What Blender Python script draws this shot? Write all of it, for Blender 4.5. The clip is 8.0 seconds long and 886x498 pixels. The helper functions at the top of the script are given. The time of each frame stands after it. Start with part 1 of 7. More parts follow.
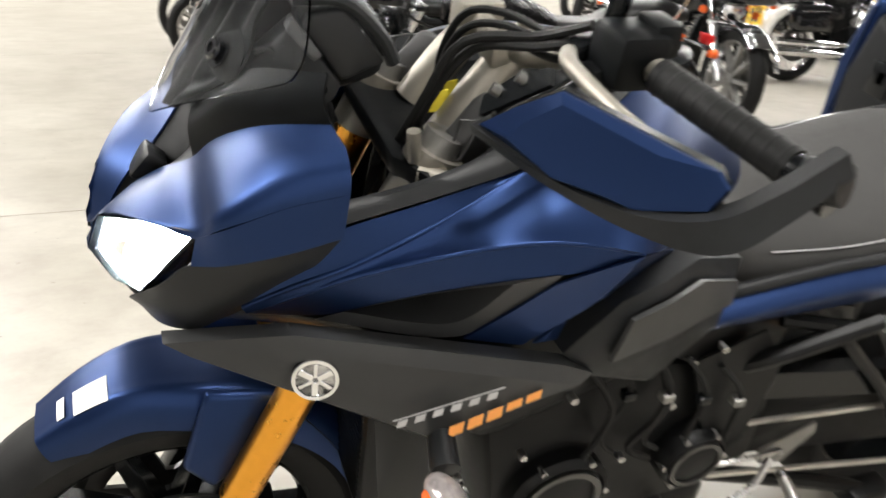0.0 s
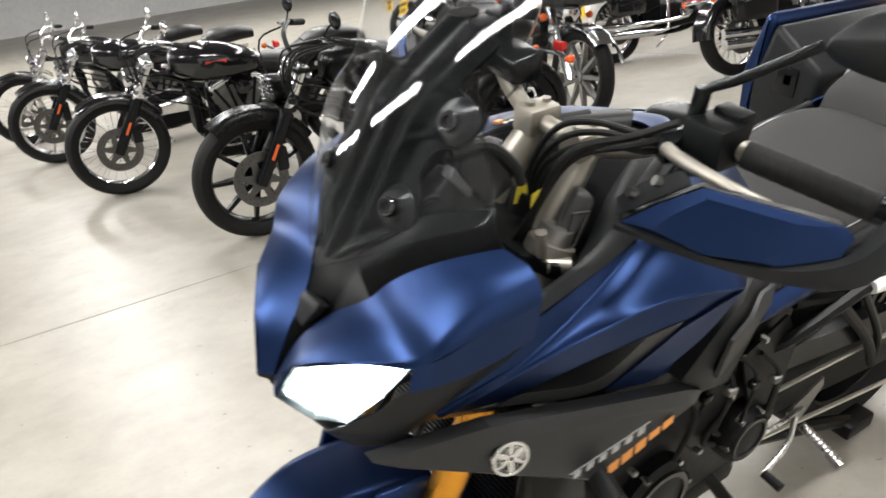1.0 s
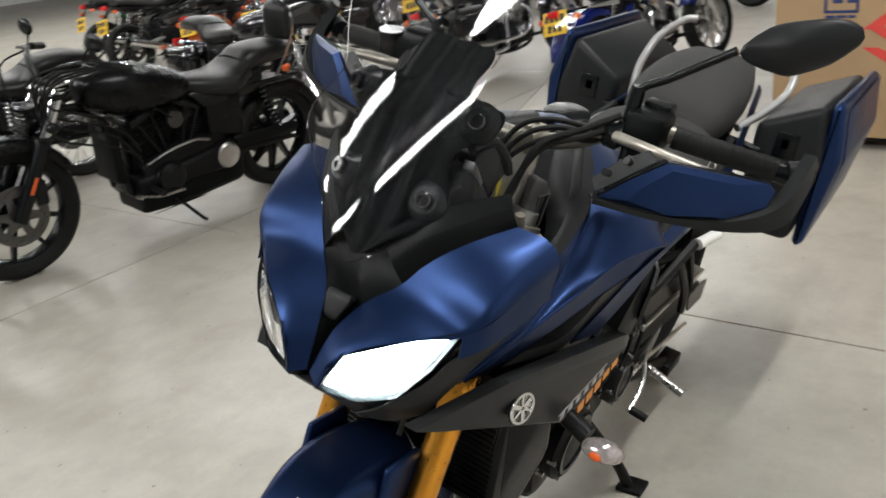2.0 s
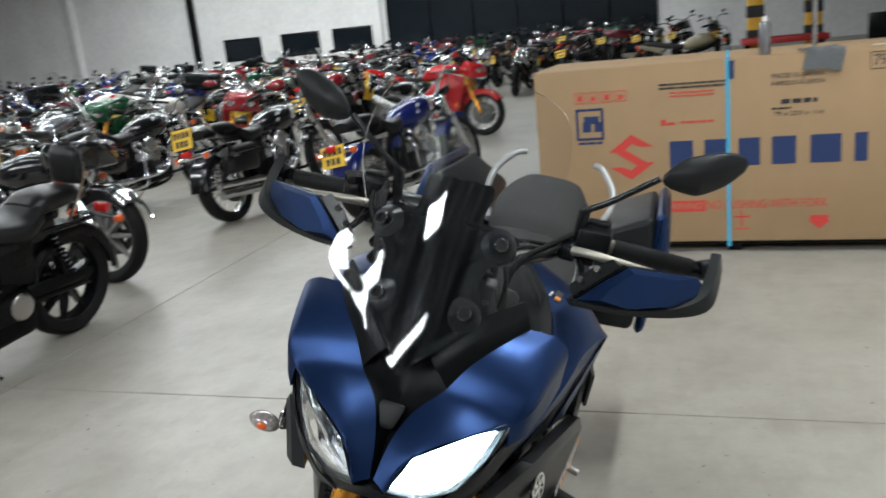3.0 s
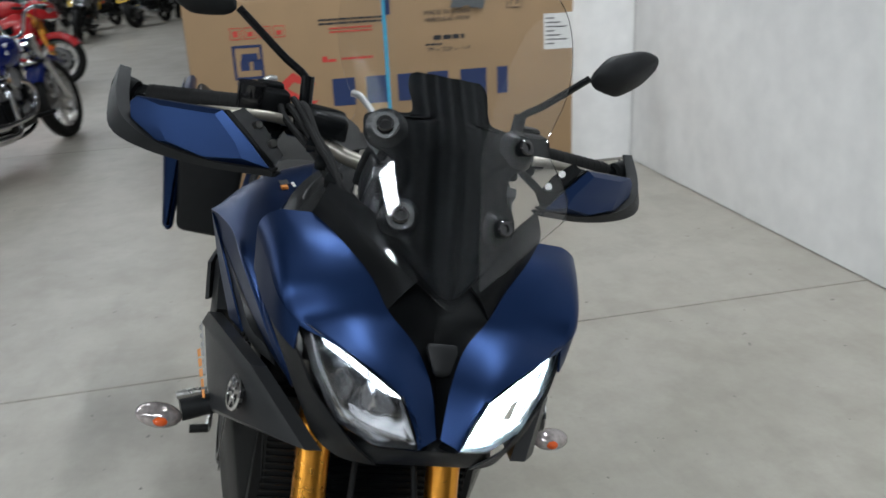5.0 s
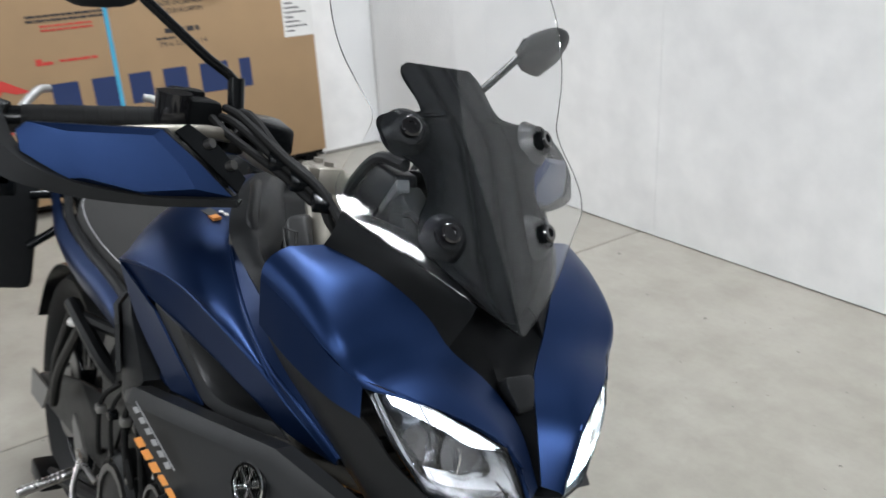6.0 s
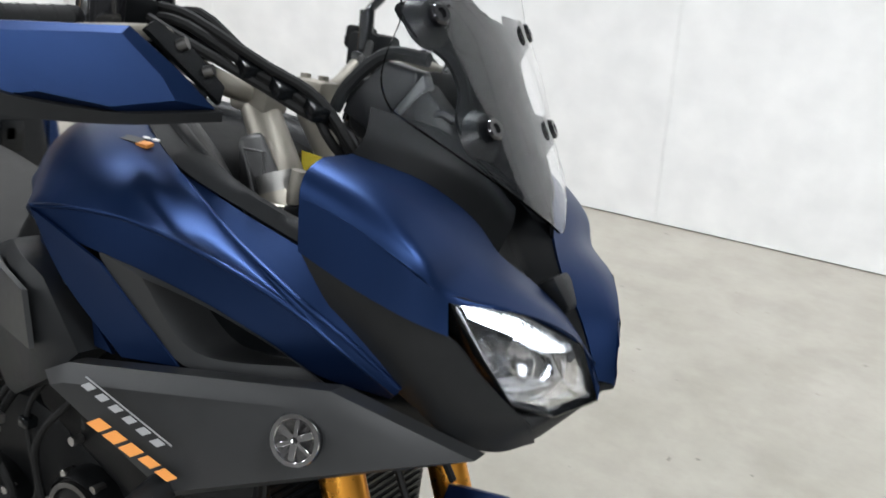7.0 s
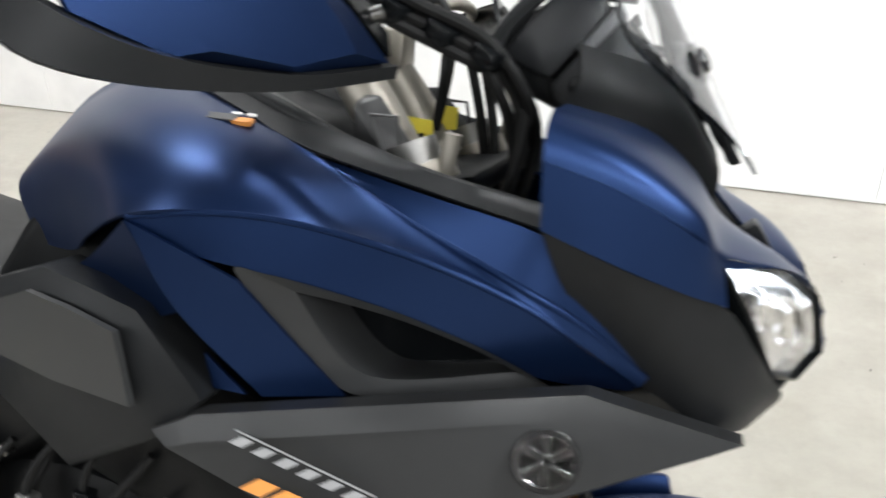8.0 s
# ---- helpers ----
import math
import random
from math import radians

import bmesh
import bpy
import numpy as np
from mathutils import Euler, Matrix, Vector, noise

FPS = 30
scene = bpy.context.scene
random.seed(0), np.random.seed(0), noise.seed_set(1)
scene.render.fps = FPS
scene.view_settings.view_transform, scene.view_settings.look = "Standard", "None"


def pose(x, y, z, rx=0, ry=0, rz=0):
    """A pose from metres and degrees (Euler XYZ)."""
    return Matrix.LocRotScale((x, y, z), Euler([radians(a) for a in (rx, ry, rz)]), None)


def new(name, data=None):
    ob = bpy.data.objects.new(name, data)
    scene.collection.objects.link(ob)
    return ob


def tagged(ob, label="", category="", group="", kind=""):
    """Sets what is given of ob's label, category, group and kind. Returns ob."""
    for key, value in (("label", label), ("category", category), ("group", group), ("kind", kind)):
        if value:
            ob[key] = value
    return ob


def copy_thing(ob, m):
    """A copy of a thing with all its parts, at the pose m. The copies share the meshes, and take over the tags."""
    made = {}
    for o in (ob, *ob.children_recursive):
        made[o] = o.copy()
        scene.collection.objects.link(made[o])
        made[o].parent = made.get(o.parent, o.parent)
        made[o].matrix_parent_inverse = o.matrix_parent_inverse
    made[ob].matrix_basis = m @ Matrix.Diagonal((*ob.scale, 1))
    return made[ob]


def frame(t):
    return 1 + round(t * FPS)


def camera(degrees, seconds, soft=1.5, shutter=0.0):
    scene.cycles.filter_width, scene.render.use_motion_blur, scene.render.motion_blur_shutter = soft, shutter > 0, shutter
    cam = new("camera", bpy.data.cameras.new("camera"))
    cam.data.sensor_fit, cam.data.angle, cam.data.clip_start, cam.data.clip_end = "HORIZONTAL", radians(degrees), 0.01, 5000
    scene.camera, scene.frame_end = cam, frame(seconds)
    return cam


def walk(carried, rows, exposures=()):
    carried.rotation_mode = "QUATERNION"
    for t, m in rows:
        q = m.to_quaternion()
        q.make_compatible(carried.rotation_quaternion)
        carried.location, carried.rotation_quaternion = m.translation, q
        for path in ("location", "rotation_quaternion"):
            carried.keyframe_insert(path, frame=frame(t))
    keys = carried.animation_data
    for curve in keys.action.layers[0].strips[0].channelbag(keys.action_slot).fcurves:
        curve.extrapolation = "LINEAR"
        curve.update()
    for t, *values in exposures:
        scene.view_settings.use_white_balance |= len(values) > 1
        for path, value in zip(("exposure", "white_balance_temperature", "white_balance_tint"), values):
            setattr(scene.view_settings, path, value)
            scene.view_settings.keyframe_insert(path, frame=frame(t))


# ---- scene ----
EXPO = [(0.0, 2.52, 6650, 9), (0.5, 2.58, 6600, 9), (1.2, 2.1, 6500, 9), (2.5, 1.62, 6350, 6), (3.5, 1.44, 5800, 3), (4.5, 1.10, 5850, 4), (6.0, 1.58, 6000, 8), (7.0, 1.84, 6050, 8), (8.0, 2.18, 6200, 8)]
cam = camera(55.66, 8.0, soft=1.6, shutter=0.4)
walk(cam, [
    (0.0, pose(0.002, 1.224, 1.172, 69.15, -1.60, 159.25)),
    (0.3, pose(0.072, 1.295, 1.248, 67.75, -0.13, 153.76)),
    (0.5, pose(0.121, 1.295, 1.287, 68.07, 1.74, 150.81)),
    (1.0, pose(0.352, 1.173, 1.335, 69.65, 7.30, 145.42)),
    (1.2, pose(0.420, 1.137, 1.339, 69.69, 6.06, 141.76)),
    (2.3, pose(0.844, 0.909, 1.426, 68.90, 7.02, 119.36)),
    (2.5, pose(0.902, 0.833, 1.446, 70.48, 7.12, 116.46)),
    (3.0, pose(1.093, 0.700, 1.489, 75.08, 5.64, 105.69)),
    (3.5, pose(1.245, 0.588, 1.501, 72.76, 4.77, 98.15)),
    (4.0, pose(1.153, 0.433, 1.468, 71.44, 4.52, 90.64)),
    (4.5, pose(0.994, 0.250, 1.451, 69.92, 3.10, 84.31)),
    (4.7, pose(0.957, 0.175, 1.437, 69.39, 2.72, 81.52)),
    (5.8, pose(0.710, -0.256, 1.402, 70.00, 3.23, 58.06)),
    (6.0, pose(0.597, -0.265, 1.415, 67.95, 2.97, 54.26)),
    (6.5, pose(0.436, -0.361, 1.381, 65.56, 1.42, 45.34)),
    (7.0, pose(0.292, -0.488, 1.353, 63.94, -0.29, 31.99)),
    (7.5, pose(0.138, -0.544, 1.303, 63.07, -1.37, 22.76)),
    (8.0, pose(-0.092, -0.514, 1.295, 61.36, 0.32, 17.07)),
], exposures=EXPO)
# ---- light ----
world = bpy.data.worlds.new("world")
world.use_nodes = True
world.node_tree.nodes["Background"].inputs[0].default_value = (0.75, 0.8, 0.9, 1)
world.node_tree.nodes["Background"].inputs[1].default_value = 0.02
scene.world = world


def ceiling_lamp(x, y, z, sx, sy, watts, colour=(1.0, 0.985, 0.965)):
    data = bpy.data.lights.new("ceiling_lamp", "AREA")
    data.shape, data.size, data.size_y, data.energy, data.color = "RECTANGLE", sx, sy, watts, colour
    ob = new("ceiling_lamp", data)
    ob.matrix_world = pose(x, y, z)
    return ob


# strip lights run along the hall, and one short panel hangs in front of the bike
ceiling_lamp(4.2, -0.4, 5.6, 0.45, 0.8, 50)
ceiling_lamp(4.0, -6.2, 5.6, 0.3, 5.0, 75)
ceiling_lamp(4.0, -14.5, 5.6, 0.3, 7.0, 150)
ceiling_lamp(6.2, -1.2, 5.6, 0.3, 4.0, 120)
ceiling_lamp(6.2, -6.6, 5.6, 0.3, 4.0, 80)
ceiling_lamp(6.2, -14.5, 5.6, 0.3, 7.0, 120)
# unseen fill lamp, added to brighten the floor and wall near the crate
ceiling_lamp(-1.6, 1.95, 5.6, 3.0, 0.25, 82)
# unseen rows further back, added to light that part of the hall
ceiling_lamp(-2.2, -6.6, 5.6, 0.3, 4.0, 35)
ceiling_lamp(-2.2, -14.5, 5.6, 0.3, 7.0, 105)
for lx in (-6.2, -10.5, -16, -22.5):
    ceiling_lamp(lx, -3.4, 5.6, 0.3, 4.0, 35 if lx > -14 else 55)
    ceiling_lamp(lx, -8.2, 5.6, 0.3, 4.0, 45 if lx > -8 else 75 if lx > -14 else 95)
    ceiling_lamp(lx, -14.5, 5.6, 0.3, 7.0, 85 if lx > -14 else 115)


def mat(name, colour, rough=0.5, metal=0.0, vary=0.15, scale=20.0, bump=0.0, bump_scale=200.0, coat=0.0, spec=0.5, rough_vary=0.1,
        emit=0.0, trans=0.0, ior=1.45, alt=None, per_object=0.0):
    """A surface with its colour, broken up by noise at two scales."""
    m = bpy.data.materials.new(name)
    m.use_nodes = True
    nt = m.node_tree
    n, l = nt.nodes, nt.links
    b = n["Principled BSDF"]
    b.inputs["Roughness"].default_value, b.inputs["Metallic"].default_value = rough, metal
    b.inputs["Coat Weight"].default_value, b.inputs["Specular IOR Level"].default_value = coat, spec
    b.inputs["Transmission Weight"].default_value, b.inputs["IOR"].default_value = trans, ior
    b.inputs["Base Color"].default_value = (*colour, 1)
    if emit:
        b.inputs["Emission Color"].default_value, b.inputs["Emission Strength"].default_value = (*colour, 1), emit
    if vary or alt:
        co = n.new("ShaderNodeTexCoord")
        big, small = n.new("ShaderNodeTexNoise"), n.new("ShaderNodeTexNoise")
        big.inputs["Scale"].default_value, small.inputs["Scale"].default_value = scale * 0.12, scale
        big.inputs["Detail"].default_value = small.inputs["Detail"].default_value = 6
        add = n.new("ShaderNodeMath")
        add.operation = "ADD"
        l.new(co.outputs["Object"], big.inputs["Vector"]), l.new(co.outputs["Object"], small.inputs["Vector"])
        l.new(big.outputs["Fac"], add.inputs[0]), l.new(small.outputs["Fac"], add.inputs[1])
        ramp = n.new("ShaderNodeMapRange")
        ramp.inputs["From Min"].default_value, ramp.inputs["From Max"].default_value = 0.6, 1.4
        l.new(add.outputs[0], ramp.inputs["Value"])
        mix = n.new("ShaderNodeMix")
        mix.data_type = "RGBA"
        lo = [c * (1 - vary) for c in colour]
        hi = alt or [min(1, c * (1 + vary)) for c in colour]
        mix.inputs["A"].default_value, mix.inputs["B"].default_value = (*lo, 1), (*hi, 1)
        l.new(ramp.outputs["Result"], mix.inputs["Factor"])
        out = mix.outputs["Result"]
        if per_object:
            info = n.new("ShaderNodeObjectInfo")
            hsv = n.new("ShaderNodeHueSaturation")
            mr = n.new("ShaderNodeMapRange")
            mr.inputs["To Min"].default_value, mr.inputs["To Max"].default_value = 1 - per_object, 1 + per_object
            l.new(info.outputs["Random"], mr.inputs["Value"]), l.new(mr.outputs["Result"], hsv.inputs["Value"])
            l.new(out, hsv.inputs["Color"])
            out = hsv.outputs["Color"]
        l.new(out, b.inputs["Base Color"])
        rr = n.new("ShaderNodeMapRange")
        rr.inputs["From Min"].default_value, rr.inputs["From Max"].default_value = 0.6, 1.4
        rr.inputs["To Min"].default_value, rr.inputs["To Max"].default_value = max(0, rough * (1 - rough_vary)), min(1, rough * (1 + rough_vary))
        l.new(add.outputs[0], rr.inputs["Value"]), l.new(rr.outputs["Result"], b.inputs["Roughness"])
        if bump:
            grain = n.new("ShaderNodeTexNoise")
            grain.inputs["Scale"].default_value, grain.inputs["Detail"].default_value = bump_scale, 3
            bp = n.new("ShaderNodeBump")
            bp.inputs["Strength"].default_value, bp.inputs["Distance"].default_value = bump, 0.002
            l.new(co.outputs["Object"], grain.inputs["Vector"])
            l.new(grain.outputs["Fac"], bp.inputs["Height"]), l.new(bp.outputs["Normal"], b.inputs["Normal"])
    return m


BLUE = mat("matt_blue_paint", (0.0106, 0.0268, 0.087), 0.36, 0.8, 0.03, 60, rough_vary=0.03)
BLACK = mat("satin_black_plastic", (0.0042, 0.0048, 0.0054), 0.24, 0, 0.15, 40, spec=0.25)
MATT_BLACK = mat("matt_black_plastic", (0.0032, 0.0036, 0.004), 0.44, 0, 0.15, 60, spec=0.11)
ALU_DARK = mat("dark_cast_aluminium", (0.06, 0.06, 0.06), 0.5, 0.6, 0.15, 60, 0.1, 500)
PANEL = mat("charcoal_panel", (0.0265, 0.0272, 0.0280), 0.34, 0.0, 0.08, 60, 0.03, 1200, spec=0.35)
TEXT_BLACK = mat("grained_black_plastic", (0.0132, 0.0139, 0.0147), 0.40, 0, 0.15, 60, 0.12, 1500, spec=0.17)
BRACKET = mat("ribbed_black_plastic", (0.0022, 0.0025, 0.0028), 0.5, 0, 0.15, 60, spec=0.03)
GLOSS = mat("gloss_black_paint", (0.008, 0.008, 0.009), 0.12, 0, 0.1, 20, 0, 200, 0.5)
RUBBER = mat("rubber", (0.0075, 0.0075, 0.0075), 0.6, 0, 0.25, 30, 0.1, 300, spec=0.2)
PALE_ALU = mat("pale_anodised_aluminium", (0.27, 0.25, 0.215), 0.42, 0.7, 0.12, 60)
GOLD = mat("gold_anodised_metal", (0.80, 0.36, 0.05), 0.28, 1.0, 0.06, 80)
CHROME = mat("chrome", (0.75, 0.75, 0.76), 0.08, 1.0, 0.04, 30)
DISC = mat("brake_steel", (0.10, 0.098, 0.095), 0.3, 0.9, 0.15, 60)
CHAIN = mat("chain_steel", (0.62, 0.60, 0.55), 0.4, 0.6, 0.2, 120)
ALU = mat("cast_aluminium", (0.25, 0.245, 0.235), 0.5, 0.85, 0.15, 60, 0.1, 500)
STEEL = mat("brushed_steel", (0.45, 0.44, 0.43), 0.28, 1.0, 0.12, 80)
DARKMETAL = mat("dark_engine_metal", (0.0040, 0.0042, 0.0045), 0.42, 0.1, 0.2, 40, 0.1, 400, spec=0.2)
SEAT = mat("seat_vinyl", (0.031, 0.0305, 0.0295), 0.72, 0, 0.12, 40, 0.3, 1100, spec=0.3)
ORANGE_GLASS = mat("amber_lens", (0.62, 0.10, 0.02), 0.15, 0, 0.1, 60)
RED_GLASS = mat("red_lens", (0.55, 0.02, 0.02), 0.15, 0, 0.1, 60)
WHITE_PAINT = mat("white_paint", (0.72, 0.71, 0.69), 0.3, 0, 0.04, 20)
YELLOW = mat("yellow_plate", (0.80, 0.50, 0.03), 0.4, 0, 0.05, 30)
YELLOW_TAG = mat("yellow_paper_tag", (0.75, 0.62, 0.05), 0.6, 0, 0.1, 60)
ORANGE_INK = mat("orange_print", (0.75, 0.30, 0.07), 0.45, 0, 0.05, 60)
SILVER_INK = mat("silver_print", (0.45, 0.45, 0.46), 0.35, 0.4, 0.05, 60)
INK = mat("black_print", (0.03, 0.03, 0.035), 0.7, 0, 0.1, 60)
BLUE_INK = mat("blue_print", (0.018, 0.035, 0.115), 0.7, 0, 0.08, 60)
RED_INK = mat("red_print", (0.55, 0.05, 0.04), 0.7, 0, 0.08, 60)
PAPER = mat("white_paper", (0.75, 0.74, 0.72), 0.7, 0, 0.05, 30)
CLEAR = mat("clear_screen", (0.93, 0.94, 0.95), 0.02, 0, 0, trans=1.0, ior=1.34)
LENS = mat("lamp_lens", (1.0, 1.0, 1.0), 0.02, 0, 0, trans=1.0, ior=1.3)
REFLECTOR = mat("lamp_reflector", (0.66, 0.67, 0.70), 0.05, 1.0, 0.1, 60)
HOUSING = mat("lamp_housing", (0.10, 0.105, 0.115), 0.22, 0.8, 0.2, 60)
SILL = mat("lamp_sill", (0.34, 0.35, 0.37), 0.2, 0.5, 0.15, 80)
DRL = mat("daylight_strip", (0.95, 0.98, 1.0), 0.4, 0, 0, emit=2.2)
BEAM = mat("lit_headlamp", (0.80, 0.96, 1.0), 0.4, 0, 0, emit=16.0)
WALL = mat("white_plaster_wall", (0.79, 0.785, 0.78), 0.7, 0, 0.09, 7, 0.05, 60, alt=(0.90, 0.89, 0.88))
UNSEEN_DARK = mat("unseen_dark_board", (0.05, 0.051, 0.053), 0.6, 0, 0.1, 12)
# unseen ceiling, set dark so glossy blacks and blue reflect less
CEIL = mat("ceiling_paint", (0.13, 0.13, 0.135), 0.8, 0, 0.1, 5)


def concrete():
    m = bpy.data.materials.new("polished_concrete")
    m.use_nodes = True
    nt = m.node_tree
    n, l = nt.nodes, nt.links
    b = n["Principled BSDF"]
    geo = n.new("ShaderNodeNewGeometry")

    def cloud(scale, detail, lo, hi, rough=0.6, stretch=None):
        t = n.new("ShaderNodeTexNoise")
        t.inputs["Scale"].default_value, t.inputs["Detail"].default_value, t.inputs["Roughness"].default_value = scale, detail, rough
        if stretch:
            mp = n.new("ShaderNodeMapping")
            mp.inputs["Scale"].default_value = stretch
            mp.inputs["Rotation"].default_value = (0, 0, 0.5)
            l.new(geo.outputs["Position"], mp.inputs["Vector"])
            l.new(mp.outputs["Vector"], t.inputs["Vector"])
        else:
            l.new(geo.outputs["Position"], t.inputs["Vector"])
        r = n.new("ShaderNodeMapRange")
        r.inputs["From Min"].default_value, r.inputs["From Max"].default_value = lo, hi
        r.interpolation_type = "SMOOTHSTEP"
        l.new(t.outputs["Fac"], r.inputs["Value"])
        return r.outputs["Result"]

    def blend(fac, a, colour):
        x = n.new("ShaderNodeMix")
        x.data_type = "RGBA"
        l.new(fac, x.inputs["Factor"])
        if isinstance(a, tuple):
            x.inputs["A"].default_value = (*a, 1)
        else:
            l.new(a, x.inputs["A"])
        x.inputs["B"].default_value = (*colour, 1)
        return x.outputs["Result"]

    def scaled(fac, k):
        x = n.new("ShaderNodeMath")
        x.operation = "MULTIPLY"
        l.new(fac, x.inputs[0])
        x.inputs[1].default_value = k
        return x.outputs[0]

    c = blend(cloud(0.45, 4, 0.22, 0.78, 0.55), (0.280, 0.260, 0.222), (0.350, 0.328, 0.284))
    c = blend(scaled(cloud(1.7, 6, 0.34, 0.74, 0.6), 0.60), c, (0.405, 0.382, 0.335))
    c = blend(scaled(cloud(4.5, 7, 0.36, 0.78, 0.62), 0.60), c, (0.222, 0.200, 0.165))
    c = blend(scaled(cloud(2.2, 7, 0.40, 0.90, 0.6, (1.0, 4.0, 1.0)), 0.35), c, (0.22, 0.205, 0.18))
    c = blend(scaled(cloud(11.0, 6, 0.40, 0.85, 0.65), 0.30), c, (0.42, 0.40, 0.355))
    c = blend(scaled(cloud(50.0, 4, 0.45, 0.75), 0.18), c, (0.24, 0.225, 0.20))
    c = blend(scaled(cloud(26.0, 2, 0.725, 0.745), 0.75), c, (0.07, 0.06, 0.05))
    l.new(c, b.inputs["Base Color"])
    r = n.new("ShaderNodeMapRange")
    r.inputs["To Min"].default_value, r.inputs["To Max"].default_value = 0.31, 0.42
    l.new(cloud(1.6, 5, 0.2, 0.8, 0.55), r.inputs["Value"])
    l.new(r.outputs["Result"], b.inputs["Roughness"])
    t = n.new("ShaderNodeTexNoise")
    t.inputs["Scale"].default_value, t.inputs["Detail"].default_value = 6, 2
    l.new(geo.outputs["Position"], t.inputs["Vector"])
    bp = n.new("ShaderNodeBump")
    bp.inputs["Strength"].default_value, bp.inputs["Distance"].default_value = 0.04, 0.004
    l.new(t.outputs["Fac"], bp.inputs["Height"])
    l.new(bp.outputs["Normal"], b.inputs["Normal"])
    return m


FLOOR = concrete()


# ---- building helpers ----
def ob_from(name, bm, material, parent=None, label="", smooth=40):
    me = bpy.data.meshes.new(name)
    bmesh.ops.recalc_face_normals(bm, faces=bm.faces)
    bm.to_mesh(me)
    bm.free()
    if material:
        me.materials.append(material)
    if smooth:
        me.shade_smooth()
        me.set_sharp_from_angle(angle=radians(smooth))
    ob = new(name, me)
    if parent:
        ob.parent = parent
    if label:
        ob["label"] = label
    return ob


def part(name, bm, material, parent, label="", smooth=40):
    return ob_from(name, bm, material, parent, label, smooth)


def empty(name, m=None):
    ob = new(name)
    ob.empty_display_size = 0.1
    if m is not None:
        ob.matrix_world = m
    return ob


def join(*bms):
    """One bmesh out of several."""
    out = bmesh.new()
    for b in bms:
        me = bpy.data.meshes.new("t")
        b.to_mesh(me)
        b.free()
        out.from_mesh(me)
        bpy.data.meshes.remove(me)
    return out


def moved(bm, m):
    bmesh.ops.transform(bm, matrix=m, verts=bm.verts)
    return bm


def block(x0, x1, y0, y1, z0, z1, r=0.0, seg=2):
    bm = bmesh.new()
    bmesh.ops.create_cube(bm, size=1)
    for v in bm.verts:
        v.co = ((x0 + x1) / 2 + v.co.x * (x1 - x0), (y0 + y1) / 2 + v.co.y * (y1 - y0), (z0 + z1) / 2 + v.co.z * (z1 - z0))
    if r:
        bmesh.ops.bevel(bm, geom=bm.edges[:], offset=r, segments=seg, profile=0.5, affect="EDGES")
    return bm


def hull(pts, r=0.0, seg=2):
    """A solid round the given corners, with its edges rounded."""
    bm = bmesh.new()
    vs = [bm.verts.new(p) for p in pts]
    bmesh.ops.convex_hull(bm, input=vs)
    loose = [v for v in bm.verts if not v.link_faces]
    bmesh.ops.delete(bm, geom=loose, context="VERTS")
    bmesh.ops.dissolve_limit(bm, angle_limit=radians(3), verts=bm.verts, edges=bm.edges)
    if r:
        bmesh.ops.bevel(bm, geom=bm.edges[:], offset=r, segments=seg, profile=0.5, affect="EDGES")
    return bm


def slab(outline, thick, r=0.0, seg=2, fan=None):
    """A plate of that outline (points in space, in order), as thick as given along its mean normal; fan: a raised middle point."""
    pts = [Vector(p) for p in outline]
    mid = sum(pts, Vector()) / len(pts)
    nor = Vector()
    for a, b in zip(pts, pts[1:] + pts[:1]):
        nor += (a - mid).cross(b - mid)
    nor.normalize()
    bm = bmesh.new()
    top = [bm.verts.new(p) for p in pts]
    low = [bm.verts.new(p - nor * thick) for p in pts]
    n = len(pts)
    if fan is not None:
        c, d = bm.verts.new(Vector(fan)), bm.verts.new(Vector(fan) - nor * thick)
        for i in range(n):
            bm.faces.new((top[i], top[(i + 1) % n], c))
            bm.faces.new((low[(i + 1) % n], low[i], d))
    else:
        bm.faces.new(top)
        bm.faces.new(low[::-1])
    for i in range(n):
        bm.faces.new((top[i], low[i], low[(i + 1) % n], top[(i + 1) % n]))
    if r:
        rim = [e for e in bm.edges if len(e.link_faces) == 2 and e.calc_face_angle(0) > 0.6]
        bmesh.ops.bevel(bm, geom=rim, offset=r, segments=seg, profile=0.5, affect="EDGES")
    return bm


def spline(pts, n, closed=False):
    """n points along a smooth line through the given ones."""
    P = [Vector(p) for p in pts]
    k = len(P)
    out = []
    spans = k if closed else k - 1
    for i in range(n):
        u = i / (n if closed else n - 1) * spans
        s = min(int(u), spans - 1)
        f = u - s
        if closed:
            a, b, c, d = P[(s - 1) % k], P[s % k], P[(s + 1) % k], P[(s + 2) % k]
        else:
            b, c = P[s], P[s + 1]
            a = P[s - 1] if s else b * 2 - c
            d = P[s + 2] if s + 2 < k else c * 2 - b
        out.append(0.5 * (2 * b + (c - a) * f + (2 * a - 5 * b + 4 * c - d) * f * f + (3 * b - a - 3 * c + d) * f ** 3))
    return out


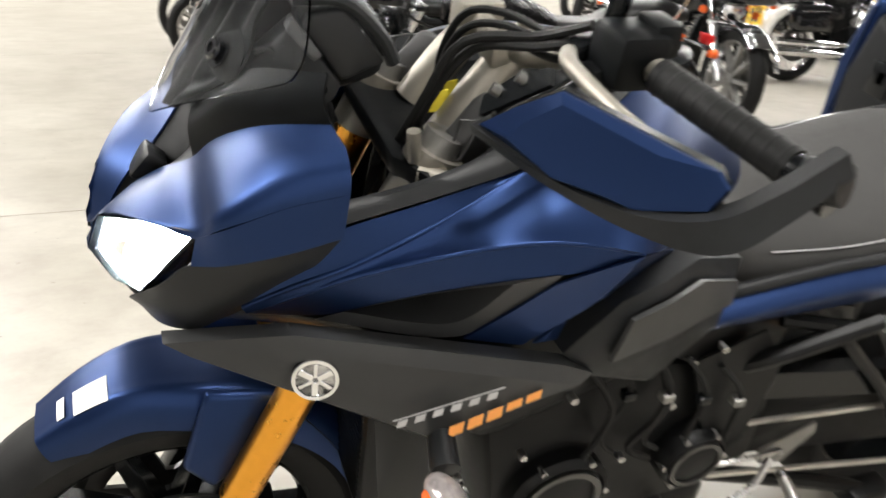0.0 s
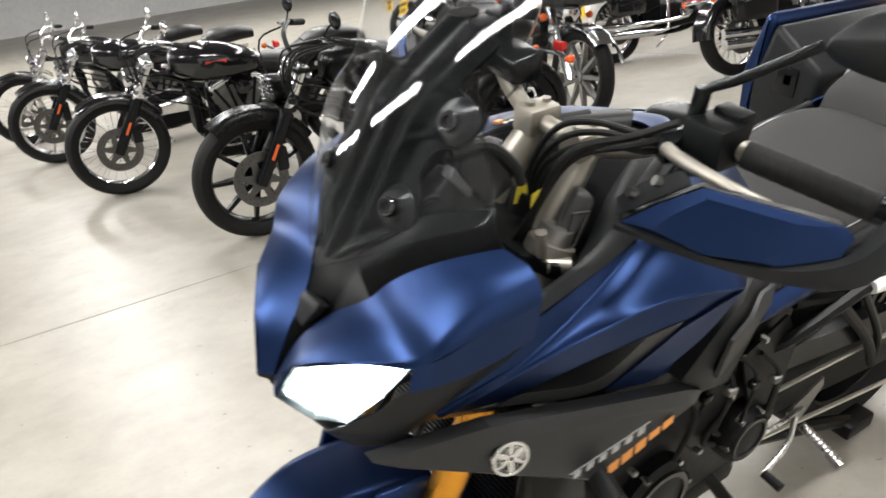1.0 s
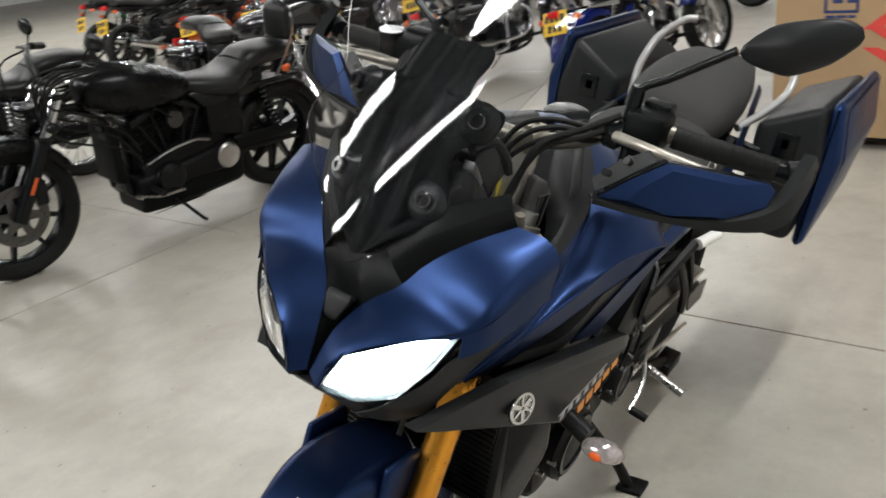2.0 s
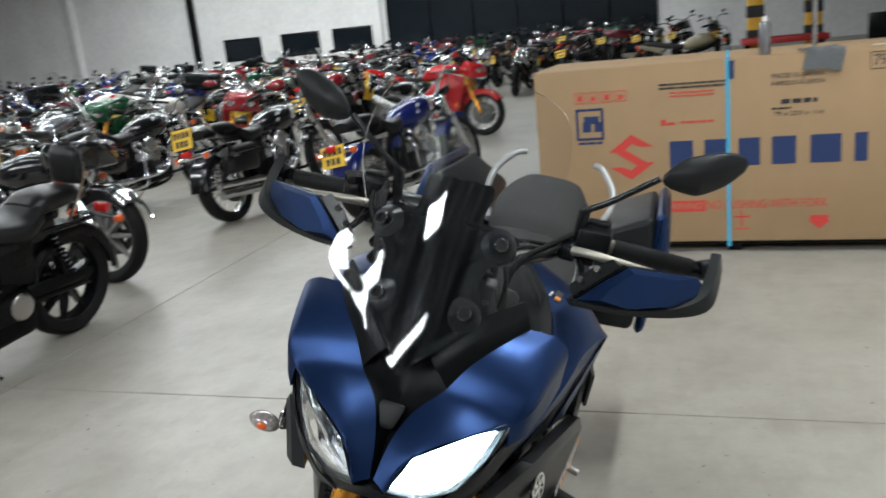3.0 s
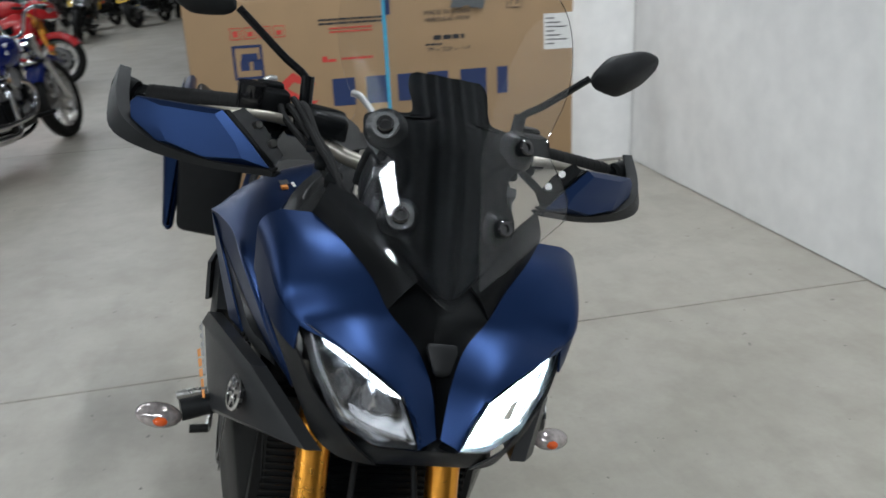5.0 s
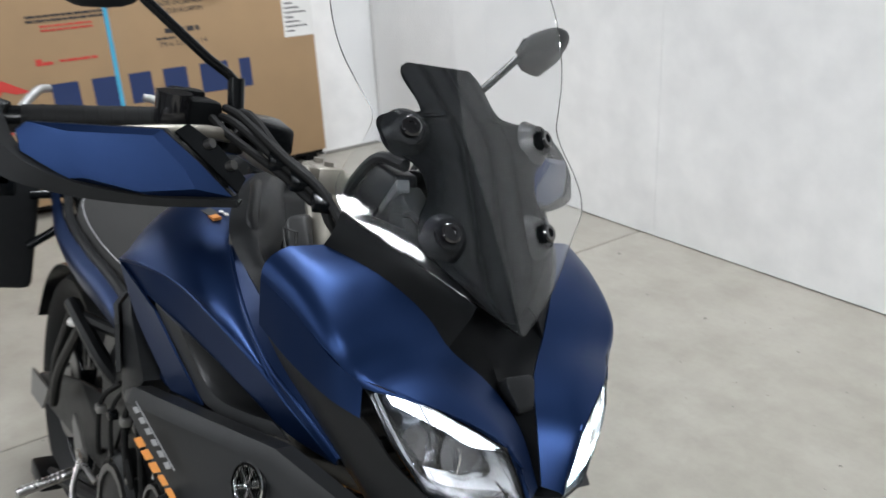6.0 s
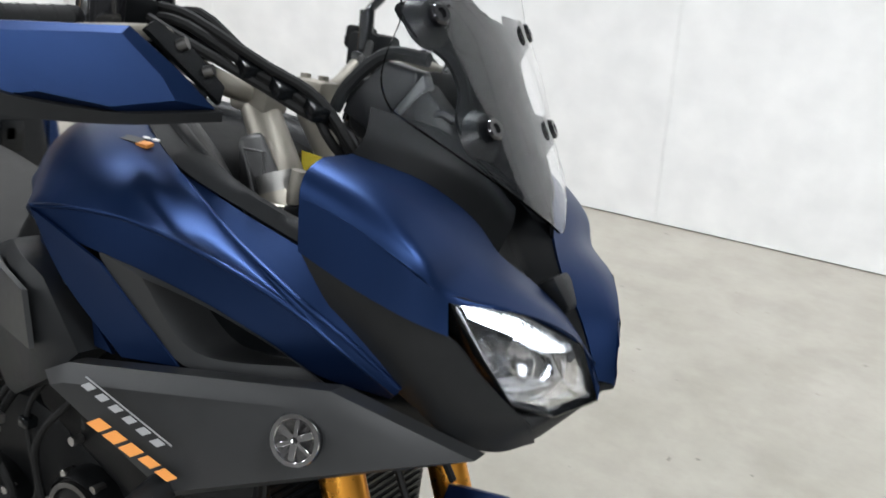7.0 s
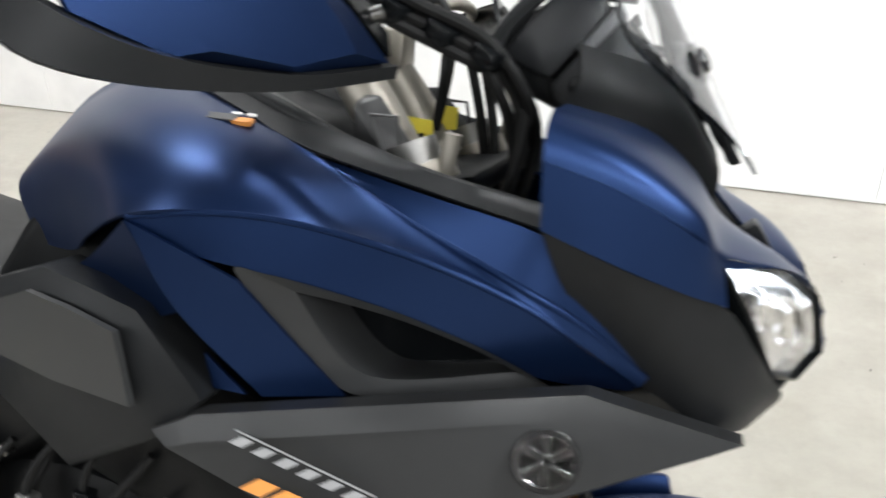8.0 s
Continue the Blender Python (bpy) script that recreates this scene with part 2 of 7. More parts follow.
def skin(rows, nu=16, nv=4, thick=0.003, smooth_v=True, flip=False, relax=0):
    """A curved sheet through rows of points, thickened inwards. nu: pieces along a row; nv: pieces between two rows."""
    fine = [spline(r, nu + 1) for r in rows]
    cols = []
    for i in range(nu + 1):
        line = [r[i] for r in fine]
        if smooth_v:
            cols.append(spline(line, nv * (len(rows) - 1) + 1))
        else:
            c = []
            for a, b in zip(line, line[1:]):
                c += [a.lerp(b, k / nv) for k in range(nv)]
            cols.append(c + [line[-1]])
    bm = bmesh.new()
    g = [[bm.verts.new(p) for p in c] for c in cols]
    for i in range(nu):
        for j in range(len(g[0]) - 1):
            q = (g[i][j], g[i + 1][j], g[i + 1][j + 1], g[i][j + 1])
            bm.faces.new(q[::-1] if flip else q)
    bmesh.ops.remove_doubles(bm, verts=bm.verts, dist=1e-5)
    for k in range(relax):
        bmesh.ops.smooth_vert(bm, verts=[v for v in bm.verts if not v.is_boundary], factor=0.5, use_axis_x=True, use_axis_y=True, use_axis_z=True)
    bm.normal_update()
    if thick:
        geo = bmesh.ops.solidify(bm, geom=bm.faces[:], thickness=thick)
    return bm


def tube(pts, r, seg=10, n=0, closed=False, cap=True):
    """A round bar along pts; r: one radius, or one for each end; n: smooth to so many points."""
    P = spline(pts, n, closed) if n else [Vector(p) for p in pts]
    k = len(P)
    bm = bmesh.new()
    rings, up = [], None
    for i, p in enumerate(P):
        t = (P[(i + 1) % k] - P[i - 1]) if closed else (P[min(i + 1, k - 1)] - P[max(i - 1, 0)])
        t.normalize()
        if up is None:
            up = t.orthogonal().normalized()
        up = (up - t * up.dot(t)).normalized()
        side = t.cross(up)
        rad = r if not isinstance(r, (tuple, list)) else r[0] + (r[1] - r[0]) * i / max(1, k - 1)
        rings.append([bm.verts.new(p + (up * math.cos(a) + side * math.sin(a)) * rad) for a in (2 * math.pi * j / seg for j in range(seg))])
    for i in range(k if closed else k - 1):
        a, b = rings[i], rings[(i + 1) % k]
        for j in range(seg):
            bm.faces.new((a[j], a[(j + 1) % seg], b[(j + 1) % seg], b[j]))
    if cap and not closed:
        bm.faces.new(rings[0][::-1])
        bm.faces.new(rings[-1])
    return bm


def lathe(profile, seg=32, axis="Y"):
    """Turns a profile of (radius, along) round an axis through the origin."""
    bm = bmesh.new()
    rings = []
    for rad, h in profile:
        ring = []
        for j in range(seg):
            a = 2 * math.pi * j / seg
            c, s = rad * math.cos(a), rad * math.sin(a)
            ring.append(bm.verts.new({"Y": (c, h, s), "Z": (c, s, h), "X": (h, c, s)}[axis]))
        rings.append(ring)
    for a, b in zip(rings, rings[1:]):
        for j in range(seg):
            bm.faces.new((a[j], a[(j + 1) % seg], b[(j + 1) % seg], b[j]))
    bmesh.ops.remove_doubles(bm, verts=bm.verts, dist=1e-6)
    if profile[0] != profile[-1]:
        for ring, pr in ((rings[0], profile[0]), (rings[-1], profile[-1])):
            if pr[0] > 1e-5 and ring[0].is_valid:
                try:
                    bm.faces.new(ring)
                except ValueError:
                    pass
    return bm


def rod(a, b, r, seg=12, r2=None):
    return tube([a, b], (r, r if r2 is None else r2), seg)


def ball(c, rx, ry=None, rz=None, u=16, v=10):
    bm = bmesh.new()
    bmesh.ops.create_uvsphere(bm, u_segments=u, v_segments=v, radius=1)
    ry, rz = ry or rx, rz or rx
    for w in bm.verts:
        w.co = (c[0] + w.co.x * rx, c[1] + w.co.y * ry, c[2] + w.co.z * rz)
    return bm


def loft(sections, seg_along=0, closed_ends=True):
    """A skin over closed sections with the same number of points each."""
    S = sections
    if seg_along:
        cols = [spline([s[i] for s in S], seg_along + 1) for i in range(len(S[0]))]
        S = [[c[k] for c in cols] for k in range(seg_along + 1)]
    bm = bmesh.new()
    rings = [[bm.verts.new(p) for p in s] for s in S]
    n = len(rings[0])
    for a, b in zip(rings, rings[1:]):
        for j in range(n):
            bm.faces.new((a[j], a[(j + 1) % n], b[(j + 1) % n], b[j]))
    if closed_ends:
        bm.faces.new(rings[0][::-1])
        bm.faces.new(rings[-1])
    return bm


def oval(c, w, h, n=16, power=2.0, axis="X"):
    """A section round c: w across, h high; a higher power squares it."""
    out = []
    for i in range(n):
        a = 2 * math.pi * i / n
        cs, sn = math.cos(a), math.sin(a)
        u = math.copysign(abs(cs) ** (2 / power), cs) * w / 2
        v = math.copysign(abs(sn) ** (2 / power), sn) * h / 2
        out.append(Vector((c[0], c[1] + u, c[2] + v)) if axis == "X" else Vector((c[0] + u, c[1], c[2] + v)) if axis == "Y" else Vector((c[0] + u, c[1] + v, c[2])))
    return out


def mirror(bm):
    """The same on the other side of the bike."""
    for v in bm.verts:
        v.co.y = -v.co.y
    bmesh.ops.reverse_faces(bm, faces=bm.faces)
    return bm


def lettering(text, size, m, material, parent, name="lettering", label="", extrude=0.0008, shear=0.0, spacing=1.0, width=None, align="CENTER"):
    cu = bpy.data.curves.new(name, "FONT")
    cu.body, cu.size, cu.extrude, cu.shear, cu.space_character = text, size, extrude, shear, spacing
    cu.align_x, cu.align_y, cu.resolution_u = align, "CENTER", 3
    tmp = bpy.data.objects.new("t", cu)
    scene.collection.objects.link(tmp)
    bpy.context.view_layer.update()
    me = bpy.data.meshes.new_from_object(tmp.evaluated_get(bpy.context.evaluated_depsgraph_get()))
    bpy.data.objects.remove(tmp)
    if width:
        xs = [v.co.x for v in me.vertices]
        k = width / (max(xs) - min(xs))
        for v in me.vertices:
            v.co.x *= k
    me.materials.clear()
    me.materials.append(material)
    ob = new(name, me)
    ob.parent = parent
    ob.matrix_local = m
    if label:
        ob["label"] = label
    return ob


def basis(origin, right, up):
    """A pose whose x runs along right and whose y runs along up."""
    x = Vector(right).normalized()
    z = x.cross(Vector(up)).normalized()
    y = z.cross(x)
    m = Matrix((x, y, z)).transposed().to_4x4()
    m.translation = origin
    return m


# ---- the hall ----
def hall():
    base = part("floor", block(-29.0, 11.0, -34, 16, -0.30, -0.012), mat("joint_filler", (0.05, 0.045, 0.04), 0.9), None)
    tagged(base, "polished grey concrete floor with thin sawn joints", "floor", kind="structure")
    xs = [-29.0, -22.6, -18.4, -14.3, -10.15, -6.0, -1.886, 2.3, 6.4, 11.0]
    ys = [-34, -26.5, -21.8, -17, -12.1, -7.35, -2.52, 2.62, 7.3, 16.0]
    g = 0.0035
    for x0, x1 in zip(xs, xs[1:]):
        for y0, y1 in zip(ys, ys[1:]):
            part("slab", block(x0 + g, x1 - g, y0 + g, y1 - g, -0.012, 0.0, 0.002, 1), FLOOR, base, smooth=0)
    base.matrix_world = pose(0, 0, 0, 0, 0, -1.0)
    # white boarded wall beside the bike, boards 1.15 m wide
    wall = part("wall_north", block(-4.3, 1.745, 0.012, 0.16, 0.0, 6.0), mat("wall_core", (0.55, 0.54, 0.53), 0.9), None)
    tagged(wall, "white filled plasterboard wall with vertical seams", "wall", kind="structure")
    wall.matrix_world = pose(-4.085, 2.517, 0.002, 0, 0, -0.2) @ pose(4.085, 0, 0)
    x = -4.085
    while x < 1.6:
        part("board", block(x + 0.0004, x + 1.1643, 0.0, 0.012, 0.003, 2.98, 0.0008, 1), WALL, wall, smooth=0)
        # unseen upper tier, set dark so it does not whiten reflections in the screen
        part("unseen_board", block(x + 0.0012, x + 1.162, 0.0, 0.012, 2.983, 5.9, 0.001, 1), UNSEEN_DARK, wall, smooth=0)
        x += 1.165
    # wall stretch out of view, added dark to keep the screen's reflections dark
    dark_end = part("unseen_dark_wall", block(1.75, 9.2, 0.03, 0.15, 0.0, 6.0), mat("unseen_dark_paint", (0.045, 0.047, 0.05), 0.5, 0, 0.1, 10), None)
    dark_end.matrix_world = wall.matrix_world.copy()
    tagged(dark_end, "plain unseen dark wall, added to keep reflections dark", "wall", kind="structure")
    end = part("wall_east", block(-4.30, -4.12, 2.095, 2.62, 0.0, 6.0, 0.004, 1), WALL, None, smooth=0)
    tagged(end, "white painted partition wall end by the crate", "wall", kind="structure")
    strip = part("baseboard", block(-4.118, -4.110, 2.10, 2.51, 0.0, 0.018, 0.003, 1), mat("grey_sealant", (0.25, 0.24, 0.22), 0.8), None)
    tagged(strip, "grey sealant strip along the wall foot", "trim", kind="structure")
    west = part("wall_west", block(-27.4, -27.2, -32, 14, 0, 6), WALL, None, smooth=0)
    tagged(west, "far white hall wall with panel joints and dark windows", "wall", kind="structure")
    for y in range(-31, 14, 3):
        part("wall_panel", block(-27.2, -27.185, y + 0.02, y + 2.98, 0.0, 1.28, 0.004, 1), WALL, west, smooth=0)
        part("wall_panel", block(-27.2, -27.185, y + 0.02, y + 2.98, 1.31, 5.9, 0.004, 1), WALL, west, smooth=0)
    for y in (-28, -22, -16.8, -9.6):
        part("pilaster", block(-27.185, -27.0, y, y + 0.22, 0, 6, 0.01), DARKMETAL if y == -16.8 else WALL, west, "wall column")
    left = part("wall_south", block(-27.2, 9.2, -32.2, -32, 0, 6), WALL, None, smooth=0)
    tagged(left, "far white side wall of the hall", "wall", kind="structure")
    # closes the hall out of view; its colour is lowered to dim reflections
    front = part("wall_front", block(9.2, 9.4, -32, 14, 0, 6), mat("unseen_grey_wall", (0.09, 0.09, 0.092), 0.6, 0, 0.1, 12), None, smooth=0)
    tagged(front, "plain unseen wall closing the hall, darkened to dim reflections", "wall", kind="structure")
    back = part("wall_side", block(-4.28, -4.12, 2.62, 14, 0, 6), WALL, None, smooth=0)
    tagged(back, "white partition wall behind the crate", "wall", kind="structure")
    side = part("wall_side_2", block(-27.2, -4.12, 14, 14.2, 0, 6), WALL, None, smooth=0)
    tagged(side, "white side wall of the hall", "wall", kind="structure")
    DARK_GLASS = mat("dark_window_glass", (0.010, 0.014, 0.018), 0.06, 0, 0.2, 3)
    for k, y in enumerate((-15.6, -13.3, -11.3)):
        win = part("window_%d" % (k + 1), block(-27.19, -27.15, y, y + 1.5, 0.95, 1.75, 0.01), BLACK, None)
        tagged(win, "small dark window in the far hall wall", "window", kind="structure")
        part("pane", block(-27.15, -27.142, y + 0.06, y + 1.44, 1.01, 1.69), DARK_GLASS, win, smooth=0)
    front = part("window_4", block(-27.19, -27.12, -9.2, -0.2, 0.05, 4.2, 0.01), BLACK, None)
    tagged(front, "wide dark glazed front in the far hall wall", "window", kind="structure")
    for k in range(6):
        part("pane", block(-27.12, -27.11, -9.1 + 1.49 * k, -7.68 + 1.49 * k, 0.15, 4.1), DARK_GLASS, front, smooth=0)
    roof = part("ceiling", block(-27.4, 9.4, -32.2, 14.2, 6.0, 6.15), CEIL, None, smooth=0)
    tagged(roof, "plain unseen hall ceiling, set dark to deepen reflections", "ceiling", kind="structure")


hall()


# ---- the crate ----
CARD = mat("brown_cardboard", (0.34, 0.225, 0.122), 0.75, 0, 0.08, 6, 0.1, 120)
STRAP = mat("blue_strap", (0.08, 0.40, 0.62), 0.4, 0, 0.08, 40)


def crate():
    root = empty("crate", pose(-4.052, 0.921, 0, 0, 0, 90 - 2.6))
    tagged(root, "large brown cardboard motorcycle crate with blue strap and printed lettering", "crate")
    # local x runs along the front from its left end to its right end, -y is the front
    L, D, Z0, Z1 = 1.14, 0.79, 0.070, 1.145
    part("carton", block(-L, L, 0, D, Z0, Z1, 0.006, 2), CARD, root)
    part("lid_flap", block(-L, L - 0.01, 0.01, D * 0.5 - 0.003, Z1, Z1 + 0.004), CARD, root)
    part("lid_flap", block(-L + 0.01, L, D * 0.5 + 0.003, D - 0.01, Z1, Z1 + 0.004), CARD, root)
    for y in (0.03, D - 0.07):
        part("skid", block(-L + 0.01, L - 0.01, y, y + 0.05, 0.045, Z0, 0.003), DARKMETAL, root, "grey steel base rail")
    for x in (-L + 0.05, -0.02, L - 0.12):
        part("skid_foot", block(x, x + 0.08, 0.05, D - 0.05, 0.0, 0.046, 0.003), DARKMETAL, root)
    part("strap", join(block(-0.022, -0.001, -0.004, -0.001, Z0 - 0.03, Z1 + 0.006), block(-0.022, -0.001, -0.004, D + 0.003, Z1 + 0.005, Z1 + 0.008)), STRAP, root, "pale blue packing strap", smooth=0)
    part("strap_tab", block(-0.004, 0.024, -0.006, -0.002, Z1 - 0.11, Z1 - 0.01), BLUE_INK, root, "dark blue strap end", smooth=0)

    def flat(x, z, y=-0.0012):
        return basis((x, y, z), (1, 0, 0), (0, 0, 1))

    def bars(name, x0, x1, zs, h, material):
        rng = random.Random(int(x0 * 977 + zs[0] * 331))
        for z in zs:
            x = x0
            while x < x1:
                w = rng.uniform(0.015, 0.055)
                part(name, block(x, min(x + w, x1), -0.0025, -0.0005, z - h / 2, z + h / 2), material, root, smooth=0)
                x += w + h * 0.45

    # the maker's word as six plain blue blocks
    for k, x in enumerate((-0.385, -0.185, 0.005, 0.185, 0.385, 0.625)):
        w = (0.17, 0.165, 0.15, 0.165, 0.205, 0.085)[k]
        z0, z1 = 0.503, 0.664
        part("printed_block", block(x + 0.10 * w, x + 0.88 * w, -0.0022, -0.0006, z0, z1), BLUE_INK, root, "dark blue printed block", smooth=0)
    lettering("NO PUSHING WITH FORK", 0.075, flat(0.168, 0.268), RED_INK, root, "printed_words", width=0.66, extrude=0.001)
    part("warning_box", block(-0.431, -0.168, -0.0022, -0.0006, 0.232, 0.300), RED_INK, root, "red printed box", smooth=0)
    lettering("WARNING!", 0.055, flat(-0.30, 0.266, -0.003), CARD, root, "printed_words", width=0.235, extrude=0.0006)
    lettering("MADE IN JAPAN", 0.040, flat(0.336, 1.003), INK, root, "printed_words", width=0.27)
    lettering("FABRIQUE AU JAPON", 0.036, flat(0.336, 0.963), INK, root, "printed_words", width=0.27)
    bars("printed_bar", 0.25, 0.44, (0.86,), 0.026, INK)
    bars("printed_bar", 0.20, 0.30, (0.822,), 0.012, INK)
    lettering("79 x 229 x 114", 0.036, flat(0.34, 0.79), INK, root, "printed_words", width=0.26)
    bars("printed_bar", -0.418, -0.03, (1.0, 0.978), 0.011, INK)
    bars("printed_bar", -0.36, -0.11, (0.95, 0.93), 0.008, RED_INK)
    bars("printed_bar", -0.30, -0.117, (0.775,), 0.012, RED_INK)
    part("printed_mark", join(block(-0.414, -0.384, -0.0022, -0.0006, 0.762, 0.795), block(-0.38, -0.335, -0.0022, -0.0006, 0.762, 0.778)), RED_INK, root, smooth=0)
    # number in a frame
    fr = [block(0.700, 0.795, -0.0022, -0.0006, 1.095, 1.099), block(0.700, 0.795, -0.0022, -0.0006, 1.005, 1.009),
          block(0.700, 0.704, -0.0022, -0.0006, 1.005, 1.099), block(0.791, 0.795, -0.0022, -0.0006, 1.005, 1.099)]
    part("printed_frame", join(*fr), INK, root, smooth=0)
    lettering("79", 0.085, flat(0.748, 1.051), INK, root, "printed_words", width=0.06)
    # handling signs
    for i in range(4):
        x = -0.920 + i * 0.081
        b = [block(x, x + 0.064, -0.0022, -0.0006, 0.92, 0.924), block(x, x + 0.064, -0.0022, -0.0006, 0.982, 0.986), block(x, x + 0.004, -0.0022, -0.0006, 0.92, 0.986),
             block(x + 0.06, x + 0.064, -0.0022, -0.0006, 0.92, 0.986), block(x + 0.018, x + 0.046, -0.0022, -0.0006, 0.935, 0.968 - 0.008 * (i % 2))]
        part("handling_sign", join(*b), RED_INK, root, smooth=0)
    x0, x1, z0, z1 = -0.919, -0.751, 0.695, 0.888
    fr = [block(x0, x1, -0.0022, -0.0006, z1 - 0.015, z1), block(x0, x1, -0.0022, -0.0006, z0, z0 + 0.015), block(x0, x0 + 0.015, -0.0022, -0.0006, z0, z1), block(x1 - 0.015, x1, -0.0022, -0.0006, z0, z1),
          block(x0 + 0.04, x0 + 0.09, -0.0022, -0.0006, z0 + 0.05, z0 + 0.11), block(x0 + 0.11, x0 + 0.165, -0.0022, -0.0006, z0 + 0.05, z0 + 0.11), block(x0 + 0.05, x0 + 0.14, -0.0022, -0.0006, z0 + 0.10, z0 + 0.145)]
    part("printed_frame", join(*fr), BLUE_INK, root, "dark blue printed sign with a bike shape", smooth=0)
    bars("printed_bar", -0.91, -0.76, (0.677,), 0.014, BLUE_INK)
    # red emblem of two hooked bands
    e = [slab([(-0.727, -0.0025, 0.612), (-0.592, -0.0025, 0.717), (-0.462, -0.0025, 0.640), (-0.535, -0.0025, 0.640), (-0.592, -0.0025, 0.662), (-0.640, -0.0025, 0.612)][::-1], 0.0016),
         slab([(-0.705, -0.0026, 0.622), (-0.625, -0.0026, 0.622), (-0.480, -0.0026, 0.530), (-0.565, -0.0026, 0.530)][::-1], 0.0016),
         slab([(-0.456, -0.0025, 0.545), (-0.597, -0.0025, 0.441), (-0.722, -0.0025, 0.520), (-0.650, -0.0025, 0.520), (-0.597, -0.0025, 0.497), (-0.545, -0.0025, 0.545)][::-1], 0.0016)]
    part("printed_emblem", join(*e), RED_INK, root, "red angular printed emblem", smooth=0)
    a = [block(0.410, 0.505, -0.0022, -0.0006, 0.155, 0.195), slab([(0.400, -0.0024, 0.165), (0.515, -0.0024, 0.165), (0.458, -0.0024, 0.115)], 0.0016)]
    part("printed_arrow", join(*a), RED_INK, root, smooth=0)
    c = [block(0.029, 0.039, -0.0022, -0.0006, 0.135, 0.235), block(-0.01, 0.08, -0.0022, -0.0006, 0.19, 0.20), block(-0.005, 0.075, -0.0022, -0.0006, 0.118, 0.124)]
    part("printed_mark", join(*c), RED_INK, root, smooth=0)
    label = part("shipping_label", block(0.945, 1.130, -0.0022, -0.0004, 0.745, 0.960), PAPER, root, "white paper shipping label", smooth=0)
    for i in range(7):
        part("printed_bar", block(0.96, 1.01 + 0.08 * ((i * 7) % 3) / 2, -0.0032, -0.0022, 0.930 - i * 0.026, 0.938 - i * 0.026), INK, label, smooth=0)
    # the print lies a little up and along on the board
    for ob in root.children:
        if ob.name.startswith(("printed", "warning", "handling")):
            ob.location += Vector((0.025, 0, 0.026))
        elif ob.name.startswith("shipping"):
            ob.location += Vector((0.008, 0, 0.026))


crate()


def on_crate(x, y):
    """A spot on top of the crate, x along its front, y back from it."""
    return pose(-4.052, 0.921, 1.149, 0, 0, 87.4) @ pose(x, y, 0)


def spray_can():
    can = part("spray_can", lathe([(0.001, 0.0), (0.030, 0.0), (0.033, 0.006), (0.033, 0.165), (0.026, 0.180), (0.014, 0.186), (0.014, 0.186), (0.001, 0.186)], 24, "Z"), P_CAN, None)
    part("spray_cap", lathe([(0.013, 0.186), (0.013, 0.205), (0.009, 0.212), (0.001, 0.212)], 16, "Z"), PAPER, can, "pale spray nozzle")
    can.matrix_world = on_crate(0.19, 0.07)
    tagged(can, "grey spray can standing on the cardboard crate", "spray can")


P_CAN = mat("grey_can_paint", (0.22, 0.22, 0.23), 0.3, 0.6, 0.1, 20)
spray_can()


def cloth():
    rows = []
    for i in range(10):
        u = i / 9
        row = []
        for j in range(10):
            v = j / 9
            w = noise.noise(Vector((u * 3, v * 3, 4.2))) * 0.03
            over = max(0, 0.35 - v)
            row.append((-0.09 + 0.20 * u + 0.02 * math.sin(v * 5), -0.006 + 0.02 * abs(w) - 0.008 if v < 0.35 else (v - 0.35) * 0.16, 0.008 + abs(w) - over * 0.30 - (0.05 * u * over) if v < 0.35 else 0.010 + abs(w)))
        rows.append(row)
    ob = part("cleaning_cloth", skin(rows, 24, 3, 0.003), mat("grey_cloth", (0.12, 0.125, 0.13), 0.9, 0, 0.2, 60, 0.3, 400), None)
    ob.matrix_world = on_crate(0.47, 0.0)
    tagged(ob, "crumpled grey cleaning cloth over the crate edge", "cloth")


cloth()


def stand_post():
    ob = part("steel_post", join(rod((0, 0, 0.004), (0, 0, 0.60), 0.014, 14), block(-0.08, 0.08, -0.05, 0.05, 0.0, 0.008, 0.002)), STEEL, None)
    ob.matrix_world = on_crate(0.46, 0.20)
    tagged(ob, "slim grey steel post standing on the crate", "post")
    paper = part("paper_slip", block(-0.03, 0.03, -0.02, 0.02, 0.0, 0.0015), PAPER, None, smooth=0)
    paper.matrix_world = on_crate(0.80, 0.20) @ pose(0, 0, 0, 0, 0, 25)
    tagged(paper, "white slip of paper lying on the crate", "paper")
    cup = part("black_tub", lathe([(0.001, 0.0), (0.048, 0.0), (0.060, 0.10), (0.062, 0.102), (0.057, 0.102), (0.046, 0.006), (0.001, 0.006)], 28, "Z"), GLOSS, None)
    part("tub_label", lathe([(0.0505, 0.02), (0.0602, 0.085), (0.0606, 0.085), (0.0509, 0.02), (0.0505, 0.02)], 28, "Z"), PAPER, cup)
    cup.matrix_world = on_crate(1.03, 0.22)
    tagged(cup, "glossy black tub with pale label on the crate", "tub")


stand_post()


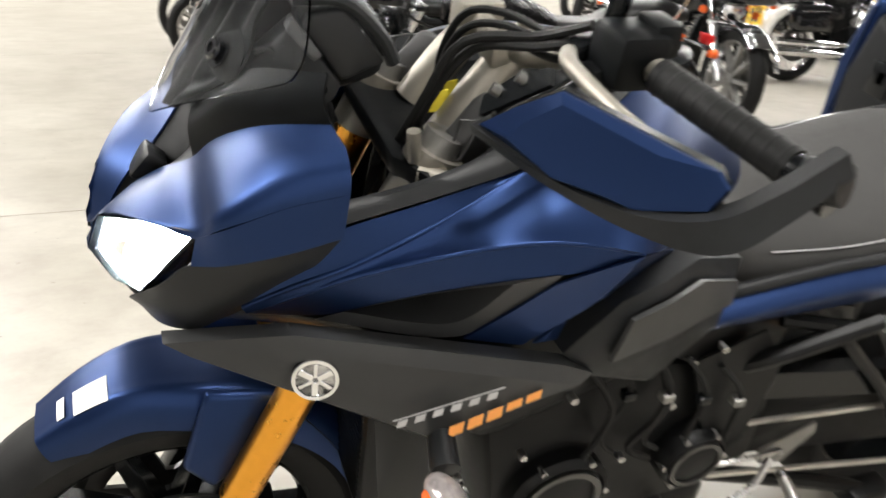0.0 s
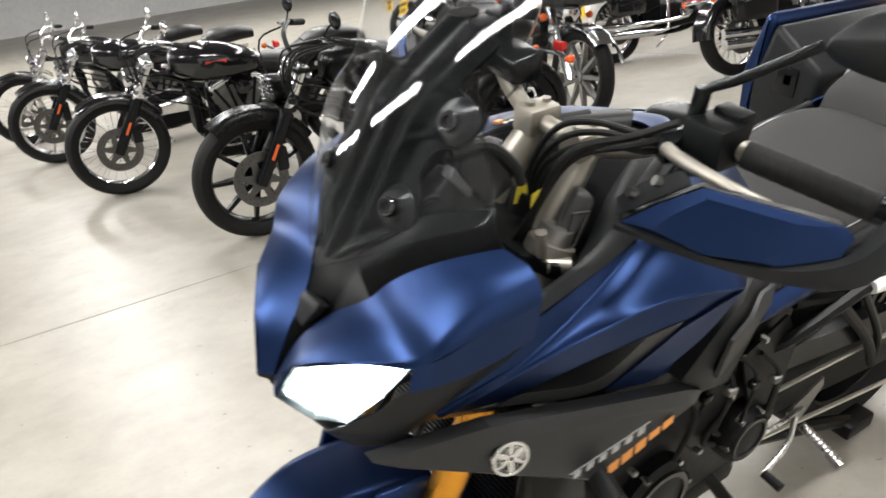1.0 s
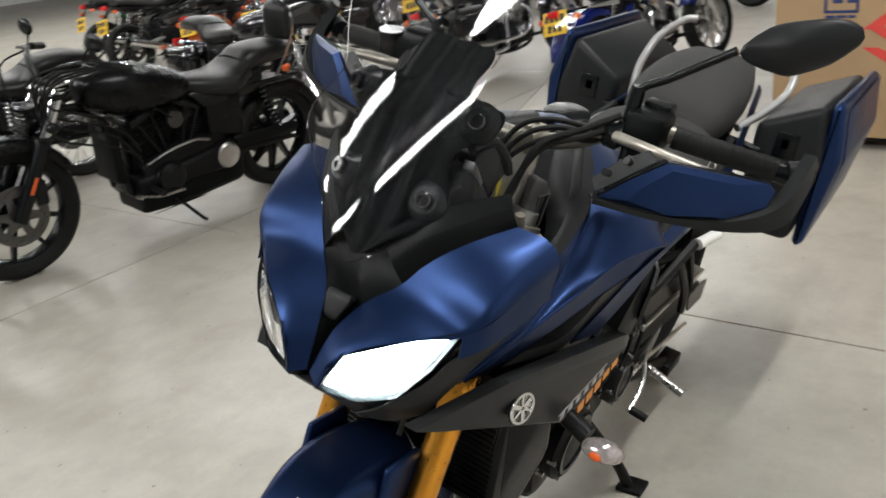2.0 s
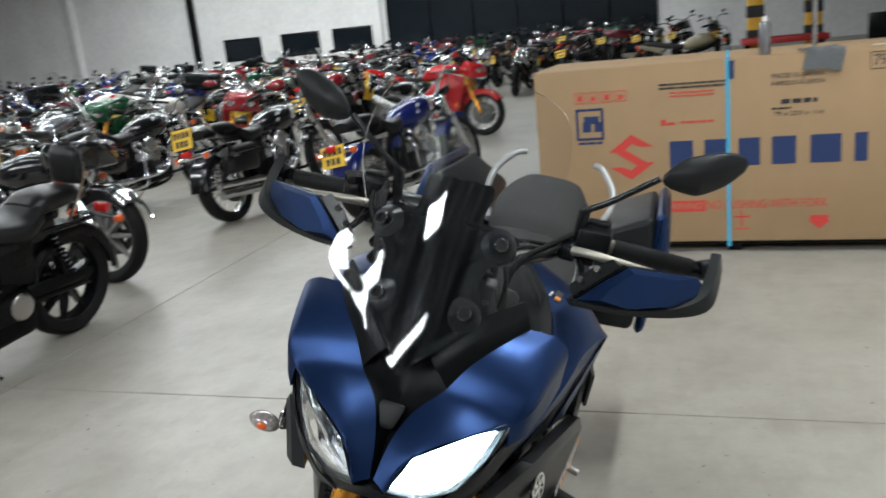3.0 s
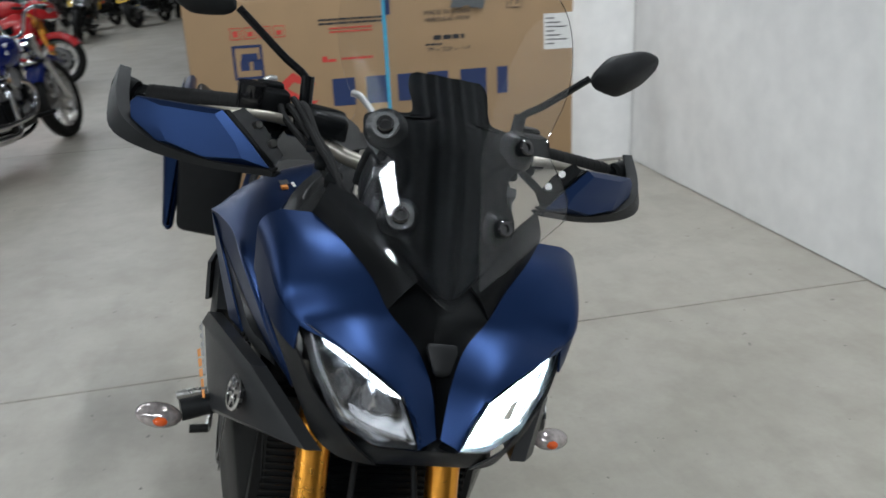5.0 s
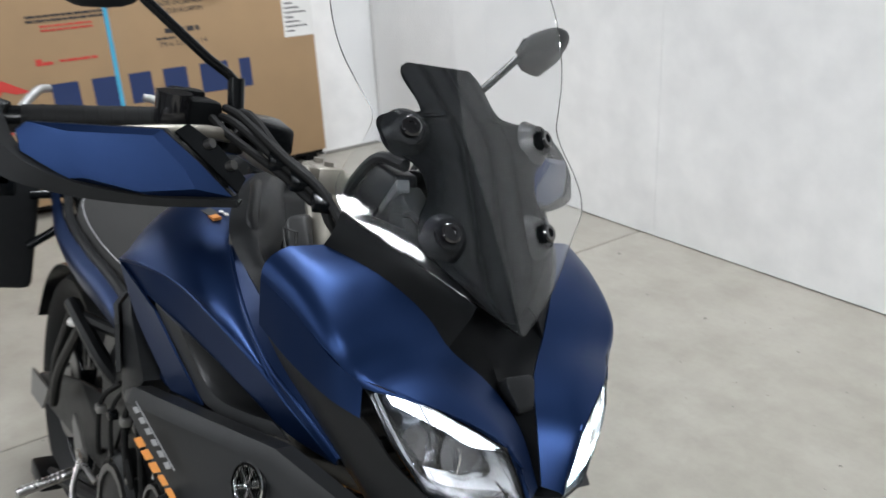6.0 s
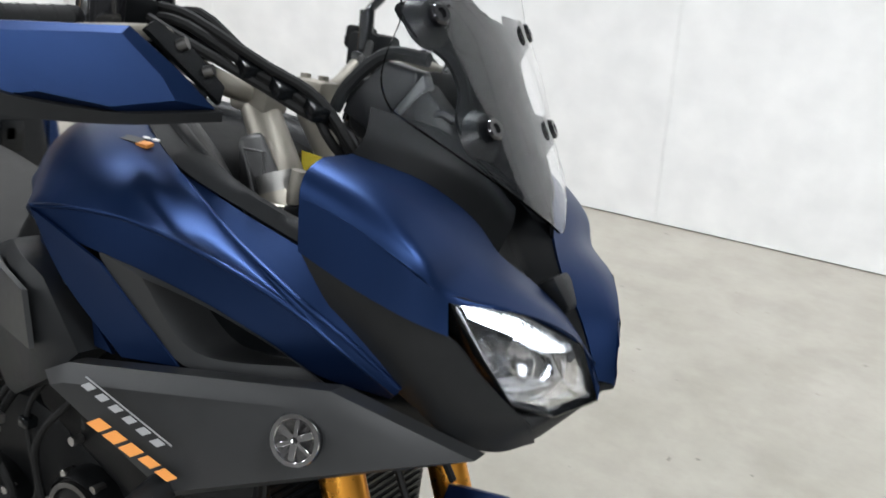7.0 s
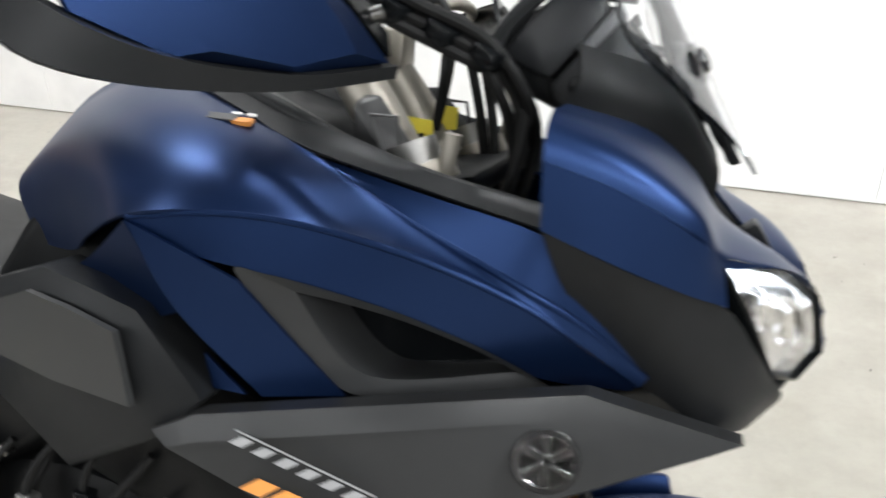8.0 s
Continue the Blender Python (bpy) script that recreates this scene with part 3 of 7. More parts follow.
def far_corner():
    black, yellow = mat("black_guard_paint", (0.02, 0.02, 0.02), 0.5), mat("yellow_guard_paint", (0.65, 0.36, 0.02), 0.5)
    for y in (1.55, 2.35):
        post = part("rack_guard", block(-12.75, -12.55, y, y + 0.22, 0.0, 1.45, 0.01), yellow, None)
        tagged(post, "yellow and black striped corner guard", "guard post", "striped guard posts")
        for z in (0.1, 0.45, 0.8, 1.15):
            part("stripe", block(-12.76, -12.54, y - 0.01, y + 0.23, z, z + 0.17, 0.002, 1), black, post)
    bench = part("work_bench", block(-12.6, -12.0, 1.45, 2.6, 0.78, 0.86, 0.01), P_BENCH, None)
    for x in (-12.55, -12.1):
        for y in (1.5, 2.5):
            part("leg", block(x, x + 0.05, y, y + 0.05, 0, 0.78), DARKMETAL, bench)
    tagged(bench, "low red work bench between the striped guards", "bench")
    sign = part("display_stand", join(block(-9.5, -9.46, 2.62, 2.98, 0.88, 1.16, 0.01), rod((-9.48, 2.8, 0), (-9.48, 2.8, 0.88), 0.02), block(-9.6, -9.36, 2.68, 2.92, 0, 0.02, 0.004)), BLACK, None)
    tagged(sign, "black display panel on a slim floor stand", "display stand")


P_BENCH = mat("red_bench_paint", (0.35, 0.02, 0.02), 0.4)
far_corner()


# ---- the blue touring bike ----
LEAN = -15.0
bike = empty("touring_motorcycle", pose(0, 0, 0, LEAN, 0, 0))
tagged(bike, "matt blue and black sports touring motorcycle leaning on its side stand", "motorcycle")
AXLE_F, AXLE_R = -0.004, -1.505


def both(name, make, material, label="", parent=bike, smooth=40):
    """The same part on both sides; make builds the left one."""
    a = part(name, make(), material, parent, label, smooth)
    b = part(name, mirror(make()), material, parent, label, smooth)
    return a, b


# front cowl, blue upper panels
def cowl_upper():
    ridge = [(-0.190, 0.236, 1.056), (-0.132, 0.222, 1.038), (-0.075, 0.206, 1.002), (-0.056, 0.179, 0.969)]
    edge = ridge + [(-0.002, 0.121, 0.952), (0.036, 0.056, 0.919), (0.052, 0.026, 0.858)]
    fold = [(-0.190, 0.208, 1.068), (-0.130, 0.182, 1.052), (-0.080, 0.152, 1.016), (-0.055, 0.125, 0.983), (-0.009, 0.086, 0.960), (0.0310, 0.0470, 0.9215), (0.0510, 0.0225, 0.8610)]
    inner = [(-0.185, 0.165, 1.071), (-0.125, 0.128, 1.054), (-0.085, 0.092, 1.021), (-0.062, 0.068, 0.987), (-0.030, 0.034, 0.957), (0.008, 0.014, 0.920), (0.040, 0.004, 0.866)]
    base = [Vector(p) for p in ((-0.186, 0.232, 0.985), (-0.132, 0.221, 0.964), (-0.080, 0.203, 0.945), (-0.047, 0.181, 0.932))]
    rows = [[] for k in range(7)]
    for i, (e, f) in enumerate(zip(edge, fold)):
        e, f = Vector(e), Vector(f)
        if i < 4:
            r = (0.020, 0.020, 0.014, 0.006)[i]
            a, b = e + (base[i] - e).normalized() * r, e + (f - e).normalized() * r
        else:
            a, b = e, e.lerp(f, 0.06)
        for k in range(7):
            t = k / 6
            rows[k].append(a * (1 - t) ** 2 + e * 2 * t * (1 - t) + b * t * t)
    return join(skin(rows + [fold, inner], 30, 3, 0.003, smooth_v=False, relax=4), skin([base, rows[0][:4]], 14, 5, 0.003, smooth_v=False))


both("upper_cowl", cowl_upper, BLUE, "matt blue nose panel", smooth=40)


def cowl_lower():
    top = [(-0.186, 0.231, 0.984), (-0.115, 0.216, 0.956), (-0.047, 0.180, 0.931), (-0.018, 0.157, 0.895), (0.002, 0.124, 0.862)]
    mid = [(-0.165, 0.203, 0.930), (-0.105, 0.192, 0.905), (-0.050, 0.168, 0.872), (-0.014, 0.138, 0.846), (0.016, 0.100, 0.838)]
    low = [(-0.120, 0.160, 0.858), (-0.082, 0.152, 0.836), (-0.048, 0.140, 0.814), (-0.014, 0.108, 0.802), (0.010, 0.064, 0.806)]
    return skin([top, mid, low], 18, 5, 0.003)


both("lower_cowl", cowl_lower, TEXT_BLACK, "charcoal panel below the nose")
part("chin", hull([(x, y * s, z) for s in (1, -1) for x, y, z in ((0.024, 0.070, 0.842), (0.008, 0.062, 0.807), (-0.014, 0.104, 0.803), (-0.030, 0.100, 0.840), (0.046, 0.020, 0.852), (0.006, 0.0, 0.808))], 0.004), TEXT_BLACK, bike, "charcoal chin below the headlamps")


def lamp_outline():
    return [Vector(p) for p in ((-0.056, 0.179, 0.969), (-0.002, 0.121, 0.952), (0.036, 0.056, 0.919), (0.052, 0.026, 0.858),
                                (0.028, 0.074, 0.846), (0.002, 0.122, 0.862), (-0.023, 0.157, 0.915))]


LAMP_MID, LAMP_OUT = Vector((0.0, 0.10, 0.902)), Vector((0.78, 0.55, 0.28)).normalized()


def shrunk(k, back):
    return [p.lerp(LAMP_MID, k) - LAMP_OUT * back for p in lamp_outline()]


def lamp_bezel():
    return loft([shrunk(-0.05, 0.03), shrunk(-0.045, 0.0), shrunk(0.0, -0.003), shrunk(0.07, 0.004), shrunk(0.12, 0.04)], 0, False)


def lamp_bowl():
    bm = loft([shrunk(0.06, 0.012), shrunk(0.10, 0.030), shrunk(0.16, 0.046), shrunk(0.5, 0.052), shrunk(0.97, 0.050)], 0, False)
    bmesh.ops.holes_fill(bm, edges=[e for e in bm.edges if e.is_boundary and (e.verts[0].co - LAMP_MID).length < 0.06], sides=0)
    return bm


def lamp_glass():
    rim = shrunk(0.05, 0.003)
    bm = bmesh.new()
    rings = [[bm.verts.new(p) for p in rim], [bm.verts.new(p) for p in shrunk(0.35, -0.009)], [bm.verts.new(p) for p in shrunk(0.7, -0.013)]]
    for a, b in zip(rings, rings[1:]):
        for j in range(7):
            bm.faces.new((a[j], a[(j + 1) % 7], b[(j + 1) % 7], b[j]))
    bm.faces.new(rings[-1])
    bmesh.ops.solidify(bm, geom=bm.faces[:], thickness=0.002)
    return bm


LAMP_U, LAMP_V = Vector((0.0276, -0.0489, 0.0022)), Vector((0.0097, -0.0028, -0.0540))


def lp(u, v, back=0.0):
    """A point of the lamp: u inwards along it, v down, back into its depth."""
    return Vector((0.0002, 0.0986, 0.9084)) + LAMP_U * u + LAMP_V * v - LAMP_OUT * back


def strip_light():
    top = [lp(-1.28, -1.16, 0.010), lp(-0.40, -0.80, 0.009), (lp(0.40, -0.44, 0.010)), lp(0.98, -0.10, 0.012)]
    low = [lp(-1.06, -0.72, 0.012), lp(-0.15, -0.32, 0.010), (lp(0.42, -0.02, 0.011)), lp(1.10, 0.06, 0.013)]
    return skin([top, low], 14, 3, 0.004)


def strip_ribs():
    top = [lp(-1.28, -1.16, 0.0055), lp(-0.40, -0.80, 0.0045), (lp(0.40, -0.44, 0.0055)), lp(0.98, -0.10, 0.0075)]
    low = [lp(-1.06, -0.72, 0.0075), lp(-0.15, -0.32, 0.0055), (lp(0.42, -0.02, 0.0065)), lp(1.10, 0.06, 0.0085)]
    top, low = spline(top, 25), spline(low, 25)
    return join(*[rod(top[k], low[k], 0.0007 if k % 6 else 0.0016, 6) for k in range(1, 24)])


def dish(u, v, r, back, tilt):
    """A shallow concave reflector with a proud rim."""
    prof = [(r, -0.004), (r, 0.002), (r * 0.95, 0.002), (r * 0.88, -0.006), (r * 0.7, -0.014), (r * 0.4, -0.020), (0.001, -0.022)]
    rot = (LAMP_OUT + LAMP_U * tilt[0] + LAMP_V * tilt[1]).normalized().to_track_quat("Z", "Y").to_matrix().to_4x4()
    return moved(lathe(prof, 28, "Z"), Matrix.Translation(lp(u, v, back)) @ rot)


def blade(points, depth, thick):
    """A thin wall standing out of the lamp's floor along a line."""
    P = spline(points, 9)
    return skin([P, [p - LAMP_OUT * depth for p in P]], 8, 2, thick)


def lamp_rim():
    o = shrunk(0.085, 0.006)
    return tube([o[0].lerp(o[6], 0.15), o[6], o[5], o[4], o[3], o[3].lerp(o[2], 0.6)], 0.0024, 8, 26)


def lamp_sill():
    return skin([[lp(-0.62, 0.62, 0.020), lp(0.10, 0.64, 0.018), lp(0.85, 0.62, 0.016)], [lp(-0.46, 0.86, 0.010), lp(0.20, 0.96, 0.010), lp(1.10, 0.95, 0.010)]], 10, 3, 0.002)


def lamp_corner():
    return skin([[lp(0.78, 0.12, 0.026), lp(0.84, 0.40, 0.026), lp(0.80, 0.66, 0.020)], [lp(1.12, 0.12, 0.011), lp(1.27, 0.50, 0.010), lp(1.27, 0.90, 0.009)]], 8, 3, 0.002)


def headlamp(side):
    lit = side > 0
    f = (lambda b: b) if side > 0 else mirror
    lamp = part("headlamp", f(lamp_bezel()), BLACK, bike, "lit headlamp in a black bezel" if lit else "headlamp in a black bezel with white light strip")
    part("reflector_housing", f(lamp_bowl()), HOUSING, lamp)
    part("light_strip", f(strip_light()), DRL, lamp, "glowing white light strip")
    part("strip_ribs", f(strip_ribs()), SILL, lamp)
    part("lamp_rim", f(lamp_rim()), SILL, lamp, "grey rim inside the lens")
    part("lamp_sill", f(lamp_sill()), SILL, lamp, "grey sill of the lamp")
    part("lamp_corner", f(lamp_corner()), SILL, lamp)
    if lit:
        for k, (ids, a, b) in enumerate((((0, 1, 2, 3), 0.08, 0.985), ((0, 5, 4, 3), 0.08, 0.985))):
            rim = [shrunk(a, 0.010)[i] for i in ids]
            core = [shrunk(b, 0.014)[i] for i in ids]
            part("lit_reflector", f(skin([rim, core], 12, 4, 0.002)), BEAM, lamp, "glowing reflector of the lit headlamp")
        part("lamp_divider", f(tube([lp(0.72, -0.04, 0.004), lp(0.05, 0.09, 0.002), lp(-0.62, 0.25, 0.004)], 0.0012, 6, 8)), HOUSING, lamp, "dark bar across the lit lamp")
    else:
        part("reflector_dish", f(dish(-0.55, 0.05, 0.021, 0.020, (2.0, 0.5))), REFLECTOR, lamp, "chrome reflector")
        part("reflector_dish", f(dish(0.30, 0.20, 0.026, 0.018, (2.5, 0.5))), REFLECTOR, lamp, "chrome reflector")
        part("reflector_fin", f(blade([lp(-0.48, -0.30, 0.010), lp(-0.28, 0.05, 0.008), lp(-0.40, 0.34, 0.010)], 0.02, 0.0016)), HOUSING, lamp)
        part("reflector_fin", f(blade([lp(0.02, -0.14, 0.010), lp(0.20, 0.15, 0.007), lp(0.14, 0.52, 0.010)], 0.02, 0.0016)), REFLECTOR, lamp)
        part("reflector_fin", f(blade([lp(0.55, 0.02, 0.012), lp(0.84, 0.45, 0.010), lp(0.70, 0.68, 0.012)], 0.02, 0.0016)), BLACK, lamp)
        part("bulb_mount", f(dish(-1.05, -0.42, 0.010, 0.014, (1.0, 0.0))), BLACK, lamp)
    glass = part("lens_cover", f(lamp_glass()), LENS, lamp)
    glass.visible_shadow = False


headlamp(1)
headlamp(-1)


# screen, bracket and instruments
def screen_x(y, z, bow=2.1):
    """How far forward the screen lies at a height and offset: bowed, flatter towards the top and the sides."""
    flat = min(abs(y), 0.11)
    return -0.026 - 0.58 * (z - 1.015) - max(0.6, min(bow, bow - 5 * (z - 1.08))) * flat * (2 * abs(y) - flat)


def across(profile, back, bow, n=9, rib=0.0):
    """Rows of points over a swept-back sheet, from a list of (height, half width)."""
    rows = []
    for z, hw in profile:
        row = []
        for i in range(n):
            y = hw * (2 * i / (n - 1) - 1)
            x = screen_x(y, z, bow) - back - (0.8 * max(0.0, z - 1.205) if rib else 0.0) + rib * math.cos(y * 165) * (1 if abs(y) < 0.068 else 0)
            row.append((x, y, z))
        rows.append(row)
    return rows


screen_shape = [(1.014, 0.004), (1.024, 0.020), (1.040, 0.046), (1.060, 0.078), (1.080, 0.110), (1.100, 0.142), (1.118, 0.171), (1.128, 0.181), (1.150, 0.182), (1.178, 0.166), (1.203, 0.146), (1.225, 0.138),
                (1.250, 0.150), (1.285, 0.166), (1.330, 0.173), (1.380, 0.166), (1.415, 0.148), (1.437, 0.110), (1.446, 0.060)]
screen = part("windscreen", skin(across(screen_shape, 0.0, 2.1), 24, 3, 0.003), CLEAR, bike, "tall clear windscreen", smooth=60)
screen.visible_shadow = False
bracket_shape = [(1.022, 0.016), (1.050, 0.048), (1.075, 0.078), (1.095, 0.094), (1.120, 0.094), (1.145, 0.080), (1.172, 0.086), (1.186, 0.112), (1.198, 0.122), (1.216, 0.122), (1.223, 0.104), (1.228, 0.062),
                 (1.240, 0.056), (1.254, 0.058), (1.264, 0.059), (1.273, 0.056), (1.279, 0.047)]
part("screen_bracket", skin(across(bracket_shape, 0.016, 2.1, 33, 0.0056), 48, 3, 0.004), BRACKET, bike, "ribbed black bracket behind the screen", smooth=50)
for z, y in ((1.111, 0.071), (1.213, 0.099)):
    for s in (1, -1):
        c = Vector((screen_x(y, z), y * s, z))
        rot = Vector((1, 4.2 * y * s * 0.8, 0.58)).normalized().to_track_quat("Z", "Y").to_matrix().to_4x4()
        m = Matrix.Translation(c) @ rot
        boss = part("screen_boss", moved(lathe([(0.030, -0.018), (0.024, -0.010), (0.018, -0.004), (0.0185, -0.001), (0.001, -0.001)], 24, "Z"), m), BLACK, bike)
        part("bolt", moved(lathe([(0.0115, 0.003), (0.0115, 0.006), (0.0095, 0.008), (0.0055, 0.008), (0.0050, 0.005), (0.001, 0.005)], 20, "Z"), m), GLOSS, boss)

rim = [(0.040, 0.004, 0.866), (0.008, 0.014, 0.920), (-0.030, 0.034, 0.957), (-0.062, 0.068, 0.987), (-0.085, 0.092, 1.021), (-0.125, 0.128, 1.054), (-0.185, 0.165, 1.071)]
trough = [(0.026, 0.0, 0.862), (-0.012, 0.0, 0.912), (-0.052, 0.0, 0.950), (-0.080, 0.0, 0.985), (-0.100, 0.0, 1.012), (-0.135, 0.0, 1.034), (-0.180, 0.0, 1.050)]
part("inner_cowl", skin([rim, trough, [(x, -y, z) for x, y, z in rim]], 24, 5, 0.003, smooth_v=False), MATT_BLACK, bike, "black centre panel between the nose panels")
part("nose_insert", moved(hull([(-0.004, y, 0.967) for y in (-0.024, 0.024)] + [(0.004, y, 0.958) for y in (-0.026, 0.026)] + [(0.020, y, 0.921) for y in (-0.011, 0.011)] + [(0.022, y, 0.930) for y in (-0.015, 0.015)] + [(-0.030, y, 0.945) for y in (-0.02, 0.02)] + [(0.0, 0, 0.912)], 0.004), pose(-0.016, 0, 0.008) @ pose(0, 0, 0.94) @ Matrix.Scale(0.82, 4) @ pose(0, 0, -0.94)), TEXT_BLACK, bike, "black wedge below the screen")


def skirt():
    low = [(-0.190, 0.168, 1.066), (-0.125, 0.128, 1.050), (-0.066, 0.070, 0.988)]
    mid = [(-0.180, 0.160, 1.092), (-0.105, 0.104, 1.072), (-0.064, 0.052, 1.016)]
    top = [(-0.185, 0.150, 1.118), (-0.118, 0.092, 1.096), (-0.070, 0.036, 1.032)]
    return skin([low, mid, top], 14, 4, 0.004)


both("screen_skirt", skirt, MATT_BLACK)


def dash():
    return hull([(-0.190, 0.075, 1.075), (-0.205, 0.085, 1.160), (-0.190, -0.075, 1.075), (-0.205, -0.085, 1.160), (-0.265, 0.090, 1.132), (-0.265, -0.090, 1.132),
                 (-0.258, 0.085, 1.082), (-0.258, -0.085, 1.082), (-0.200, 0.065, 1.055), (-0.200, -0.065, 1.055)], 0.008)


panel = part("instrument_panel", dash(), TEXT_BLACK, bike, "black instrument housing behind the screen")
part("display", hull([(x - 0.006 * (z < 1.1), y, z) for x in (-0.269, -0.263) for y in (-0.075, 0.075) for z in (1.092, 1.128)], 0.002), GLOSS, panel)
DASH_AT = pose(-0.026, -0.034, -0.003)
GREY_DASH = mat("grey_dash_plastic", (0.010, 0.0108, 0.012), 0.36, 0, 0.1, 60, 0.05, 1200, spec=0.3)
both("dash_wing", lambda: moved(hull([(-0.212, 0.136, 1.134), (-0.186, 0.134, 1.166), (-0.146, 0.132, 1.160), (-0.142, 0.134, 1.148), (-0.186, 0.138, 1.090), (-0.232, 0.134, 1.108),
                                (-0.212, 0.100, 1.134), (-0.186, 0.100, 1.166), (-0.146, 0.100, 1.160), (-0.142, 0.100, 1.148), (-0.186, 0.100, 1.090), (-0.232, 0.100, 1.108)], 0.004), DASH_AT), GREY_DASH, "grey side wing of the instrument housing")
both("dash_facet", lambda: moved(hull([(-0.165, 0.136, 1.118), (-0.134, 0.138, 1.158), (-0.128, 0.138, 1.146), (-0.155, 0.139, 1.112), (-0.165, 0.120, 1.118), (-0.134, 0.120, 1.158), (-0.128, 0.120, 1.146), (-0.155, 0.120, 1.112)], 0.002), DASH_AT), mat("pale_dash_plastic", (0.06, 0.062, 0.065), 0.35) if "pale_dash_plastic" not in bpy.data.materials else bpy.data.materials["pale_dash_plastic"])
both("dash_rib", lambda: moved(tube([(-0.240, 0.134, 1.108), (-0.224, 0.134, 1.137), (-0.184, 0.132, 1.172), (-0.135, 0.128, 1.173)], 0.0075, 8, 14), DASH_AT), TEXT_BLACK)
both("dash_cheek", lambda: moved(hull([(-0.185, 0.138, 1.087), (-0.137, 0.134, 1.150), (-0.085, 0.118, 1.095), (-0.090, 0.136, 1.072), (-0.128, 0.150, 1.050), (-0.178, 0.142, 1.072),
                                 (-0.185, 0.100, 1.087), (-0.137, 0.100, 1.150), (-0.085, 0.085, 1.095), (-0.090, 0.100, 1.072), (-0.128, 0.110, 1.050), (-0.178, 0.100, 1.072)], 0.004), DASH_AT), TEXT_BLACK)
both("dash_screw", lambda: moved(lathe([(0.009, 0.0), (0.009, 0.004), (0.006, 0.006), (0.001, 0.006)], 16, "Y"), DASH_AT @ pose(-0.158, 0.146, 1.088)), BLACK)
both("dash_ridge", lambda: moved(tube([(-0.152, 0.142, 1.070), (-0.118, 0.130, 1.120), (-0.100, 0.122, 1.118)], 0.004, 6, 10), DASH_AT), TEXT_BLACK)


# tank and side fairings
def tank_side():
    a = [(-0.098, 0.166, 0.858), (-0.150, 0.198, 0.905), (-0.205, 0.213, 0.935), (-0.300, 0.205, 0.972), (-0.394, 0.186, 1.012), (-0.470, 0.150, 1.034), (-0.545, 0.105, 1.050), (-0.625, 0.052, 1.062), (-0.710, 0.052, 1.030), (-0.790, 0.045, 0.955)]
    b = [(-0.099, 0.166, 0.856), (-0.151, 0.198, 0.902), (-0.205, 0.212, 0.931), (-0.296, 0.208, 0.966), (-0.388, 0.207, 1.003), (-0.468, 0.200, 1.029), (-0.548, 0.175, 1.041), (-0.632, 0.127, 1.038), (-0.708, 0.102, 1.001), (-0.782, 0.078, 0.942)]
    c = [(-0.100, 0.166, 0.855), (-0.152, 0.198, 0.898), (-0.205, 0.214, 0.925), (-0.288, 0.223, 0.955), (-0.378, 0.237, 0.985), (-0.455, 0.250, 1.004), (-0.535, 0.242, 1.008), (-0.615, 0.198, 0.992), (-0.690, 0.152, 0.960), (-0.765, 0.108, 0.925)]
    d = [(-0.102, 0.166, 0.852), (-0.155, 0.198, 0.893), (-0.202, 0.217, 0.922), (-0.280, 0.240, 0.952), (-0.372, 0.255, 0.970), (-0.440, 0.273, 0.973), (-0.500, 0.289, 0.965), (-0.585, 0.225, 0.925), (-0.655, 0.160, 0.888), (-0.745, 0.105, 0.872)]
    return skin([a, b, c, d], 40, 5, 0.003, relax=9)


both("tank_cover", tank_side, BLUE, "matt blue fuel tank cover", smooth=60)


def tank_top():
    edge = [(-0.545, 0.105, 1.050), (-0.625, 0.052, 1.062), (-0.710, 0.052, 1.030), (-0.790, 0.045, 0.955)]
    return skin([edge, [(-0.600, 0.0, 1.066), (-0.650, 0.0, 1.066), (-0.715, 0.0, 1.034), (-0.795, 0.0, 0.958)], [(x, -y, z) for x, y, z in edge]], 14, 6, 0.003)


part("tank_top", tank_top(), BLUE, bike, "matt blue top of the fuel tank")


def side_top():
    edge = [(-0.400, 0.179, 1.013), (-0.290, 0.195, 0.993), (-0.183, 0.206, 0.973), (-0.120, 0.180, 0.925), (-0.085, 0.155, 0.860)]
    ridge = [(-0.394, 0.188, 1.012), (-0.300, 0.205, 0.972), (-0.205, 0.213, 0.935), (-0.150, 0.198, 0.905), (-0.098, 0.166, 0.858)]
    return skin([edge, ridge], 20, 5, 0.003)


def side_low():
    crease = [(-0.500, 0.289, 0.965), (-0.440, 0.273, 0.973), (-0.372, 0.255, 0.970), (-0.280, 0.240, 0.952), (-0.202, 0.217, 0.922), (-0.155, 0.198, 0.893), (-0.102, 0.166, 0.852)]
    low = [(-0.486, 0.278, 0.943), (-0.437, 0.270, 0.934), (-0.392, 0.260, 0.926), (-0.303, 0.239, 0.907), (-0.236, 0.215, 0.881), (-0.183, 0.186, 0.850), (-0.110, 0.160, 0.842)]
    return skin([crease, low], 24, 5, 0.003)


def side_strip():
    a = [(-0.500, 0.288, 0.963), (-0.470, 0.268, 0.890), (-0.405, 0.240, 0.814)]
    b = [(-0.416, 0.265, 0.921), (-0.377, 0.244, 0.870), (-0.338, 0.222, 0.820)]
    return skin([a, b], 14, 4, 0.003)


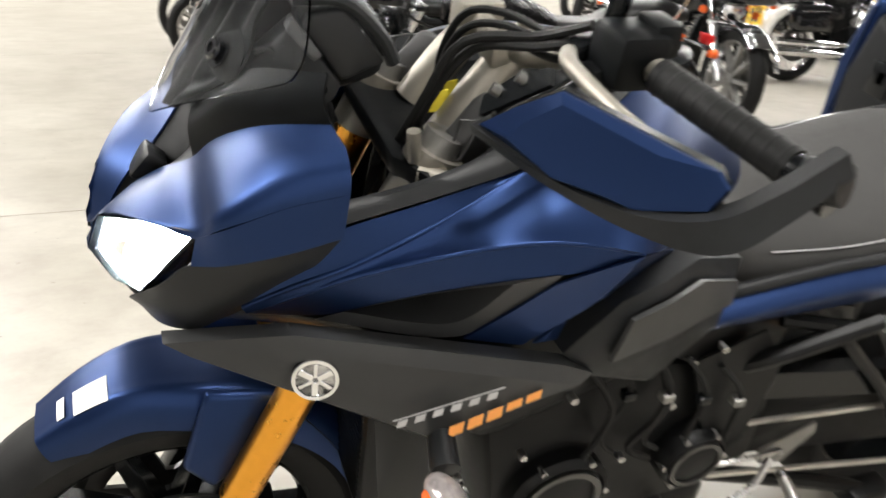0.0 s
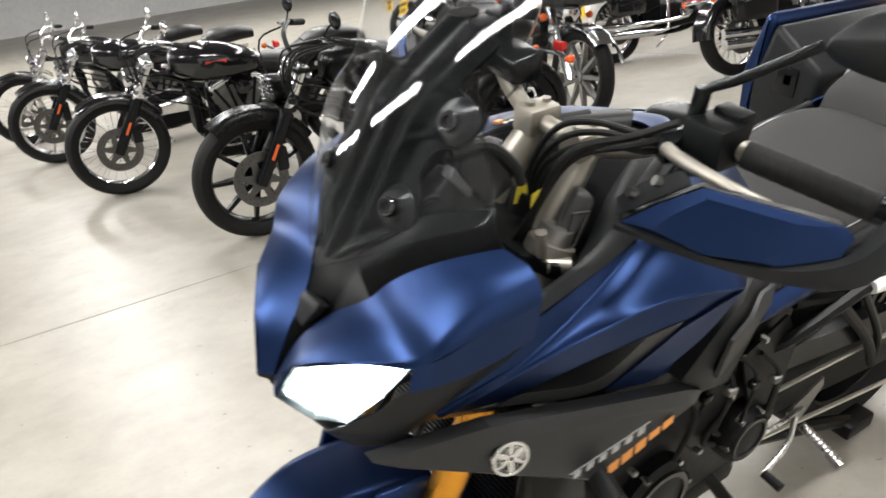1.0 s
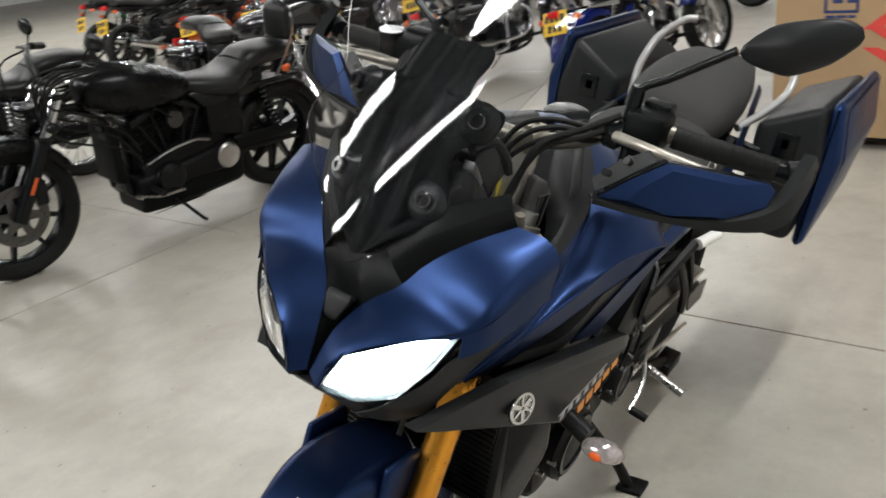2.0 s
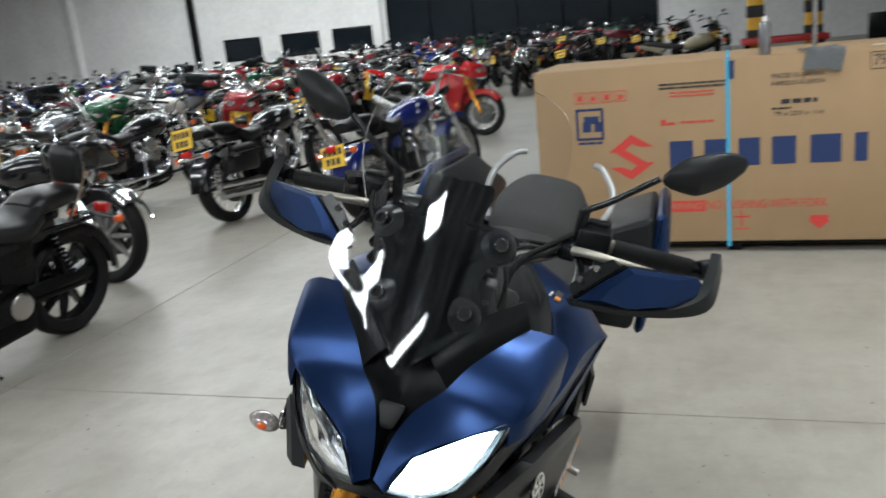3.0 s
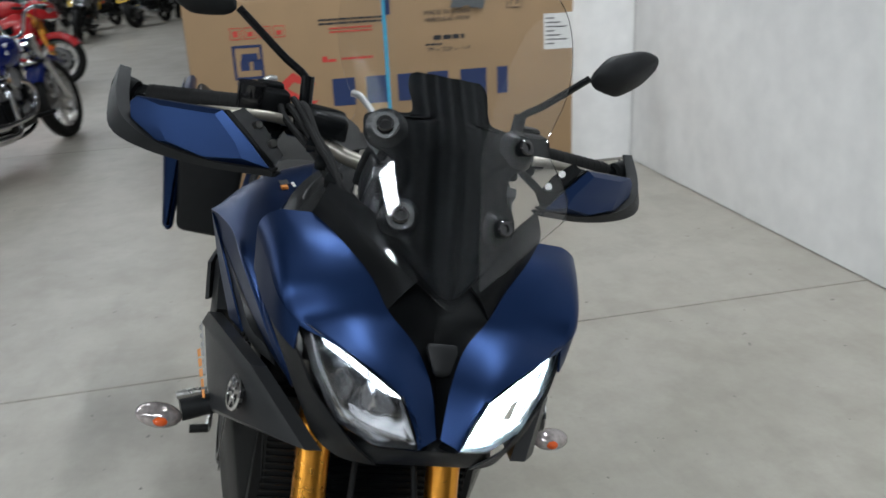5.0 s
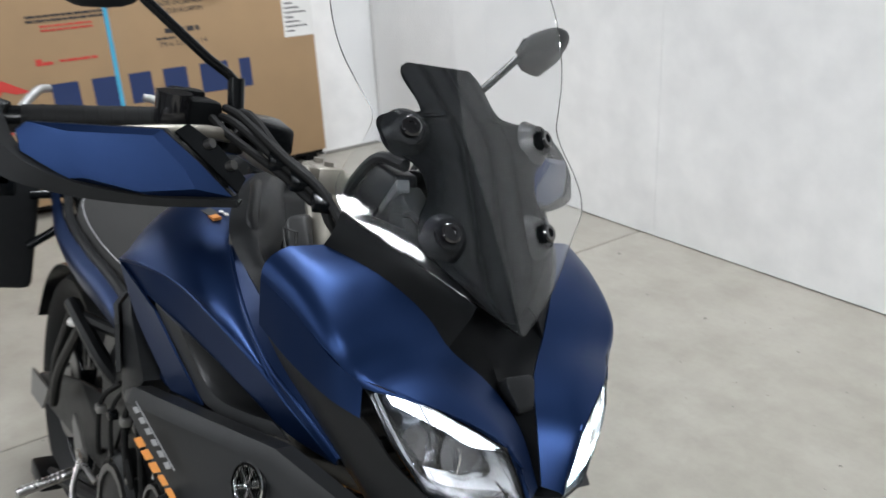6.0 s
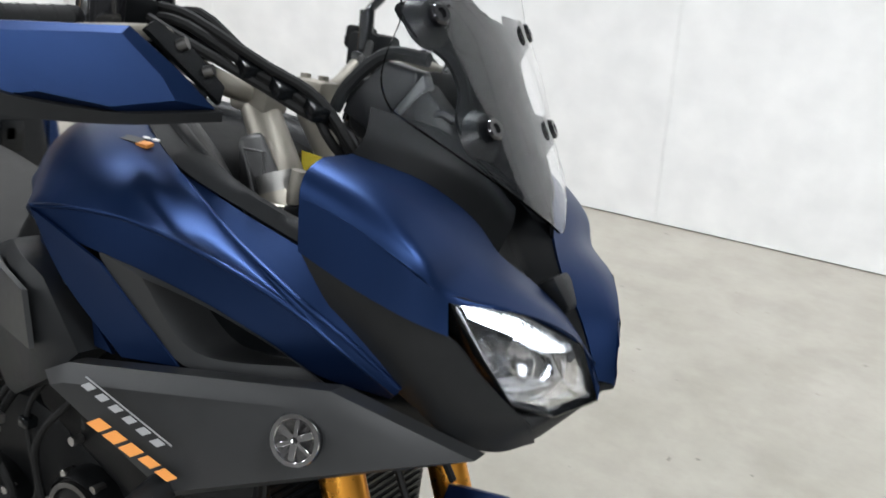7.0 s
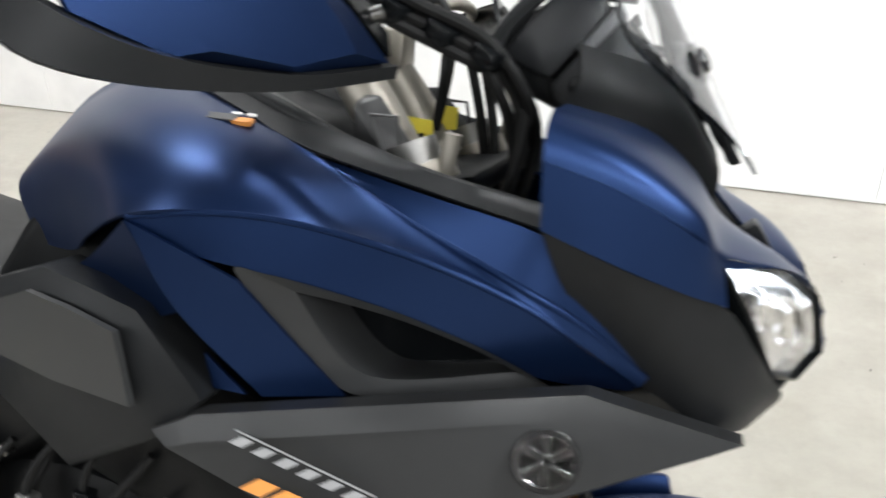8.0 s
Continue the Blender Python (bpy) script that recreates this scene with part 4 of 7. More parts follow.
both("side_fairing", lambda: join(side_top(), side_low(), side_strip(), tube([(-0.500, 0.2885, 0.965), (-0.440, 0.273, 0.973), (-0.372, 0.255, 0.970), (-0.280, 0.240, 0.952), (-0.202, 0.217, 0.922), (-0.155, 0.198, 0.893), (-0.102, 0.166, 0.852)], 0.0032, 10, 40),
                                        tube([(-0.394, 0.187, 1.012), (-0.300, 0.2045, 0.972), (-0.205, 0.2125, 0.935), (-0.150, 0.1975, 0.905), (-0.098, 0.1655, 0.858)], 0.0032, 10, 40)), BLUE, "creased matt blue side fairing", smooth=25)
both("knee_panel", lambda: skin([[(-0.500, 0.288, 0.963), (-0.600, 0.205, 0.900), (-0.690, 0.150, 0.850)], [(-0.470, 0.262, 0.885), (-0.540, 0.215, 0.850), (-0.640, 0.160, 0.800)]], 12, 4, 0.003), BLUE)
both("blue_fin", lambda: slab([(-0.464, 0.236, 0.840), (-0.420, 0.242, 0.812), (-0.452, 0.240, 0.811)], 0.004), BLUE)


def duct_frame():
    o = [(-0.415, 0.264, 0.921), (-0.392, 0.261, 0.927), (-0.303, 0.240, 0.908), (-0.236, 0.216, 0.882), (-0.180, 0.191, 0.850), (-0.188, 0.188, 0.841), (-0.334, 0.221, 0.821)]
    i = [(-0.370, 0.246, 0.905), (-0.360, 0.246, 0.910), (-0.298, 0.231, 0.898), (-0.241, 0.211, 0.877), (-0.205, 0.193, 0.857), (-0.212, 0.190, 0.851), (-0.322, 0.216, 0.838)]
    d = [(x + 0.008, y - 0.022, z - 0.002) for x, y, z in i]
    e = [(x + 0.012, y - 0.06, z - 0.002) for x, y, z in i]
    O, I, D, E = [spline(r, 42, True) for r in (o, i, d, e)]
    return loft([O, I, D, E], 0, False)


both("duct_frame", duct_frame, PANEL, "charcoal frame of the side air duct", smooth=50)
both("duct_mesh", lambda: slab([(-0.395, 0.200, 0.905), (-0.305, 0.182, 0.895), (-0.195, 0.146, 0.852), (-0.212, 0.142, 0.844), (-0.345, 0.162, 0.828)], 0.004), BLACK)


def wing():
    o = [(-0.013, 0.152, 0.809), (-0.140, 0.222, 0.858), (-0.448, 0.275, 0.802), (-0.492, 0.272, 0.778), (-0.306, 0.256, 0.692)]
    mid = Vector((-0.26, 0.262, 0.780))
    O = [Vector(p) for p in o]
    inn = [Vector(p) for p in ((-0.040, 0.174, 0.804), (-0.150, 0.232, 0.838), (-0.444, 0.284, 0.782), (-0.474, 0.278, 0.768), (-0.306, 0.261, 0.699))]
    back = [p - Vector((0, 0.022, 0)) for p in O]
    bm = loft([back, O, inn], 0, False)
    bm.verts.ensure_lookup_table()
    bm.faces.new([bm.verts[i] for i in range(10, 15)])
    bm.faces.new([bm.verts[i] for i in range(4, -1, -1)])
    rim = [e for e in bm.edges if len(e.link_faces) == 2 and e.calc_face_angle(0) > 0.15]
    bmesh.ops.bevel(bm, geom=rim, offset=0.0025, segments=2, profile=0.5, affect="EDGES")
    return bm


wings = both("side_wing", wing, PANEL, "charcoal side wing with badge", smooth=30)


def badge(side):
    w = wings[0] if side > 0 else wings[1]
    n = Vector((0.22, 0.96, 0.17)).normalized()
    c = Vector((-0.163, 0.2360, 0.804))
    f = (lambda b: b) if side > 0 else mirror
    m = Matrix.Translation(c) @ n.to_track_quat("Z", "Y").to_matrix().to_4x4()
    disc = part("badge", f(moved(lathe([(0.0265, -0.004), (0.0265, 0.0015), (0.001, 0.0015)], 40, "Z"), m)), GLOSS, w, "round chrome and black badge")
    ring = [moved(lathe([(0.0262, 0.0015), (0.0255, 0.0035), (0.0215, 0.0035), (0.0208, 0.0015)], 40, "Z"), m)]
    for k in range(6):
        b = block(0.003, 0.0205, -0.0022 if k % 2 else -0.0034, 0.0022 if k % 2 else 0.0034, 0.0015, 0.0032, 0.0004, 1)
        ring.append(moved(b, m @ pose(0, 0, 0, 0, 0, 60 * k + 30)))
    part("badge_rim", f(join(*ring)), CHROME, disc)
    # two lines of slanted print, each mark a plain bar
    flip = Matrix.Diagonal((1, side, 1, 1))
    if side < 0:
        lines = (((-0.402, 0.2865, 0.796), (-0.290, 0.2725, 0.757), 6, 0.0125, SILVER_INK), ((-0.392, 0.2845, 0.757), (-0.282, 0.2705, 0.723), 5, 0.0145, ORANGE_INK))
    else:
        lines = (((-0.252, 0.2665, 0.744), (-0.372, 0.2835, 0.786), 6, 0.0125, SILVER_INK), ((-0.316, 0.2700, 0.717), (-0.424, 0.2850, 0.772), 5, 0.0145, ORANGE_INK))
    for start, end, count, high, ink in lines:
        a, b = flip @ Vector(start), flip @ Vector(end)
        L = (b - a).length
        mm = basis(a, b - a, flip @ Vector((0.10, -0.12, 0.97)))
        shear = Matrix(((1, 0.85 if side < 0 else 0.55, 0, 0), (0, 1, 0, 0), (0, 0, 1, 0), (0, 0, 0, 1)))
        for k in range(count):
            bold = ink is ORANGE_INK
            x0, x1 = k * L / count, (k + (0.78 if bold else 0.55)) * L / count
            h = high * (0.75 if bold and k > 2 else 1.0)
            y0 = high / 2 - h if bold else -h / 2
            g = block(x0, x1, y0, y0 + h * (1.0 if bold else 0.72), -0.0006, 0.0006, 0.0004, 1)
            part("print_mark", moved(g, mm @ shear), ink, w, smooth=0)
        if not bold:
            part("print_line", moved(block(-0.004, L, high / 2 - 0.0012, high / 2, -0.0006, 0.0006), mm), ink, w, smooth=0)


badge(1)
badge(-1)


def frame_cover():
    o = [(-0.450, 0.262, 0.808), (-0.510, 0.266, 0.880), (-0.575, 0.250, 0.888), (-0.650, 0.212, 0.884), (-0.760, 0.172, 0.842), (-0.770, 0.170, 0.735), (-0.620, 0.222, 0.690), (-0.500, 0.262, 0.762)]
    mid = Vector((-0.60, 0.232, 0.79))
    O = [Vector(p) for p in o]
    return loft([[p - Vector((0, 0.05, 0)) for p in O], O, [p.lerp(mid, 0.16) + Vector((0, 0.012, 0)) for p in O]], 0, True)


both("frame_cover", frame_cover, TEXT_BLACK, "black frame cover", smooth=50)
both("frame_cover_plate", lambda: slab([(-0.516, 0.280, 0.866), (-0.575, 0.266, 0.874), (-0.645, 0.232, 0.868), (-0.735, 0.198, 0.830), (-0.740, 0.198, 0.790), (-0.610, 0.244, 0.792), (-0.505, 0.276, 0.800)], 0.006, 0.002), PANEL, "charcoal upper plate of the frame cover")
both("inner_fairing", lambda: hull([(-0.34, 0.15, 0.93), (-0.05, 0.135, 0.86), (-0.03, 0.10, 0.81), (-0.32, 0.16, 0.76), (-0.34, 0.14, 0.93), (-0.05, 0.125, 0.86), (-0.03, 0.09, 0.81), (-0.32, 0.15, 0.76)], 0.003), BLACK)
both("frame_spar", lambda: hull([(-0.40, 0.10, 0.95), (-0.40, 0.14, 0.93), (-0.40, 0.12, 0.83), (-0.95, 0.14, 0.66), (-0.95, 0.10, 0.66), (-0.93, 0.14, 0.52), (-0.93, 0.10, 0.52), (-0.60, 0.19, 0.82), (-0.62, 0.19, 0.74)], 0.008), DARKMETAL)

part("airbox_cover", hull([(-0.615, 0.05, 1.056), (-0.615, -0.05, 1.056), (-0.400, 0.165, 0.990), (-0.400, -0.165, 0.990), (-0.440, 0.13, 1.025), (-0.440, -0.13, 1.025), (-0.52, 0.105, 1.050), (-0.52, -0.105, 1.050),
                           (-0.375, 0.08, 0.93), (-0.375, -0.08, 0.93), (-0.43, 0.09, 0.93), (-0.43, -0.09, 0.93)], 0.012), MATT_BLACK, bike, "black cover in front of the tank")
both("tank_trim", lambda: skin([[(-0.622, 0.052, 1.064), (-0.545, 0.112, 1.053), (-0.470, 0.155, 1.036), (-0.400, 0.180, 1.016), (-0.290, 0.195, 0.996), (-0.182, 0.205, 0.977)],
                                [(-0.600, 0.025, 1.068), (-0.500, 0.085, 1.058), (-0.420, 0.130, 1.038), (-0.360, 0.164, 1.024), (-0.285, 0.180, 1.007), (-0.182, 0.190, 0.991)],
                                [(-0.580, 0.018, 1.040), (-0.480, 0.065, 1.030), (-0.400, 0.112, 1.010), (-0.340, 0.145, 0.990), (-0.285, 0.165, 0.970), (-0.182, 0.180, 0.960)]], 24, 3, 0.003), TEXT_BLACK, "black trim along the fairing edge")
both("tank_trim_ridge", lambda: tube([(-0.560, 0.080, 1.060), (-0.490, 0.112, 1.052), (-0.420, 0.145, 1.036), (-0.375, 0.150, 1.015), (-0.395, 0.120, 1.000)], (0.010, 0.007), 10, 20), TEXT_BLACK)
part("fuel_cap", moved(lathe([(0.045, 0.0), (0.045, 0.008), (0.038, 0.012), (0.001, 0.012)], 28, "Z"), pose(-0.665, 0, 1.058, 0, 8, 0)), BLACK, bike)


GREY_PRINT = mat("grey_print", (0.045, 0.046, 0.048), 0.45)


def tank_sticker(side):
    f = (lambda b: b) if side > 0 else mirror
    m = basis((-0.478, 0.180, 1.0362), (1, -0.12, -0.02), (0.0, -0.97, 0.22))
    part("sticker", f(moved(slab([(-0.026, -0.009, 0), (0.012, -0.009, 0), (0.012, 0.006, 0), (-0.026, 0.006, 0)], 0.0012), m)), GREY_PRINT, bike, "small grey warning sticker")
    part("sticker", f(moved(block(0.010, 0.026, -0.010, 0.001, -0.0010, 0.0030), m)), ORANGE_INK, bike, "small orange sticker", smooth=0)
    for k in (0, 1):
        part("sticker", f(moved(lathe([(0.0052, -0.0006), (0.0052, 0.001), (0.0001, 0.001)], 14, "Z"), m @ pose(0.006 + 0.013 * k, 0.012, 0) @ Matrix.Diagonal((1, 0.55, 1, 1)))), PAPER, bike, "small white oval sticker", smooth=0)


tank_sticker(1)
tank_sticker(-1)


# handlebar, guards, mirrors
part("handlebar", tube([(-0.520, -0.425, 1.136), (-0.488, -0.300, 1.152), (-0.458, -0.215, 1.158), (-0.432, -0.120, 1.115), (-0.420, -0.050, 1.100), (-0.420, 0.050, 1.100), (-0.432, 0.120, 1.115),
                        (-0.458, 0.215, 1.158), (-0.488, 0.300, 1.152), (-0.520, 0.425, 1.136)], 0.0135, 14, 60), PALE_ALU, bike, "pale anodised handlebar")
both("bar_clamp", lambda: join(block(-0.450, -0.390, 0.028, 0.072, 1.078, 1.122, 0.008), rod((-0.435, 0.05, 1.118), (-0.435, 0.05, 1.128), 0.007), rod((-0.405, 0.05, 1.118), (-0.405, 0.05, 1.128), 0.007)), PALE_ALU, "pale aluminium bar clamp")
both("riser", lambda: tube([(-0.350, 0.055, 0.985), (-0.385, 0.055, 1.04), (-0.418, 0.050, 1.085)], (0.027, 0.023), 16, 8), PALE_ALU)
part("triple_clamp", hull([(-0.300, 0.150, 0.995), (-0.300, -0.150, 0.995), (-0.270, 0.105, 1.000), (-0.270, -0.105, 1.000), (-0.380, 0.06, 0.985), (-0.380, -0.06, 0.985), (-0.345, 0.14, 0.988), (-0.345, -0.14, 0.988),
                           (-0.300, 0.150, 0.968), (-0.300, -0.150, 0.968), (-0.270, 0.105, 0.972), (-0.270, -0.105, 0.972), (-0.380, 0.06, 0.958), (-0.380, -0.06, 0.958), (-0.345, 0.14, 0.960), (-0.345, -0.14, 0.960)], 0.008), MATT_BLACK, bike, "black fork clamp")


def fork_x(z):
    return -0.157 - 0.435 * (z - 0.617)


def fork_clamp():
    return join(tube([(fork_x(0.925), 0.105, 0.925), (fork_x(1.002), 0.105, 1.002)], 0.034, 20), rod((fork_x(0.985) + 0.02, 0.128, 0.985), (fork_x(0.985) - 0.005, 0.146, 0.985), 0.012), rod((fork_x(1.0) + 0.03, 0.120, 0.998), (fork_x(1.0) + 0.035, 0.120, 1.035), 0.008))


both("fork_clamp", fork_clamp, PALE_ALU, "pale fork clamp with pinch bolt")
both("frame_arm", lambda: join(tube([(-0.366, 0.126, 1.045), (-0.344, 0.128, 1.000), (-0.330, 0.124, 0.995), (-0.342, 0.120, 1.045), (-0.366, 0.126, 1.045)], 0.002, 6), hull([(-0.365, 0.098, 1.062), (-0.385, 0.118, 1.055), (-0.330, 0.125, 0.985), (-0.300, 0.105, 0.985), (-0.395, 0.09, 0.96), (-0.350, 0.08, 0.955), (-0.39, 0.075, 1.06)], 0.005)), ALU_DARK, "grey cast arm beside the headstock")
both("fork_tube", lambda: tube([(fork_x(0.93), 0.105, 0.93), (fork_x(0.47), 0.105, 0.47)], 0.0265, 24), GOLD, "gold fork tube")
both("fork_cap", lambda: tube([(fork_x(1.0), 0.105, 1.0), (fork_x(1.022), 0.105, 1.022)], 0.024, 12), ALU)
both("fork_slider", lambda: tube([(fork_x(0.475), 0.105, 0.475), (fork_x(0.27), 0.105, 0.27)], 0.0205, 20), STEEL)
both("fork_foot", lambda: hull([(0.03, 0.085, 0.27), (0.03, 0.125, 0.27), (-0.03, 0.085, 0.27), (-0.03, 0.125, 0.27), (-0.05, 0.085, 0.42), (-0.05, 0.125, 0.42), (-0.095, 0.085, 0.41), (-0.095, 0.125, 0.41)], 0.006), BLACK)
both("lower_clamp", lambda: tube([(fork_x(0.80), 0.105, 0.80), (fork_x(0.84), 0.105, 0.84)], 0.036, 20), DARKMETAL)
part("lower_yoke", hull([(-0.21, 0.12, 0.845), (-0.21, -0.12, 0.845), (-0.27, 0.08, 0.85), (-0.27, -0.08, 0.85), (-0.21, 0.12, 0.805), (-0.21, -0.12, 0.805), (-0.27, 0.08, 0.81), (-0.27, -0.08, 0.81)], 0.006), DARKMETAL, bike)

for s in (1, -1):
    f = (lambda b: b) if s > 0 else mirror
    g = part("grip", f(tube([(-0.474, 0.262, 1.156), (-0.517, 0.412, 1.139)], 0.0175, 20)), RUBBER, bike, "black rubber grip")
    part("grip_rib", f(join(*[moved(lathe([(0.0176, -0.002), (0.0183, 0), (0.0176, 0.002)], 18, "Y"), Matrix.Translation(Vector((-0.476, 0.270, 1.155)).lerp(Vector((-0.515, 0.405, 1.140)), k / 9)) @ pose(0, 0, 0, -6.5, 0, 16)) for k in range(10)])), RUBBER, g)
    part("bar_end", f(tube([(-0.516, 0.412, 1.139), (-0.530, 0.455, 1.133)], (0.016, 0.019), 16)), BLACK, bike)
    sw = part("switch_box", f(join(block(-0.488, -0.430, 0.195, 0.258, 1.135, 1.192, 0.010), block(-0.500, -0.470, 0.205, 0.250, 1.165, 1.200, 0.006), block(-0.452, -0.420, 0.205, 0.235, 1.125, 1.150, 0.005))), MATT_BLACK, bike, "black switch box")
    part("switch_button", f(join(block(-0.505, -0.498, 0.212, 0.226, 1.170, 1.184, 0.002), block(-0.505, -0.498, 0.232, 0.244, 1.172, 1.182, 0.002))), RUBBER, sw)
    part("lever_perch", f(hull([(-0.455, 0.165, 1.125), (-0.455, 0.200, 1.125), (-0.425, 0.165, 1.125), (-0.405, 0.200, 1.130), (-0.455, 0.165, 1.165), (-0.455, 0.200, 1.170), (-0.425, 0.165, 1.160), (-0.405, 0.200, 1.155)], 0.006)), BLACK, bike)
    part("lever", f(tube([(-0.412, 0.195, 1.152), (-0.392, 0.240, 1.158), (-0.398, 0.330, 1.150), (-0.432, 0.412, 1.134)], (0.009, 0.007), 10, 16)), PALE_ALU, bike, "silver hand lever")
    # guard: black carrier and blue shield
    shield = [(-0.314, 0.224, 1.095), (-0.331, 0.260, 1.130), (-0.350, 0.300, 1.163), (-0.430, 0.424, 1.149), (-0.436, 0.434, 1.138), (-0.427, 0.430, 1.116), (-0.390, 0.388, 1.094), (-0.350, 0.308, 1.086)]
    facet = [(-0.330, 0.262, 1.101), (-0.337, 0.274, 1.122), (-0.353, 0.308, 1.156), (-0.405, 0.386, 1.146), (-0.406, 0.390, 1.138), (-0.399, 0.386, 1.118), (-0.378, 0.370, 1.099), (-0.350, 0.318, 1.091)]
    guard = part("hand_guard", f(loft([[Vector((x - 0.012, y - 0.010, z)) for x, y, z in shield], [Vector((x - 0.004, y - 0.003, z)) for x, y, z in shield]], 0, True)), BLACK, bike, "black hand guard with blue shield")
    low = [(-0.312, 0.218, 1.090), (-0.350, 0.307, 1.083), (-0.390, 0.391, 1.091), (-0.428, 0.440, 1.112), (-0.468, 0.456, 1.142), (-0.518, 0.458, 1.176)]
    lip = [(-0.313, 0.217, 1.087), (-0.352, 0.307, 1.078), (-0.394, 0.395, 1.080), (-0.434, 0.452, 1.094), (-0.476, 0.464, 1.128), (-0.522, 0.462, 1.164)]
    inn = [(-0.322, 0.212, 1.086), (-0.364, 0.301, 1.077), (-0.406, 0.388, 1.079), (-0.444, 0.444, 1.093), (-0.484, 0.454, 1.127), (-0.526, 0.451, 1.162)]
    tuck = [(-0.328, 0.210, 1.092), (-0.366, 0.296, 1.090), (-0.406, 0.380, 1.096), (-0.440, 0.428, 1.116), (-0.476, 0.440, 1.142), (-0.520, 0.444, 1.174)]
    part("guard_rim", f(skin([tuck, low, lip, inn, [(x - 0.004, y - 0.006, z + 0.004) for x, y, z in inn]], 24, 4, 0.004, smooth_v=False)), TEXT_BLACK, guard, "charcoal lower rim and arm of the guard")
    part("bar_end_clamp", f(tube([(-0.512, 0.432, 1.142), (-0.526, 0.462, 1.150)], 0.018, 16)), TEXT_BLACK, guard)
    part("bolt_plate", f(slab([(-0.316, 0.216, 1.100), (-0.346, 0.286, 1.163), (-0.352, 0.270, 1.172), (-0.338, 0.236, 1.150), (-0.322, 0.206, 1.116)], 0.006, 0.001)), BLACK, guard)
    bm = loft([[Vector((x - 0.004, y, z)) for x, y, z in shield], [Vector(p) for p in shield], [Vector((x + 0.006, y + 0.003, z)) for x, y, z in facet]], 0, True)
    part("shield", f(bm), BLUE, guard, "matt blue shield", smooth=14)
    part("guard_arm", f(tube([(-0.326, 0.232, 1.105), (-0.380, 0.222, 1.118), (-0.440, 0.205, 1.135)], 0.007, 10, 10)), BLACK, guard)
    part("guard_bolt", f(join(rod((-0.330, 0.226, 1.128), (-0.322, 0.222, 1.132), 0.006), rod((-0.342, 0.250, 1.150), (-0.334, 0.246, 1.154), 0.006))), DISC, guard)
    # mirror
    mir = part("mirror", f(hull([(-0.474, 0.310, 1.308), (-0.492, 0.352, 1.350), (-0.508, 0.420, 1.374), (-0.516, 0.458, 1.372), (-0.520, 0.476, 1.354), (-0.512, 0.440, 1.306), (-0.500, 0.390, 1.277), (-0.484, 0.332, 1.284),
                               (-0.504, 0.335, 1.314), (-0.520, 0.365, 1.345), (-0.536, 0.440, 1.366), (-0.540, 0.456, 1.345), (-0.528, 0.395, 1.290), (-0.468, 0.385, 1.325)], 0.008)), TEXT_BLACK, bike, "black angular rear-view mirror")
    part("mirror_glass", f(slab([(-0.5175, 0.344, 1.316), (-0.5290, 0.367, 1.341), (-0.5415, 0.436, 1.360), (-0.5440, 0.449, 1.344), (-0.5345, 0.393, 1.296)], 0.003)), CHROME, mir)
    part("mirror_stem", f(tube([(-0.452, 0.195, 1.165), (-0.458, 0.198, 1.215), (-0.464, 0.240, 1.245), (-0.480, 0.318, 1.304)], 0.0065, 12, 12)), BLACK, mir)
    part("stem_base", f(tube([(-0.452, 0.195, 1.160), (-0.457, 0.198, 1.222)], 0.011, 12)), BLACK, mir)
    mir.location.y = 0.0 if s > 0 else 0.025
    # hoses down from the bar
    for k, (a, b) in enumerate(((0.0, 0.0), (0.012, 0.008), (-0.010, 0.014), (0.004, -0.012))[:4 if s < 0 else 2]):
        if s > 0:
            part("hose", tube([(-0.450 + a, 0.195 - b, 1.165 + a), (-0.405, 0.150 - b, 1.140 + b), (-0.350 + a, 0.105, 1.120 + b), (-0.318 + a, 0.080 + b, 1.050), (-0.300 + a, 0.070 - b, 0.975), (-0.290 + b, 0.065, 0.90)], 0.0055, 8, 24), RUBBER, bike)
            continue
        part("hose", f(tube([(-0.450 + a, 0.200 - b, 1.172 + a), (-0.398, 0.192 - b, 1.170 + b), (-0.330 + a, 0.158, 1.134 + b), (-0.275 + a, 0.137, 1.110 + b), (-0.243 + a, 0.110 + b, 1.078), (-0.232 + a, 0.098 - b, 1.030), (-0.245 + b, 0.092, 0.940)], 0.0055, 8, 24)), RUBBER, bike)
    if s < 0:
        part("hose_clip", f(join(*[moved(block(-0.012, 0.012, -0.012, 0.012, -0.008, 0.008, 0.003), pose(-0.335 + 0.038 * k, 0.160 - 0.012 * k, 1.136 - 0.016 * k, 0, 30, 20)) for k in range(3)])), BLACK, bike)
part("brake_reservoir", tube([(-0.443, -0.258, 1.160), (-0.440, -0.258, 1.198)], 0.022, 20), GLOSS, bike, "glossy brake fluid reservoir")
part("control_box", hull([(-0.47, -0.165, 1.180), (-0.47, -0.10, 1.175), (-0.415, -0.165, 1.175), (-0.415, -0.10, 1.165), (-0.47, -0.165, 1.135), (-0.47, -0.10, 1.13), (-0.415, -0.165, 1.135), (-0.415, -0.10, 1.13)], 0.006), BLACK, bike)
for k, lift in enumerate((0.0, 0.012, 0.022)):
    part("cable", tube([(-0.455, 0.185, 1.150 + lift * 0.5), (-0.425, 0.155, 1.128 + lift), (-0.385, 0.120 - 0.01 * k, 1.135 + lift), (-0.355, 0.085 - 0.012 * k, 1.120 + lift), (-0.345, 0.050 - 0.01 * k, 1.080), (-0.350, 0.030, 1.020)], 0.0045, 8, 28), RUBBER, bike)
